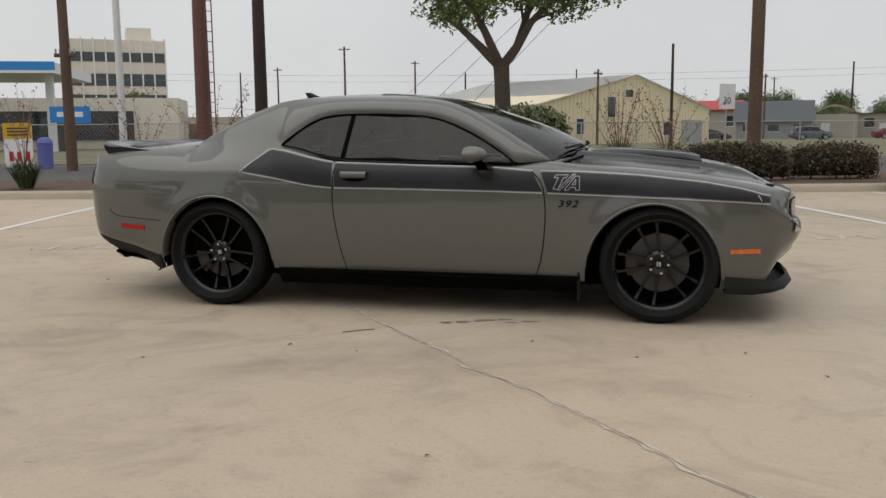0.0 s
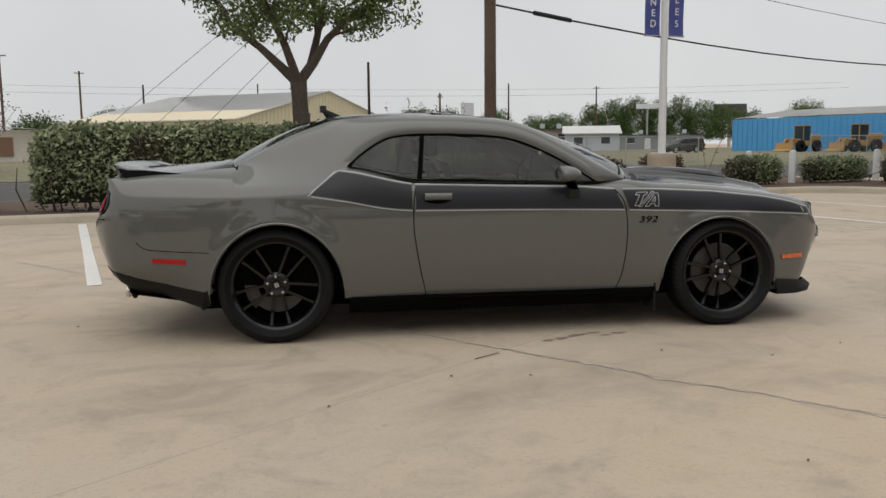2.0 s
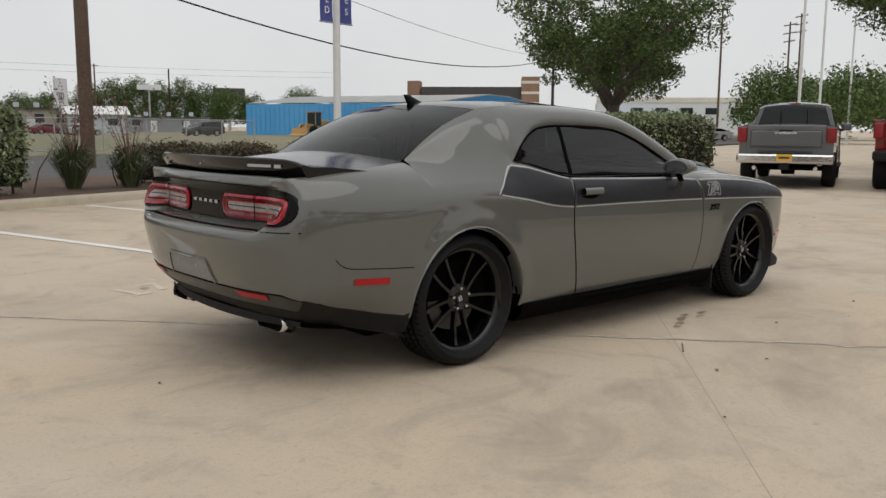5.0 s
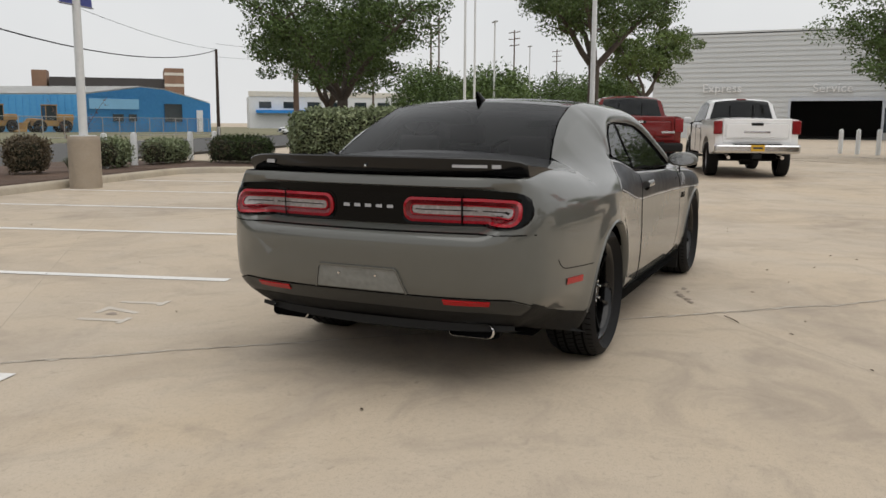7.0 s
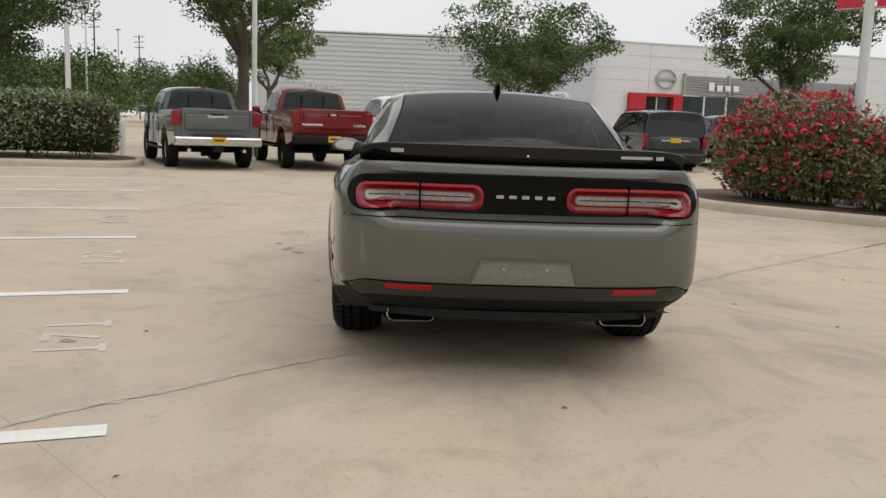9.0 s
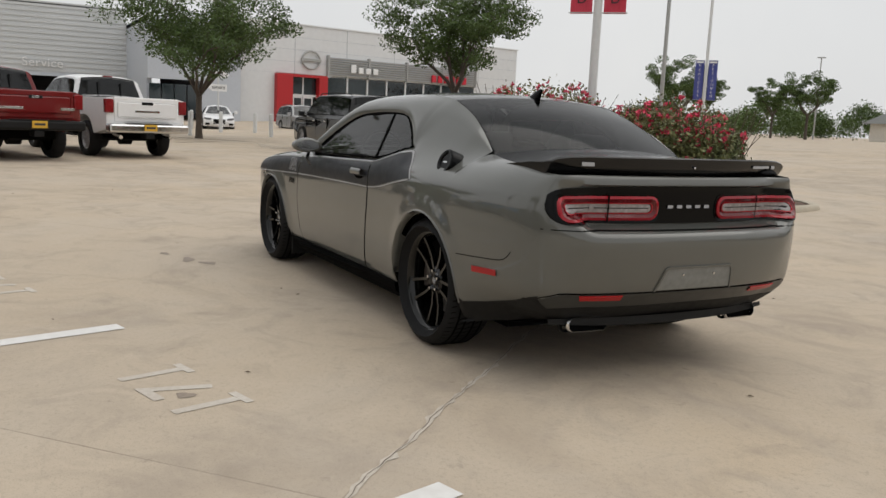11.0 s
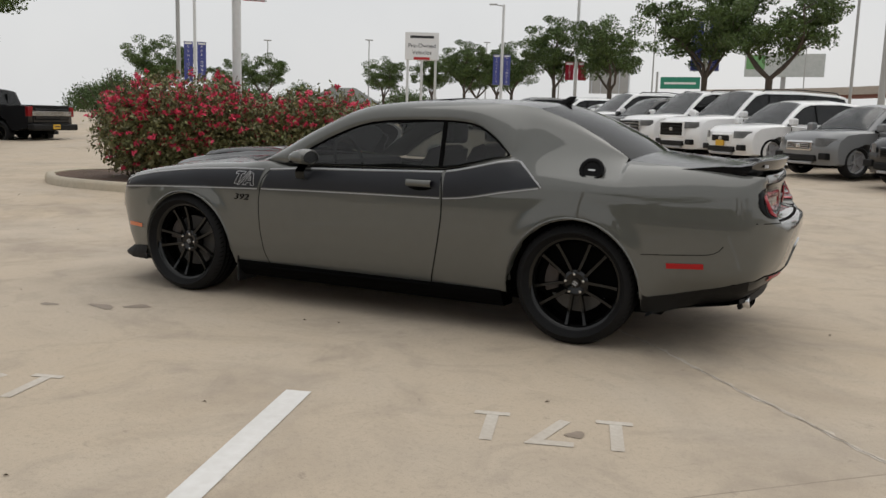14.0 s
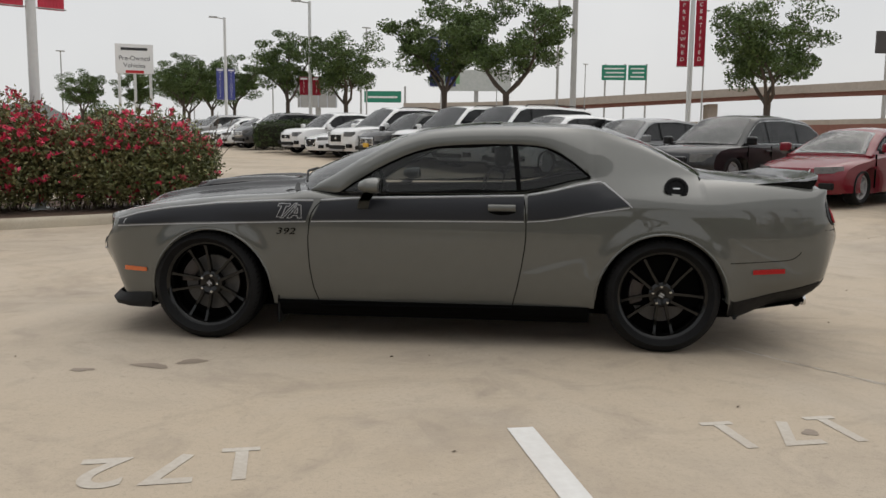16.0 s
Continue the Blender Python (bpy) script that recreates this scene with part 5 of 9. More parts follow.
def leaf(bm, c, s, r):
    n = Vector((r.gauss(0, 1), r.gauss(0, 1), r.gauss(0, 1) + .5)).normalized()
    a = n.orthogonal().normalized()
    a = Matrix.Rotation(r.random() * 6.28, 3, n) @ a
    b = n.cross(a) * .45
    if isinstance(bm, Leaves):
        bm.corners += [tuple(c + v * s) for v in (-a, b - a * .15, a, -b - a * .15)]
    else:
        bm.faces.new([bm.verts.new(c + v * s) for v in (-a, b - a * .15, a, -b - a * .15)])


def limb_path(p, d, length, r, wob=.18, steps=5, lift=.12):
    pts = [Vector(p)]
    d = Vector(d).normalized()
    for _ in range(steps):
        d = (d + Vector((r.gauss(0, wob), r.gauss(0, wob), r.gauss(0, wob * .6) + lift * .3))).normalized()
        pts.append(pts[-1] + d * length / steps)
    return pts, d


def build_tree(name, label, seed, height, fork, spread, trunk_r, leaf_mat, leaves=7000, leaf_size=.075, forks=4, m=None, lean=(0, 0), clumps=34, flat=.62, low=.0, group="trees"):
    """A broad evergreen oak: a bent trunk, forking limbs, twigs, and clumps of leaves with gaps between them."""
    r = random.Random(seed)
    root = empty(name, label, "tree", m, group)
    bark = bmesh.new()
    top = Vector((lean[0], lean[1], fork))
    tube(bark, [(0, 0, -.05), (0, 0, .12), (lean[0] * .3, lean[1] * .3, fork * .4), top * .8 + Vector((0, 0, fork * .04)), top], [trunk_r * 1.5, trunk_r * 1.15, trunk_r, trunk_r * .92, trunk_r * .98], 12)
    tips = []
    for i in range(forks):
        a = 2 * math.pi * (i + r.uniform(-.25, .25)) / forks + seed
        up = r.uniform(.75, 1.5)
        pts, d = limb_path(top - Vector((0, 0, trunk_r * .5)), (math.cos(a), math.sin(a), up), (height - fork) * r.uniform(.62, .8), r)
        tube(bark, pts, [trunk_r * q for q in (.62, .52, .44, .36, .27, .17)], 8)
        for j, p in enumerate(pts[2:], 2):
            for _ in range(2):
                b = r.random() * 6.28
                q, e = limb_path(p, Vector((math.cos(b), math.sin(b), r.uniform(.0, .7))) + d * .5, spread * r.uniform(.3, .55), r, .22, 4)
                tube(bark, q, [trunk_r * s for s in (.22, .17, .13, .09, .05)], 5)
                tips += q[2:]
        tips.append(pts[-1])
    part("trunk", bark, M_BARK, root, smooth=60)
    crown = Leaves()
    cz = (height + fork * 1.1) / 2 + low
    per = leaves // (clumps + len(tips) // 2)
    for c in tips[::2]:
        rad = r.uniform(.32, .6) * spread * .42
        leaf_mass(crown, c, (rad, rad, rad * .6), per, leaf_size, r, .25)
    for _ in range(clumps):
        d = Vector((r.gauss(0, 1), r.gauss(0, 1), r.gauss(0, .8))).normalized()
        k = r.uniform(.55, 1.0)
        c = Vector((d.x * spread * k, d.y * spread * k, cz + d.z * (height - cz) * k)) + Vector((lean[0], lean[1], 0))
        rad = r.uniform(.35, .65) * spread * .42
        leaf_mass(crown, c, (rad, rad, rad * flat), per, leaf_size, r, .3)
    part("crown", crown, leaf_mat, root, "crown of small dark leaves")
    return root


def build_hedge(name, label, u_path, width, height, material, leaves, leaf_size, seed, base=.12, rough_top=.05, twigs=True, skirt=.25, group="hedges"):
    """A clipped hedge along a line of points: a solid core, coloured dark as inner shade, under a skin of leaves."""
    r = random.Random(seed)
    root = empty(name, label, "hedge", None, group)
    pts = [Vector(p) for p in u_path]
    core = bmesh.new()
    total = sum((b - a).length for a, b in zip(pts, pts[1:]))
    n = max(6, int(total / .35))
    line = [Vector(p) for p in curve_at([tuple(p) for p in pts], n)]
    rows = []
    for i, p in enumerate(line):
        t = (line[min(i + 1, n)] - line[max(i - 1, 0)]).normalized()
        s = Vector((-t.y, t.x, 0))
        e = min(1.0, .45 + min(i, n - i) * .35)
        w = width / 2 * e * r.uniform(.86, .98) - .06
        h = height * (.80 + .20 * e) * r.uniform(.95, 1.0) - .07
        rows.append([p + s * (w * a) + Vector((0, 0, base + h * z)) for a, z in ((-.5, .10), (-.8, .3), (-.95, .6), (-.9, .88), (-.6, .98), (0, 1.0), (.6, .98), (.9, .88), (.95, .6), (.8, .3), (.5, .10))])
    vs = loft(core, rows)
    for v in (vs[0], vs[-1]):
        core.faces.new(v)
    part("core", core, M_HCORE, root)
    skin, dry = Leaves(), Leaves()
    quads = [(rows[i][j], rows[i][j + 1], rows[i + 1][j + 1], rows[i + 1][j]) for i in range(n) for j in range(10)]
    quads += [(rows[i][0], rows[i][3], rows[i][7], rows[i][10]) for i in (0, n)] * 3
    areas = np.array([((b - a).length + (c - d).length) * ((d - a).length + (c - b).length) / 4 for a, b, c, d in quads])
    cum = np.cumsum(areas) / areas.sum()
    for _ in range(leaves):
        a, b, c, d = quads[int(np.searchsorted(cum, r.random()))]
        s, t = r.random(), r.random()
        p = (a * (1 - s) + b * s) * (1 - t) + (d * (1 - s) + c * s) * t
        nrm = (b - a).cross(d - a).normalized()
        if nrm.dot(p - Vector((line[n // 2].x, line[n // 2].y, base + height * .4))) < 0 and abs(nrm.z) > .5:
            nrm = -nrm
        low = (p.z - base) / height
        if low < skirt and r.random() < .6:
            continue
        p = p + Vector((r.gauss(0, 1), r.gauss(0, 1), r.gauss(0, 1))) * .06 + Vector((0, 0, .02))
        bare = math.sin(p.x * 2.3 + seed) + math.sin(p.x * 5.1 + p.y * 3.7) * .6
        if low < .72 + .1 * bare and bare > .2 and r.random() < .75:
            if r.random() < .55:
                leaf(dry, p, leaf_size * r.uniform(.6, 1.1), r)
            continue
        leaf(skin, p, leaf_size * r.uniform(.7, 1.35), r)
    part("foliage", skin, material, root, "small grey-green leaves")
    part("dry_foliage", dry, M_HEDGE_B, root, "brown thin patches")
    stems = bmesh.new()
    for i in range(int(total * 5)):
        p = line[r.randrange(n + 1)]
        o = Vector((r.uniform(-.3, .3) * width, r.uniform(-.3, .3) * width, 0))
        tube(stems, [p + o * .6 + Vector((0, 0, base - .03)), p + o + Vector((r.gauss(0, .05), r.gauss(0, .05), base + height * .25)), p + o * 1.3 + Vector((r.gauss(0, .1), r.gauss(0, .1), base + height * .5))], [.018, .013, .007], 5)
    tagged(part("stalk_tangle", stems, M_TWIG, root), kind="stuff")
    return root


def build_yucca(seed, m, radius=.9, blades=260, stalks=7, tall=1.6, name="red_yucca"):
    r = random.Random(seed)
    root = empty(name, "spiky green yucca clump with thin reddish flower stalks", "yucca", m, "yucca clumps")
    bm = bmesh.new()
    for _ in range(blades):
        a, out, L = r.random() * 6.28, r.uniform(.2, 1.0), r.uniform(.6, 1.05) * radius * 1.15
        d = Vector((math.cos(a), math.sin(a), 0))
        s = Vector((-d.y, d.x, 0)) * .012
        p0 = d * r.uniform(0, .12)
        p1 = p0 + d * L * .35 * out + Vector((0, 0, L * .55))
        p2 = p0 + d * L * .85 * out + Vector((0, 0, L * (.95 - .55 * out)))
        v = [bm.verts.new(q) for q in (p0 - s, p0 + s, p1 + s * .8, p1 - s * .8, p2)]
        bm.faces.new((v[0], v[1], v[2], v[3]))
        bm.faces.new((v[3], v[2], v[4]))
    tagged(part("leaf_tuft", bm, M_YUCCA, root, "narrow arching leaves"), "narrow arching leaves", kind="stuff")
    for _ in range(stalks):
        a = r.random() * 6.28
        d = Vector((math.cos(a), math.sin(a), 0))
        h = tall * r.uniform(.75, 1.2)
        bend = r.uniform(.014, .036)
        pts = [d * h * bend * i ** 1.6 + Vector((0, 0, h * i / 6 * (1 - .02 * i))) for i in range(7)]
        bm = bmesh.new()
        tube(bm, pts, [.009, .008, .007, .006, .005, .004, .003], 5)
        for p in pts[3:]:
            for _ in range(7):
                leaf(bm, p + Vector((r.gauss(0, .03), r.gauss(0, .03), r.gauss(0, .08))), .028, r)
        part("flower_stalk", bm, M_YUCRED, root)
    return root


# trees round the lot
build_tree("oak_tree", "live oak with forked trunk behind the clipped hedge", 3, 6.2, 2.45, 2.7, .17, M_LEAF, 20000, .048, 4, pose(-1.53, 11.1, .1), (-.08, 0), 30, low=.35)
build_tree("oak_tree", "full live oak in the planting bed", 11, 6.6, 1.9, 2.9, .17, M_LEAF_D, 28000, .054, 5, pose(16.08, 11.53, .1), (.1, .1), 46)
build_tree("oak_tree", "live oak beside another in the planting bed", 12, 5.4, 1.9, 2.6, .15, M_LEAF_D, 20000, .055, 4, pose(19.3, 14.0, 0), (0, .1), 40)
build_tree("oak_tree", "dark live oak with slim trunk behind the pickups", 21, 8.6, 3.4, 3.5, .22, M_LEAF_D, 26000, .060, 4, pose(25.2, 6.37, 0), (.1, .0), 40)
build_tree("oak_tree", "small light green tree beyond the pickups", 23, 7.6, 2.8, 3.0, .16, M_LEAF, 15000, .085, 4, pose(42.7, 8.1, 0), (0, 0), 34)
build_tree("oak_tree", "spreading live oak with many slim stems", 31, 6.9, 1.8, 3.7, .13, M_LEAF_D, 26000, .066, 7, pose(30.7, -4.65, 0), (0, 0), 34, low=.95)
build_tree("oak_tree", "spreading live oak beside the black vehicles", 37, 7.0, 2.4, 3.2, .15, M_LEAF_D, 26000, .062, 5, pose(25.9, -14.1, 0), (0, 0), 36, low=.7)

# clipped hedges and shrubs in the strip
build_hedge("clipped_hedge", "long clipped evergreen hedge with pale green leaves", [lot(u, 11.15) for u in (-3.3, -1.6, 0, 1.4, 2.75)], 1.4, 1.55, M_HEDGE, 30000, .050, 5)
build_hedge("clipped_hedge", "rounded clipped hedge on the end island", [lot(u, v) for u, v in ((16.2, 3.3), (16.4, 4.75), (16.6, 6.35), (16.7, 7.6))], 1.95, 1.55, M_HEDGE, 30000, .052, 6)
for i, (u0, u1, v, h) in enumerate(((5.23, 7.62, 11.69, 0.78), (7.95, 9.72, 12.07, 0.73), (10.50, 11.49, 11.93, 0.81), (12.87, 14.46, 11.55, 0.73), (15.34, 17.43, 11.34, 0.67))):
    build_hedge("low_shrub", "low loose shrub with brownish green leaves", [lot(u, v) for u in (u0, (u0 + u1) / 2, u1)], 1.0, h, M_HEDGE_B if i < 3 else M_HEDGE, 9000, .036, 40 + i, group="low shrubs")
build_hedge("low_shrub", "low dark clipped hedge beside the large hedge", [lot(u, v) for u, v in ((16.8, 8.4), (16.9, 9.3), (17.0, 10.2))], 1.0, .78, M_HEDGE_D, 9000, .036, 47, group="low shrubs")
for i, (u, v, rr, st) in enumerate(((-4.38, 11.27, 1.15, 15), (-5.79, 11.11, 1.0, 12), (3.98, 11.41, 1.15, 16), (4.90, 11.01, 1.0, 14), (12.01, 11.40, .5, 2), (-8.25, 11.34, .8, 8))):
    build_yucca(60 + i, Matrix.Translation(lot(u, v, .1)) @ pose(0, 0, 0, 0, 0, 40 * i), rr, 320, st, 1.95)


# ---- the rose bed ----
bed = [(10.36, -5.28), (9.34, -4.56), (8.13, -4.36), (7.03, -4.51), (5.96, -5.39), (4.90, -6.47), (3.76, -7.05), (3.52, -8.20), (3.82, -9.11), (4.94, -9.64), (6.40, -8.99), (8.62, -8.34), (10.22, -7.21), (10.69, -6.16)]
bedc = Vector((sum(p[0] for p in bed) / len(bed), sum(p[1] for p in bed) / len(bed), 0))
loop = smoothed([(x, y, 0) for x, y in bed + bed[:1]], 4)
kerb_run("kerb_island", loop)
bm = bmesh.new()
bm.faces.new([bm.verts.new(p + (bedc - p).normalized() * .12 + Vector((0, 0, .115))) for p in loop[:-1]])
thing("rose_bed", bm, M_MULCH, "bark mulch bed inside the kerb island", "planting bed", kind="structure")


def rose_bush(path, width, height, seed, leaves, blooms):
    r = random.Random(seed)
    root = empty("rose_bush", "wide red rose bush in full bloom in the mulch bed", "rose bush", None, "rose bushes")
    skin, stems = Leaves(), bmesh.new()
    line = [Vector(p) for p in curve_at(path, 40)]
    surf = []
    for i in range(leaves):
        t = r.random()
        p = line[int(t * 40)]
        e = min(1.0, .35 + 3.2 * min(t, 1 - t))
        h = height * (.80 + .12 * math.sin(9 * t + seed) + .10 * math.sin(23 * t)) * (.72 + .28 * e)
        a, k = r.random() * 6.28, r.random() ** .33
        z = r.random() ** .75
        w = width / 2 * (.55 + .55 * math.sin(min(1, z * 1.15 + .18) * math.pi * .62)) * e
        q = p + Vector((math.cos(a) * w * k + r.gauss(0, .05), math.sin(a) * w * k + r.gauss(0, .05), .14 + .10 + h * z * (1 - .16 * k * k) + r.gauss(0, .04)))
        leaf(skin, q, r.uniform(.026, .052), r)
        if k > .86 or z > .86:
            surf.append(q)
    part("foliage", skin, M_ROSELEAF, root, "small dark green and bronze leaves")
    for i in range(120):
        p = line[r.randrange(41)]
        a = r.random() * 6.28
        d = Vector((math.cos(a), math.sin(a), 0))
        tube(stems, [p + d * .12 + Vector((0, 0, .1)), p + d * .35 * width * .6 + Vector((0, 0, .1 + height * .4)), p + d * .5 * width * r.uniform(.6, 1.05) + Vector((0, 0, .1 + height * r.uniform(.7, 1.02)))], [.012, .008, .004], 4)
    tagged(part("stalk_tangle", stems, M_TWIG, root), kind="stuff")
    fl = Leaves()
    for i in range(blooms):
        c = r.choice(surf) + Vector((0, 0, .03))
        if c.z < 1.1 and r.random() < .62:
            continue
        for _ in range(r.choice((1, 1, 2, 3))):
            cc = c + Vector((r.gauss(0, .03), r.gauss(0, .03), r.gauss(0, .02)))
            s = r.uniform(.030, .058)
            for k in range(5):
                leaf(fl, cc + Vector((r.gauss(0, s * .35), r.gauss(0, s * .35), r.gauss(0, s * .3))), s, r)
    part("bloom_mass", fl, M_ROSE, root, "clusters of red blooms")
    return root


rose_bush([(8.69, -5.78, 0), (7.95, -6.1, 0), (7.32, -6.64, 0)], 1.9, 1.86, 2, 34000, 1150)
rose_bush([(6.89, -6.86, 0), (6.0, -7.4, 0), (5.01, -7.97, 0)], 1.65, 1.64, 3, 30000, 650)


# ---- light poles with banners ----
def banner_pole(x, y, turn, low, left, right, cloth, tall=2.1, wide=.42, pole=.10, height=8.5, plinth=True, bz=0.0, letter=.20, text_mat=None, group="banner poles", arm=True):
    root = empty("banner_pole", "white steel pole with a pair of printed cloth banners", "lamp post", pose(x, y, bz, 0, 0, turn), group)
    b = bmesh.new()
    rod(b, (0, 0, .0), (0, 0, height), pole, pole * .8, 16)
    box(b, -pole * 2, pole * 2, -pole * 2, pole * 2, .98 if plinth else 0, 1.02 if plinth else .04)
    part("pole", b, M_WHITEPOLE, root, smooth=40)
    if plinth:
        b = bmesh.new()
        lathe(b, [(.001, 1.0), (.27, 1.0), (.295, .97), (.30, .9), (.30, -.02)], 28, "z")
        part("plinth", b, M_PLINTH, root, "round concrete plinth", 40)
    for s, words in ((-1, left), (1, right)):
        x0, x1 = sorted((s * (pole + .02), s * (pole + .02 + wide)))
        bm = bmesh.new()
        loft(bm, [[(x0 + (x1 - x0) * i / 8, .012 * math.sin(i * .8 + k) * (k > 0) * (k < 10), low + tall * k / 10) for i in range(9)] for k in range(11)])
        bmesh.ops.solidify(bm, geom=bm.faces[:], thickness=.004)
        cl = part("banner", bm, cloth, root, "printed cloth banner")
        for zz in (low + .02, low + tall - .02):
            bb = bmesh.new()
            rod(bb, (0, 0, zz), (s * (pole + wide + .05), 0, zz), .012, .012, 6)
            part("banner_arm", bb, M_GREYPOLE, root)
        n = len(words)
        step = (tall - .35) / max(n, 1)
        for face in (-1, 1):
            for i, ch in enumerate(words):
                if ch == " ":
                    continue
                zc = low + tall - .30 - step * (i + .5) + .1
                m = pose((x0 + x1) / 2, face * .020, zc, 90, 0, 0 if face < 0 else 180)
                lettering(ch, min(letter, step * 1.25), text_mat or M_WHITE, m, cl, "letter", .002)
            bb = bmesh.new()
            box(bb, x0 + .05, x1 - .05, face * .022 - .003, face * .022 + .003, low + tall - .17, low + tall - .07)
            part("banner_band", bb, M_WHITE, cl)
    if arm:
        b = bmesh.new()
        rod(b, (0, 0, height - .1), (.7, 0, height), .04, .03, 8)
        box(b, .5, 1.1, -.13, .13, height - .04, height + .06, .02)
        part("lamp_head", b, M_GREYPOLE, root)
    return root


banner_pole(6.02, 11.24, 10, 3.44, "PRE-OWNED", "VEHICLES", M_BANBLUE, 2.3, .36, .085, 7.5)
banner_pole(-10.19, 10.84, 10, 4.9, "PRE-OWNED", "VEHICLES", M_BANBLUE, 2.3, .36, .085, 7.5)
banner_pole(7.2, -6.83, 45, 3.19, "CERTIFIED", "PRE-OWNED", M_BANPINK, 2.3, .40, .085, 7.5, False, .1, .24, M_BLACKLET)
banner_pole(20.96, 5.24, 103, 6.9, "CERTIFIED", "PRE-OWNED", M_BANRED, 2.2, .36, .085, 8.5)
banner_pole(33.5, -35.6, 41, 2.4, "PRE-OWNED", "VEHICLES", M_BANBLUE, 2.4, .52, .11, 8.6, True, .7)
banner_pole(21.58, -56.25, 20, 3.2, "PRE-OWNED", "VEHICLES", M_BANBLUE, 2.3, .52, .12, 9.2, True, .75)
banner_pole(12.37, -45.15, 16, 3.05, "CERTIFIED", "PRE-OWNED", M_BANRED, 1.1, .50, .11, 8.6, True, .75)
banner_pole(3.37, -35.51, 7, 3.04, "PRE-OWNED", "VEHICLES", M_BANBLUE, 2.37, .50, .11, 9.0, True, .75)
banner_pole(-6.81, -27.13, -9, 3.5, "CERTIFIED", "PRE-OWNED", M_BANRED, 2.6, .38, .10, 8.8, True, .58)



# ---- other vehicles ----
M_VGLASS = mat("dark_vehicle_glass", (0.010, 0.012, 0.013), rough=0.04, var=0.5, scale=3, spec=0.6, coat=0.5)
M_VSCREEN = mat("windscreen_sky_glass", (0.03, 0.033, 0.033), rough=0.06, var=0.15, scale=.6, spec=1.0, coat=1.0)
M_VLAMP = mat("clear_lamp_lens", (0.26, 0.265, 0.27), rough=0.12, var=0.5, scale=20, coat=1.0)
M_VRED = mat("tail_lamp_lens", (0.20, 0.006, 0.008), rough=0.25, var=0.3, scale=15, coat=0.4, spec=.3)
M_PLATEY = mat("yellow_dealer_plate", (0.62, 0.36, 0.03), rough=0.5, var=0.1)
M_ALLOY = mat("silver_alloy", (0.36, 0.36, 0.37), rough=0.35, metal=0.3, var=0.08)


def paint(name, c, rough=0.35):
    return mat(name, c, rough=rough + .1, var=0.03, scale=2, coat=0.9, rough_var=0.03, spec=0.15)


P_WHITE = paint("white_vehicle_paint", (0.80, 0.80, 0.80))
P_BLACK = paint("black_vehicle_paint", (0.006, 0.006, 0.007))
P_GREY = paint("grey_vehicle_paint", (0.105, 0.107, 0.108))
P_SILVER = paint("silver_vehicle_paint", (0.34, 0.34, 0.34))
P_RED = paint("dark_red_vehicle_paint", (0.15, 0.007, 0.007))
P_DGREY = paint("dark_grey_vehicle_paint", (0.045, 0.047, 0.05))
P_BLUEGREY = paint("blue_grey_vehicle_paint", (0.10, 0.12, 0.15))


def slices(bm, profile, half, nose=.14, tail=.08, crown=.0, cuts=(-1, -.985, -.95, -.88, -.76, -.5, 0, .5, .76, .88, .95, .985, 1), shrink=.10, x_mid=0.0):
    """A body from its side view: slices across the car, drawn in at the flanks and rounded in plan."""
    rows = []
    zc = sum(p[1] for p in profile) / len(profile)
    for k in cuts:
        a = abs(k)
        e = max(0.0, (a - .76) / .24) ** 3 * shrink
        row = []
        for x, z in profile:
            xx = x - (nose if x > x_mid else -tail) * a ** 3 * min(1, abs(x - x_mid) / 1.2)
            y = half * k * (1 - .03 * max(0.0, (abs(x - x_mid) - 1.3)))
            row.append((xx + (x_mid - xx) * e * .3, y, z + (zc - z) * e * 1.2 + crown * (1 - a * a) * (z > zc)))
        rows.append(row)
    vs = loft(bm, rows, close=True)
    bm.faces.new(vs[0])
    bm.faces.new(vs[-1])
    return bm


def wheel_gap(c, r, base, n=9):
    """The cut of a wheel arch in a side view, from front to back."""
    a0 = math.asin(max(-.9, min(.9, (base - .34) / r)))
    return [(c + r * math.cos(a), .34 + r * math.sin(a)) for a in (a0 + (math.pi - 2 * a0) * i / n for i in range(n + 1))]


def flank_wheels(root, xs, half, r, alloy):
    for x in xs:
        for s in (1, -1):
            build_wheel(root, "wheel", M_TYRE, alloy, pose(x, s * (half - .13), r), s, r=r, w=.25, rim=r * .70, light=True)


def detail(root, name, m, *dims, bevel=.015, label=""):
    return part(name, new_box(*dims, bevel=bevel), m, root, label)


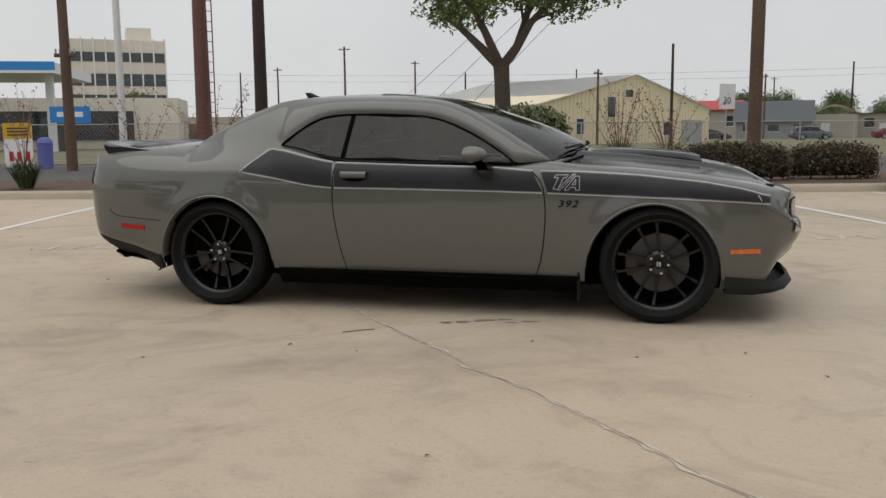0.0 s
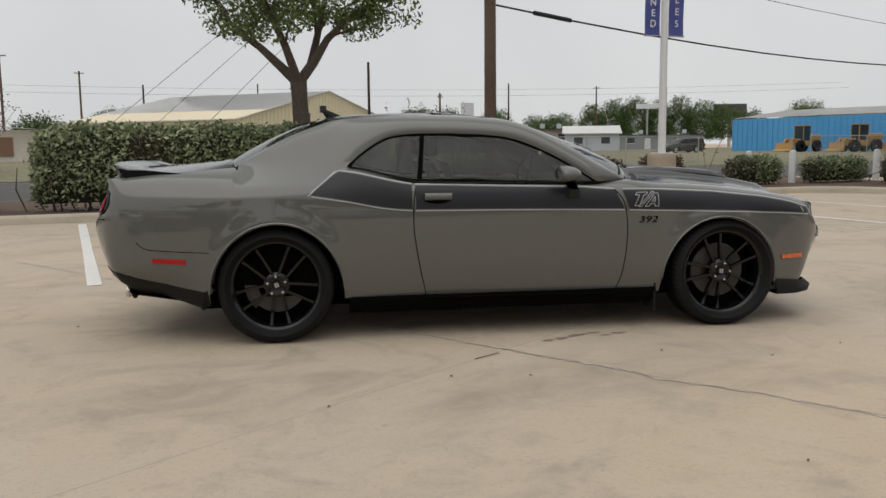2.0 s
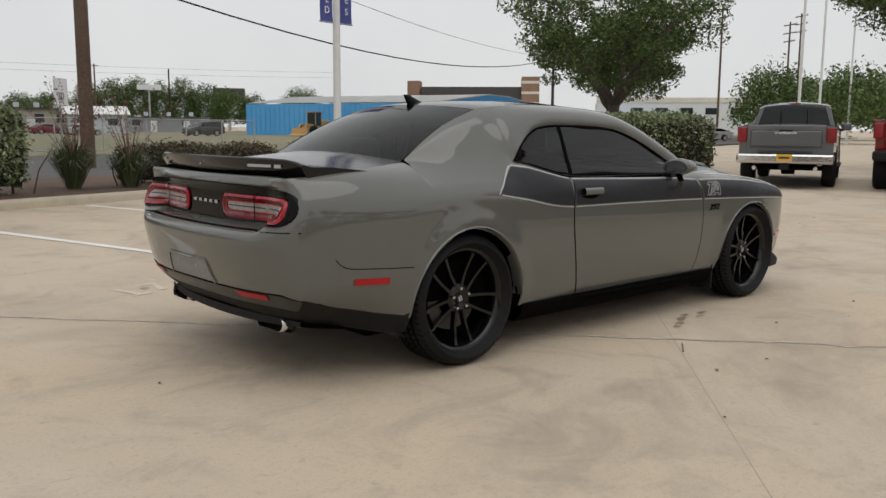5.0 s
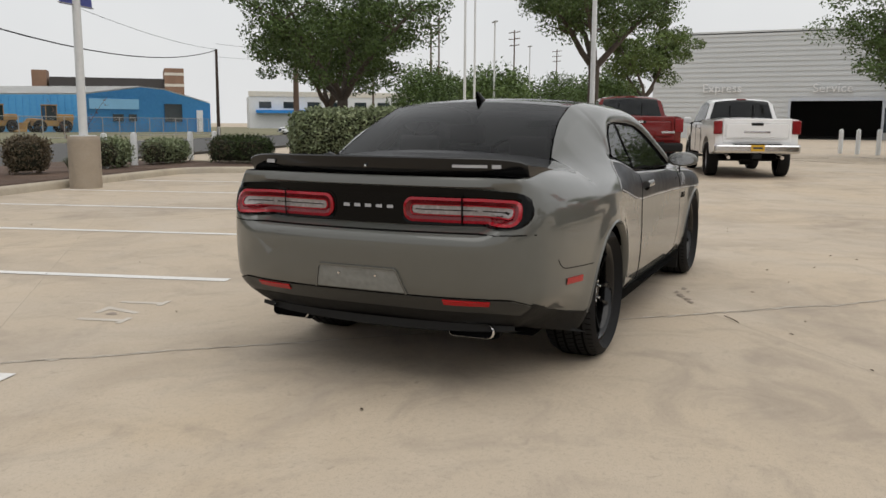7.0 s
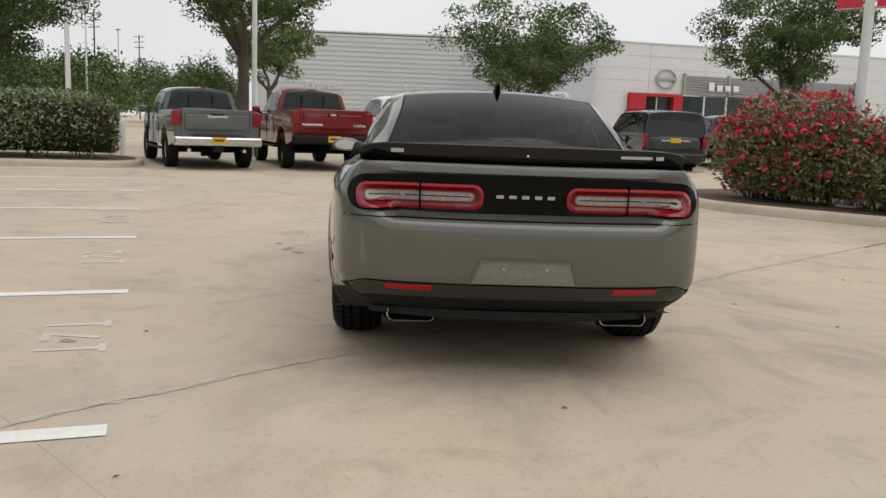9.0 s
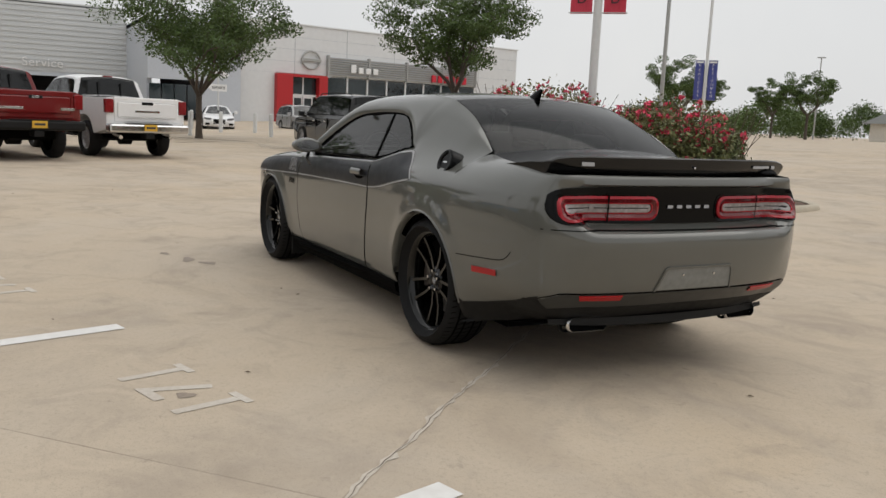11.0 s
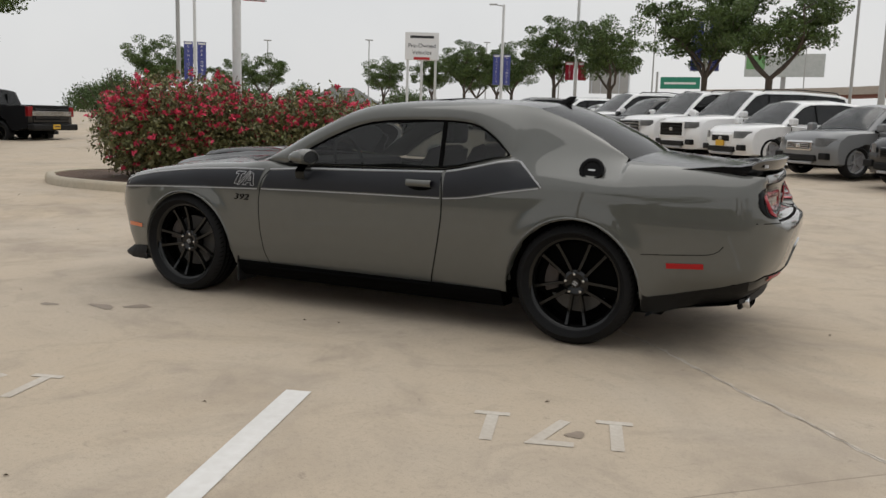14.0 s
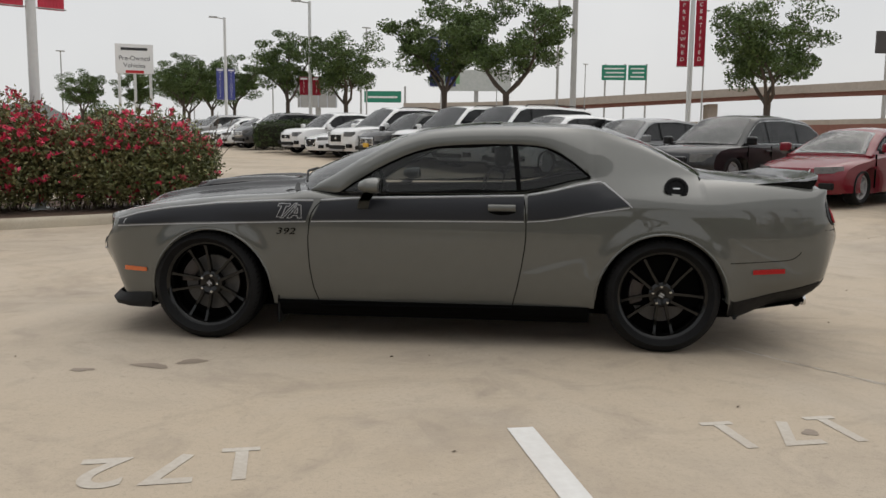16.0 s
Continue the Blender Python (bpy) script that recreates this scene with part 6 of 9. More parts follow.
def cabin(root, pts, half, roof_half, body_mat, splits, rails=False, frame=None, quarter=.0):
    """Glasshouse from (x, z) of its four corners: rear foot, rear top, front top, front foot; splits are the pillars' x."""
    (x0, z0), (x1, z1), (x2, z2), (x3, z3) = pts
    xm = (x1 + x2) / 2
    top = [(x0, z0), (x0 + (x1 - x0) * .55, z0 + (z1 - z0) * .62), (x1 - .03, z1 - .05), (x1 + .14, z1 - .005), (xm, max(z1, z2) + .03), (x2 - .16, z2 + .005), (x2 + .06, z2 - .05), (x2 + (x3 - x2) * .5, z2 + (z3 - z2) * .46), (x3, z3)]
    zb = min(z0, z3) - .03
    lean = (half - roof_half) / (max(z1, z2) - zb)
    Z = lambda x: lerp_table(top, x)
    side = lambda z: half - lean * (z - zb)
    edge = lambda x: side(Z(x)) - .02
    xs = sorted(set([float(v) for v in np.linspace(x0, x3, 26)] + [p[0] for p in top]))
    bm = bmesh.new()
    rows = []
    for x in xs:
        e, zt = edge(x), Z(x)
        h = min(.05, max(0.0, zt - zb) * .3)
        row = [(x, -half + .002, zb), (x, -side(zt - h * 1.6), zt - h * 1.6), (x, -side(zt - h) + .004, zt - h), (x, -e + .015, zt - h * .35), (x, -e + .075, zt)]
        row += [(x, k * (e - .075), zt + .05 * (1 - k * k) * min(1, h / .05)) for k in (-.6, -.2)]
        rows.append(row + [(x, -y, z) for _, y, z in row[::-1]])
    vs = loft(bm, rows)
    for v in (vs[0], vs[-1]):
        bm.faces.new(v)
    part("roof", bm, body_mat, root, smooth=40)
    lo = max(z0, z3) + .035

    def side_pane(name, m, xa, xb, s, off, drop, low=0.0):
        g = bmesh.new()
        cols = []
        for x in np.linspace(xa, xb, 14):
            zt = max(lo + low + .012, Z(float(x)) - drop)
            cols.append([(float(x), s * (side(z) + off), z) for z in np.linspace(lo + low, zt, 5)])
        loft(g, cols)
        bmesh.ops.solidify(g, geom=g.faces[:], thickness=.008)
        return part(name, g, m, root, smooth=40)

    def reach(drop, front):
        span = [x for x in np.linspace(x0, x3, 120) if Z(float(x)) - drop > lo + .015]
        return float(span[-1] if front else span[0])
    for s in (1, -1):
        fa, fb = reach(.075, False) + .04, reach(.075, True) - .02
        side_pane("window_surround", frame or M_GLOSSBLK, fa, fb, s, .006, .075)
        if frame:
            side_pane("window_rubber", M_GLOSSBLK, fa + .05, fb - .05, s, .010, .10, .02)
        cuts = [fa + .035] + sorted(splits) + [fb - .05]
        for a, b in zip(cuts, cuts[1:]):
            side_pane("side_window", M_VGLASS, a + .03, b - .03, s, .014, .10, .02)
        if rails:
            r = bmesh.new()
            y = edge(xm) - .03
            tube(r, [(x1 + .16, s * y, z1 - .01), (x1 + .26, s * y, z1 + .055), (xm, s * y, max(z1, z2) + .085), (x2 - .3, s * y, z2 + .06), (x2 - .2, s * y, z2)], .016, 6)
            part("roof_rail", r, M_TRIM, root)

    def end_pane(name, xa, xb, ux, gm):
        g = bmesh.new()
        loft(g, [[(float(x) + ux * .012, k * (edge(float(x)) - .085), Z(float(x)) + .05 * (1 - k * k) * min(1, (Z(float(x)) - zb) * 6 ) + .006) for k in np.linspace(-1, 1, 9)] for x in np.linspace(xa, xb, 9)])
        bmesh.ops.solidify(g, geom=g.faces[:], thickness=.006)
        part(name, g, gm, root, smooth=60)
    end_pane("windscreen", x2 + .05, x3 - .03, 1, M_VSCREEN)
    end_pane("rear_window", x0 + .03, x1 - .02, -1, M_VGLASS)


def common(root, half, x_door, z_belt, z_sill, body_mat, mirror_x, chrome=False):
    """Door seams, handles and mirrors."""
    for s in (1, -1):
        for x in x_door:
            detail(root, "door_seam", M_GAP, x - .006, x + .006, *sorted((s * (half - .03), s * (half + .003))), z_sill, z_belt - .01, bevel=0)
        for x in x_door[1:]:
            detail(root, "door_handle", M_CHROME if chrome else body_mat, x + .06, x + .26, *sorted((s * (half - .01), s * (half + .035))), z_belt - .13, z_belt - .09, bevel=.012)
        detail(root, "door_mirror", body_mat, mirror_x - .06, mirror_x + .08, *sorted((s * (half + .02), s * (half + .24))), z_belt + .02, z_belt + .20, bevel=.04)
        detail(root, "mirror_arm", M_TRIM, mirror_x, mirror_x + .05, *sorted((s * (half - .04), s * (half + .06))), z_belt + .0, z_belt + .06, bevel=.01)


def suv(label, m, body, L=4.7, half=.94, H=1.70, wb=2.75, belt=1.02, hood=1.02, r=.36, alloy=None, boxy=0.0, plate=None, group="parked cars", rails=True, chrome=True, name="suv", category="car", facing="nose", slope=.35, trim=None):
    """A tall estate or off-roader. Its nose looks along +x."""
    root = empty(name, label, category, m, group)
    fo = (L - wb) * .45
    xf, xr = wb / 2 + fo, -(L - xf_of(wb, fo))
    fw, rw = wb / 2, -wb / 2
    R = r + .065
    low = .24
    prof = [(xf - .10, low + .02), (xf - .02, .40), (xf, .62), (xf - .05, hood - .18), (xf - .22, hood - .04), (xf - .55, hood + .015), (fw - .35, hood + .05), (.2, belt), (rw, belt + .02), (xr + .10, belt + .02), (xr, belt - .12), (xr - .01, .60), (xr + .05, .36), (xr + .12, low + .06)]
    prof += [(rw - R - .02, low)] + wheel_gap(rw, R, low)[::-1] + [(rw + R + .02, low), (fw - R - .02, low)] + wheel_gap(fw, R, low)[::-1] + [(fw + R + .02, low)]
    body_bm = slices(bmesh.new(), prof, half, nose=.20)
    part("body", body_bm, body, root, smooth=35)
    bx = boxy
    cabin(root, ((xr + .08, belt), (xr + slope + .05 - slope * .75 * bx, H - .06 - .03 * (1 - bx)), (.30 + .1 * bx, H - .05), (fw - .30, hood + .02)), half * .965, half * (.74 + .08 * bx), body, (.05, rw + .32), rails=rails, frame=trim)
    common(root, half, (fw - R - .08, .02, rw + R + .02), belt, low + .12, body, fw - .45, chrome)
    flank_wheels(root, (fw, rw), half, r, alloy or M_ALLOY)
    part("under_tray", new_box(xr + .25, xf - .25, -half + .25, half - .25, .20, .7), M_GAP, root)
    # nose
    gz0, gz1 = (.60, hood - .16) if boxy else (.58, hood - .24)
    gw = half * (.56 if boxy else .40)
    detail(root, "grille_surround", M_CHROME if chrome else body, xf - .06, xf + .010, -gw - .03, gw + .03, gz0 - .03, gz1 + .03, bevel=.035)
    detail(root, "grille", M_GLOSSBLK, xf - .05, xf + .016, -gw, gw, gz0, gz1, bevel=.03)
    for k in range(3):
        z = gz0 + (gz1 - gz0) * (k + 1) / 4
        detail(root, "grille_bar", M_CHROME if chrome else M_TRIM, xf - .03, xf + .022, -gw * .92, gw * .92, z - .007, z + .007, bevel=.004)
    detail(root, "maker_badge", M_CHROME, xf - .02, xf + .028, -.07, .07, (gz0 + gz1) / 2 - .045, (gz0 + gz1) / 2 + .045, bevel=.02)
    detail(root, "lower_intake", M_TRIM, xf - .08, xf + .004, -half * .55, half * .55, .34, .47, bevel=.02)
    detail(root, "skid_plate", M_ALLOY, xf - .10, xf - .004, -half * .45, half * .45, .27, .325, bevel=.015)
    for s in (1, -1):
        detail(root, "fog_lamp_recess", M_TRIM, xf - .20, xf - .035, *sorted((s * half * .62, s * half * .86)), .38, .52, bevel=.02)
    for s in (1, -1):
        bm = bmesh.new()
        y0, y1 = half * .52, half * .93
        loft(bm, [[(xf - .02 - .24 * ((y - y0) / (y1 - y0)) ** 2, s * y, z) for y in np.linspace(y0, y1, 7)] for z in (hood - .32, hood - .25, hood - .16, hood - .15)])
        bmesh.ops.solidify(bm, geom=bm.faces[:], thickness=.04)
        part("headlamp", bm, M_VLAMP, root, "clear headlamp", 50)
        detail(root, "tail_lamp", M_VRED, xr - .02, xr + .16, *sorted((s * half * (.70 + .14 * bx), s * half * .965)), belt - .30 - .05 * bx, belt + .02 + .02 * bx, bevel=.025, label="red tail lamp")
    detail(root, "rear_bumper", M_TRIM if not boxy else body, xr - .06, xr + .25, -half * .95, half * .95, .38, .62, bevel=.05)
    if plate:
        detail(root, "number_plate", plate, *((xr - .035, xr - .0) if boxy or facing == "tail" else (xf - .0, xf + .035)), -.16, .16, *((.92, 1.06) if facing == "tail" else (.48, .62)), bevel=.005)
    detail(root, "tailgate_trim", M_CHROME if boxy else M_TRIM, xr - .015, xr + .03, -.45, .45, belt - .16, belt - .12, bevel=.006)
    return root


def xf_of(wb, fo):
    return wb / 2 + fo


def sedan(label, m, body, L=4.8, half=.91, H=1.44, wb=2.8, alloy=None, group="parked cars", name="saloon"):
    root = empty(name, label, "car", m, group)
    fo = (L - wb) * .46
    xf, xr = wb / 2 + fo, -wb / 2 - (L - wb) * .54
    fw, rw, r, low = wb / 2, -wb / 2, .335, .19
    R = r + .055
    prof = [(xf - .08, low + .02), (xf, .34), (xf + .01, .52), (xf - .10, .68), (xf - .40, .78), (fw - .45, .93), (.1, .95), (rw, .98), (xr + .40, 1.0), (xr + .04, .96), (xr, .74), (xr, .48), (xr + .10, low + .08)]
    prof += [(rw - R - .02, low)] + wheel_gap(rw, R, low)[::-1] + [(rw + R + .02, low), (fw - R - .02, low)] + wheel_gap(fw, R, low)[::-1] + [(fw + R + .02, low)]
    part("body", slices(bmesh.new(), prof, half, nose=.26, tail=.14), body, root, smooth=35)
    cabin(root, ((xr + .42, .97), (rw + .30, H - .06), (.22, H - .05), (fw - .35, .92)), half * .94, half * .66, body, (-.15,))
    common(root, half, (fw - R - .06, -.12, rw + R - .05), .95, low + .12, body, fw - .62)
    flank_wheels(root, (fw, rw), half, r, alloy or M_ALLOY)
    part("under_tray", new_box(xr + .25, xf - .25, -half + .25, half - .25, .16, .6), M_GAP, root)
    detail(root, "grille", M_GLOSSBLK, xf - .08, xf + .015, -.34, .34, .36, .64, bevel=.04)
    vee = bmesh.new()
    for s in (1, -1):
        tube(vee, [(xf + .012, 0, .352), (xf + .016, s * .16, .355), (xf + .008, s * .30, .46), (xf - .05, s * .37, .66)], [.014, .016, .020, .016], 6)
    part("grille_surround", vee, M_CHROME, root, "bright V-shaped surround", 40)
    detail(root, "maker_badge", M_CHROME, xf - .02, xf + .028, -.055, .055, .54, .61, bevel=.02)
    for s in (1, -1):
        bm = bmesh.new()
        loft(bm, [[(xf - .04 - .30 * ((y - .45) / .40) ** 2, s * y, z + .06 * (y - .45)) for y in np.linspace(.45, .85, 7)] for z in (.58, .62, .685, .70)])
        bmesh.ops.solidify(bm, geom=bm.faces[:], thickness=.04)
        part("headlamp", bm, M_VLAMP, root, "slim clear headlamp", 50)
        detail(root, "fog_lamp_recess", M_TRIM, xf - .14, xf - .02, *sorted((s * .55, s * .80)), .30, .42, bevel=.02)
        detail(root, "tail_lamp", M_VRED, xr - .015, xr + .15, *sorted((s * .45, s * .86)), .76, .88, bevel=.02, label="red tail lamp")
    return root


def pickup(label, m, body, r=.41, plate=M_PLATEY, lift=.0, chrome=True, tailbar=None, bed_rack=False, group="parked pickups", lamp_h=(1.0, 1.36), half=1.0, roof=1.92, tail=1.36, flare=False):
    """A crew-cab pickup whose tail stands at x = 0; the nose looks along +x."""
    root = empty("pickup_truck", label, "pickup truck", m, group)
    L, rw, fw, low = 5.85, 1.25, 4.95, .50 + lift
    R = r + .11
    z = lambda v: v + lift
    prof = [(L - .06, low), (L, z(.62)), (L, z(1.0)), (L - .06, z(1.18)), (L - .5, z(1.24)), (4.35, z(1.27)), (2.15, z(1.24)), (2.12, z(tail)), (.0, z(tail)), (-.02, z(.78)), (.06, low + .10)]
    arch = lambda c: [(c + R * math.cos(a), r + .02 + lift * .3 + R * math.sin(a)) for a in (math.pi * i / 10 for i in range(11)) if r + .02 + lift * .3 + R * math.sin(a) > low]
    prof += [(rw - R - .03, low)] + arch(rw)[::-1] + [(rw + R + .03, low), (fw - R - .03, low)] + arch(fw)[::-1] + [(fw + R + .03, low)]
    part("body", slices(bmesh.new(), prof, half, nose=.18, tail=.02, x_mid=2.9, shrink=.03), body, root, smooth=35)
    cabin(root, ((2.12, z(1.24)), (2.28, z(roof - .06)), (3.75, z(roof - .06)), (4.45, z(1.26))), half * .95, half * .76, body, (3.25,))
    part("under_tray", new_box(.35, L - .35, -.55, .55, r + .02, low + .25), M_GAP, root)
    common(root, half, (4.30, 3.25, 2.25), z(1.24), low + .05, body, 4.15, chrome)
    for s in (1, -1):
        for x in (rw, fw):
            build_wheel(root, "wheel", M_TYRE, M_ALLOY if chrome else M_RIM, pose(x, s * (half - .14), r), s, r=r, w=.28, rim=r * .62, light=True)
        detail(root, "tail_lamp", M_VRED, -.035, .10, *sorted((s * (half - .20), s * (half - .005))), z(lamp_h[0]), z(lamp_h[1]) - .04, bevel=.02, label="tall red tail lamp")
        detail(root, "running_board", M_TRIM, rw + R, fw - R, *sorted((s * (half - .08), s * (half + .06))), low - .10, low - .05, bevel=.015)
        if flare:
            for c in (rw, fw):
                bm = bmesh.new()
                loft(bm, [[(c + q * math.cos(a), s * y, r + lift * .3 + q * math.sin(a)) for a in (math.pi * i / 12 for i in range(13))] for q, y in ((R + .02, half - .02), (R + .03, half + .08), (R - .03, half + .08), (R - .04, half - .1))])
                part("wheel_flare", bm, M_TRIM, root, smooth=40)
        bm = bmesh.new()
        rod(bm, (.02, s * .62, low - .06), (.45, s * .60, low - .02), .045, .045, 10)
        if chrome:
            part("exhaust_tip", bm, M_CHROME, root)
        else:
            bm.free()
    gate = detail(root, "tailgate", body, -.03, .03, -half + .21, half - .21, z(.80), z(tail + .01), bevel=.02)
    detail(gate, "tailgate_step", body, -.05, -.02, -half + .28, half - .28, z(.90), z(tail - .10), bevel=.03)
    detail(gate, "gate_handle", M_TRIM, -.055, -.04, -.14, .14, z(tail - .16), z(tail - .09), bevel=.01)
    if tailbar:
        for y0, y1, zz in tailbar:
            detail(gate, "badge_bar", M_CHROME, -.056, -.048, y0, y1, z(zz) - .025, z(zz) + .025, bevel=.003)
    bump = detail(root, "rear_bumper", M_CHROME if chrome else M_TRIM, -.22, .05, -half + .02, half - .02, z(.55), z(.76), bevel=.05)
    detail(bump, "bumper_pad", M_TRIM, -.21, -.02, -.55, .55, z(.755), z(.775), bevel=.005)
    detail(bump, "tow_hitch", M_TRIM, -.20, .1, -.10, .10, z(.42), z(.54), bevel=.01)
    if plate:
        detail(bump, "number_plate", plate, -.235, -.222, -.155, .155, z(.60), z(.75), bevel=.003, label="yellow dealer plate")
        detail(bump, "plate_bar", M_BLACKLET, -.238, -.236, -.11, .11, z(.655), z(.70), bevel=0)
    rod_bm = bmesh.new()
    rod(rod_bm, (rw, -.8, r), (rw, .8, r), .06, .06, 10)
    rod(rod_bm, (rw, -.14, r), (rw, .14, r), .15, .15, 12)
    part("rear_axle", rod_bm, M_TRIM, root, smooth=40)
    part("bed_cover", new_box(.05, 2.1, -half + .12, half - .12, z(tail - .03), z(tail + .012), bevel=.01), M_TRIM, root)
    detail(root, "brake_lamp", M_VRED, 2.26, 2.30, -.12, .12, z(roof - .05), z(roof - .02), bevel=.004)
    detail(root, "window_divider", M_TRIM, 2.13, 2.20, -.30, -.28, z(1.30), z(1.72), bevel=0)
    detail(root, "window_divider", M_TRIM, 2.13, 2.20, .28, .30, z(1.30), z(1.72), bevel=0)
    return root


A = LOT
pickup("grey crew-cab pickup with chrome bumper parked tail out", pose(13.2, 4.75, 0, 0, 0, A + 7), P_GREY, tailbar=((-.22, .22, 1.20),))
pickup("lifted dark red crew-cab pickup with black wheels", pose(14.07, 2.22, .0, 0, 0, A + 3), P_RED, r=.44, lift=.10, chrome=False, tailbar=((-.07, .07, 1.24), (.25, .75, 1.0), (-.8, -.5, 1.0)))
pickup("white crew-cab pickup with chrome rear bumper", pose(15.65, -.24, 0, 0, 0, A), P_WHITE, r=.43, lift=.06, tailbar=((-.3, .3, 1.05),))
suv("black full-size off-roader with square tail", pose(21.85, -7.65, 0, 0, 0, 1), P_BLACK, L=5.4, half=1.02, H=1.90, wb=3.0, belt=1.12, hood=1.16, r=.41, boxy=1.0, plate=M_PLATEY, facing="tail", chrome=True, group="parked pickups", name="suv")
pickup("black open-cab style pickup with wide wheel flares", pose(20.2, -10.75, 0, 0, 0, 0), P_DGREY, r=.41, chrome=False, half=.90, roof=1.88, tail=1.30, flare=True)
pickup("black crew-cab pickup with pale tailgate", pose(21.2, -14.6, 0, 0, 0, 6), P_BLACK, r=.42, chrome=False, tailbar=((-.85, .85, 1.05), (-.85, .85, 1.10), (-.85, .85, 1.15)))

# the long row of cars that face the lane
def parked(x, y, turn):
    return pose(x, y, ground_z(y), 0, 0, turn)


P_SILVERD = paint("dark_silver_vehicle_paint", (0.20, 0.205, 0.21))
P_ALT = paint("deep_red_vehicle_paint", (0.16, 0.005, 0.014))
ROW_A, ROW_D, ROW_F = Vector((-5.43, -10.4)), Vector((.705, -.83)), Vector((.755, .655))


def in_row(s, L, wb, share=.45):
    """Place in the long row: s metres along the line of noses, for a car of that length and wheelbase."""
    p = ROW_A + ROW_D * s - ROW_F * (wb / 2 + share * (L - wb))
    return parked(p.x, p.y, 42.7)


sedan("deep red saloon with black and silver wheels", in_row(-.14, 4.9, 2.82, .46), P_ALT, 4.9, .92, 1.44, 2.82)
suv("black sporty off-roader with silver window trim", in_row(2.5, 4.92, 2.9), P_BLACK, 4.92, .97, 1.68, 2.9, 1.0, .98, .39, slope=.75, trim=M_CHROME, rails=False, chrome=False)
suv("blue-grey compact crossover in the parked row", in_row(5.05, 4.38, 2.65), P_SILVERD, 4.38, .92, 1.59, 2.65, .97, .98, .345, slope=.5, rails=False)
suv("white crossover with dark grille and dealer plate", in_row(7.8, 4.59, 2.71), P_WHITE, 4.59, .94, 1.66, 2.71, 1.0, 1.0, .36, plate=M_PLATEY, slope=.5, rails=False, chrome=False)
suv("white full-size off-roader with black grille", in_row(10.05, 5.3, 2.95), P_WHITE, 5.3, 1.01, 1.93, 2.95, 1.12, 1.14, .40, boxy=.8, chrome=False)
suv("white full-size off-roader with roof rails", in_row(12.35, 5.2, 2.95), P_WHITE, 5.2, 1.01, 1.91, 2.95, 1.12, 1.12, .40, boxy=.8, plate=M_PLATEY)
suv("black crossover in the long row", in_row(14.45, 4.7, 2.7), P_BLACK, 4.7, .92, 1.68, 2.7, 1.02, 1.02, .36, plate=M_PLATEY)
suv("white crossover with dark grille in the row", in_row(16.45, 5.1, 2.9), P_WHITE, 5.1, .97, 1.86, 2.9, 1.08, 1.10, .39, chrome=False)
sedan("white saloon in the long row", in_row(18.35, 4.6, 2.8, .46), P_WHITE, 4.6, .88, 1.43, 2.8)
suv("white crossover with spindle grille", in_row(20.35, 4.7, 2.7), P_WHITE, 4.7, .92, 1.66, 2.7, 1.0, 1.0, .36, chrome=False, slope=.6, rails=False)
for i, s in enumerate((25.0, 27.4, 29.7, 32.3, 35.0, 37.6, 40.2, 42.9, 45.8, 48.8)):
    c = (P_DGREY, P_WHITE, P_WHITE, P_SILVER, P_BLACK, P_SILVER, P_SILVERD, P_WHITE, P_SILVER, P_WHITE)[i]
    if i in (0, 3, 7, 8):
        suv("crossover far along the row of parked cars", in_row(s, 4.5, 2.65), c, 4.5, .92, 1.64, 2.65, .99, 1.0, .35, rails=False)
    else:
        sedan("saloon far along the row of parked cars", in_row(s, 4.7, 2.75, .46), c, 4.7, .89, 1.45, 2.75)
suv("white crossover at the end of the nearer row", in_row(-2.7, 4.6, 2.7), P_WHITE, 4.6, .93, 1.66, 2.7, 1.0, 1.0, .36)
h0, h1 = ROW_A + ROW_D * 22.3 + ROW_F * .3, ROW_A + ROW_D * 22.3 - ROW_F * 3.2
build_hedge("clipped_hedge", "small dark clipped hedge between parked cars", [(h0.x, h0.y, ground_z(h0.y)), (h1.x, h1.y, ground_z(h1.y))], 1.5, 1.2, M_HEDGE_D, 7000, .045, 77)
# cars across the street and by the workshop
suv("dark pickup-like off-roader behind the fence across the street", pose(43.02, 94.69, 0, 0, 0, 190), P_DGREY, 5.2, .98, 1.82, 3.0, 1.1, 1.1, .39, boxy=.7, group="cars across the street")
suv("dark estate parked across the street", pose(20.09, 106.12, 0, 0, 0, 10), P_BLUEGREY, 4.8, .93, 1.7, group="cars across the street")
sedan("silver saloon parked across the street", pose(31.86, 104.04, 0, 0, 0, 10), P_SILVER, group="cars across the street")
sedan("red saloon parked across the street", pose(32.02, 118.43, 0, 0, 0, 14), P_ALT, group="cars across the street")
sedan("dark saloon parked across the street", pose(8.65, 108.91, 0, 0, 0, 10), P_DGREY, group="cars across the street")
for i, (x, y, c) in enumerate(((70, 50, P_WHITE), (78, 46, P_SILVER), (85, 43, P_WHITE))):
    sedan("car parked by the far sheds", pose(x, y, 0, 0, 0, 150 + 7 * i), c, group="cars by the sheds")
sedan("white low sports car by the workshop", pose(47.0, -9.2, 0, 0, 0, 170), P_WHITE, group="cars by the workshop")
suv("silver estate by the showroom", pose(47.0, -14.5, 0, 0, 0, 180), P_SILVER, 4.7, group="cars by the workshop")
suv("dark estate by the workshop", pose(56.0, -7.5, 0, 0, 0, 160), P_BLUEGREY, 4.7, group="cars by the workshop")
suv("dark crossover by the showroom", pose(50.0, -20.5, 0, 0, 0, 175), P_DGREY, 4.6, group="cars by the workshop")



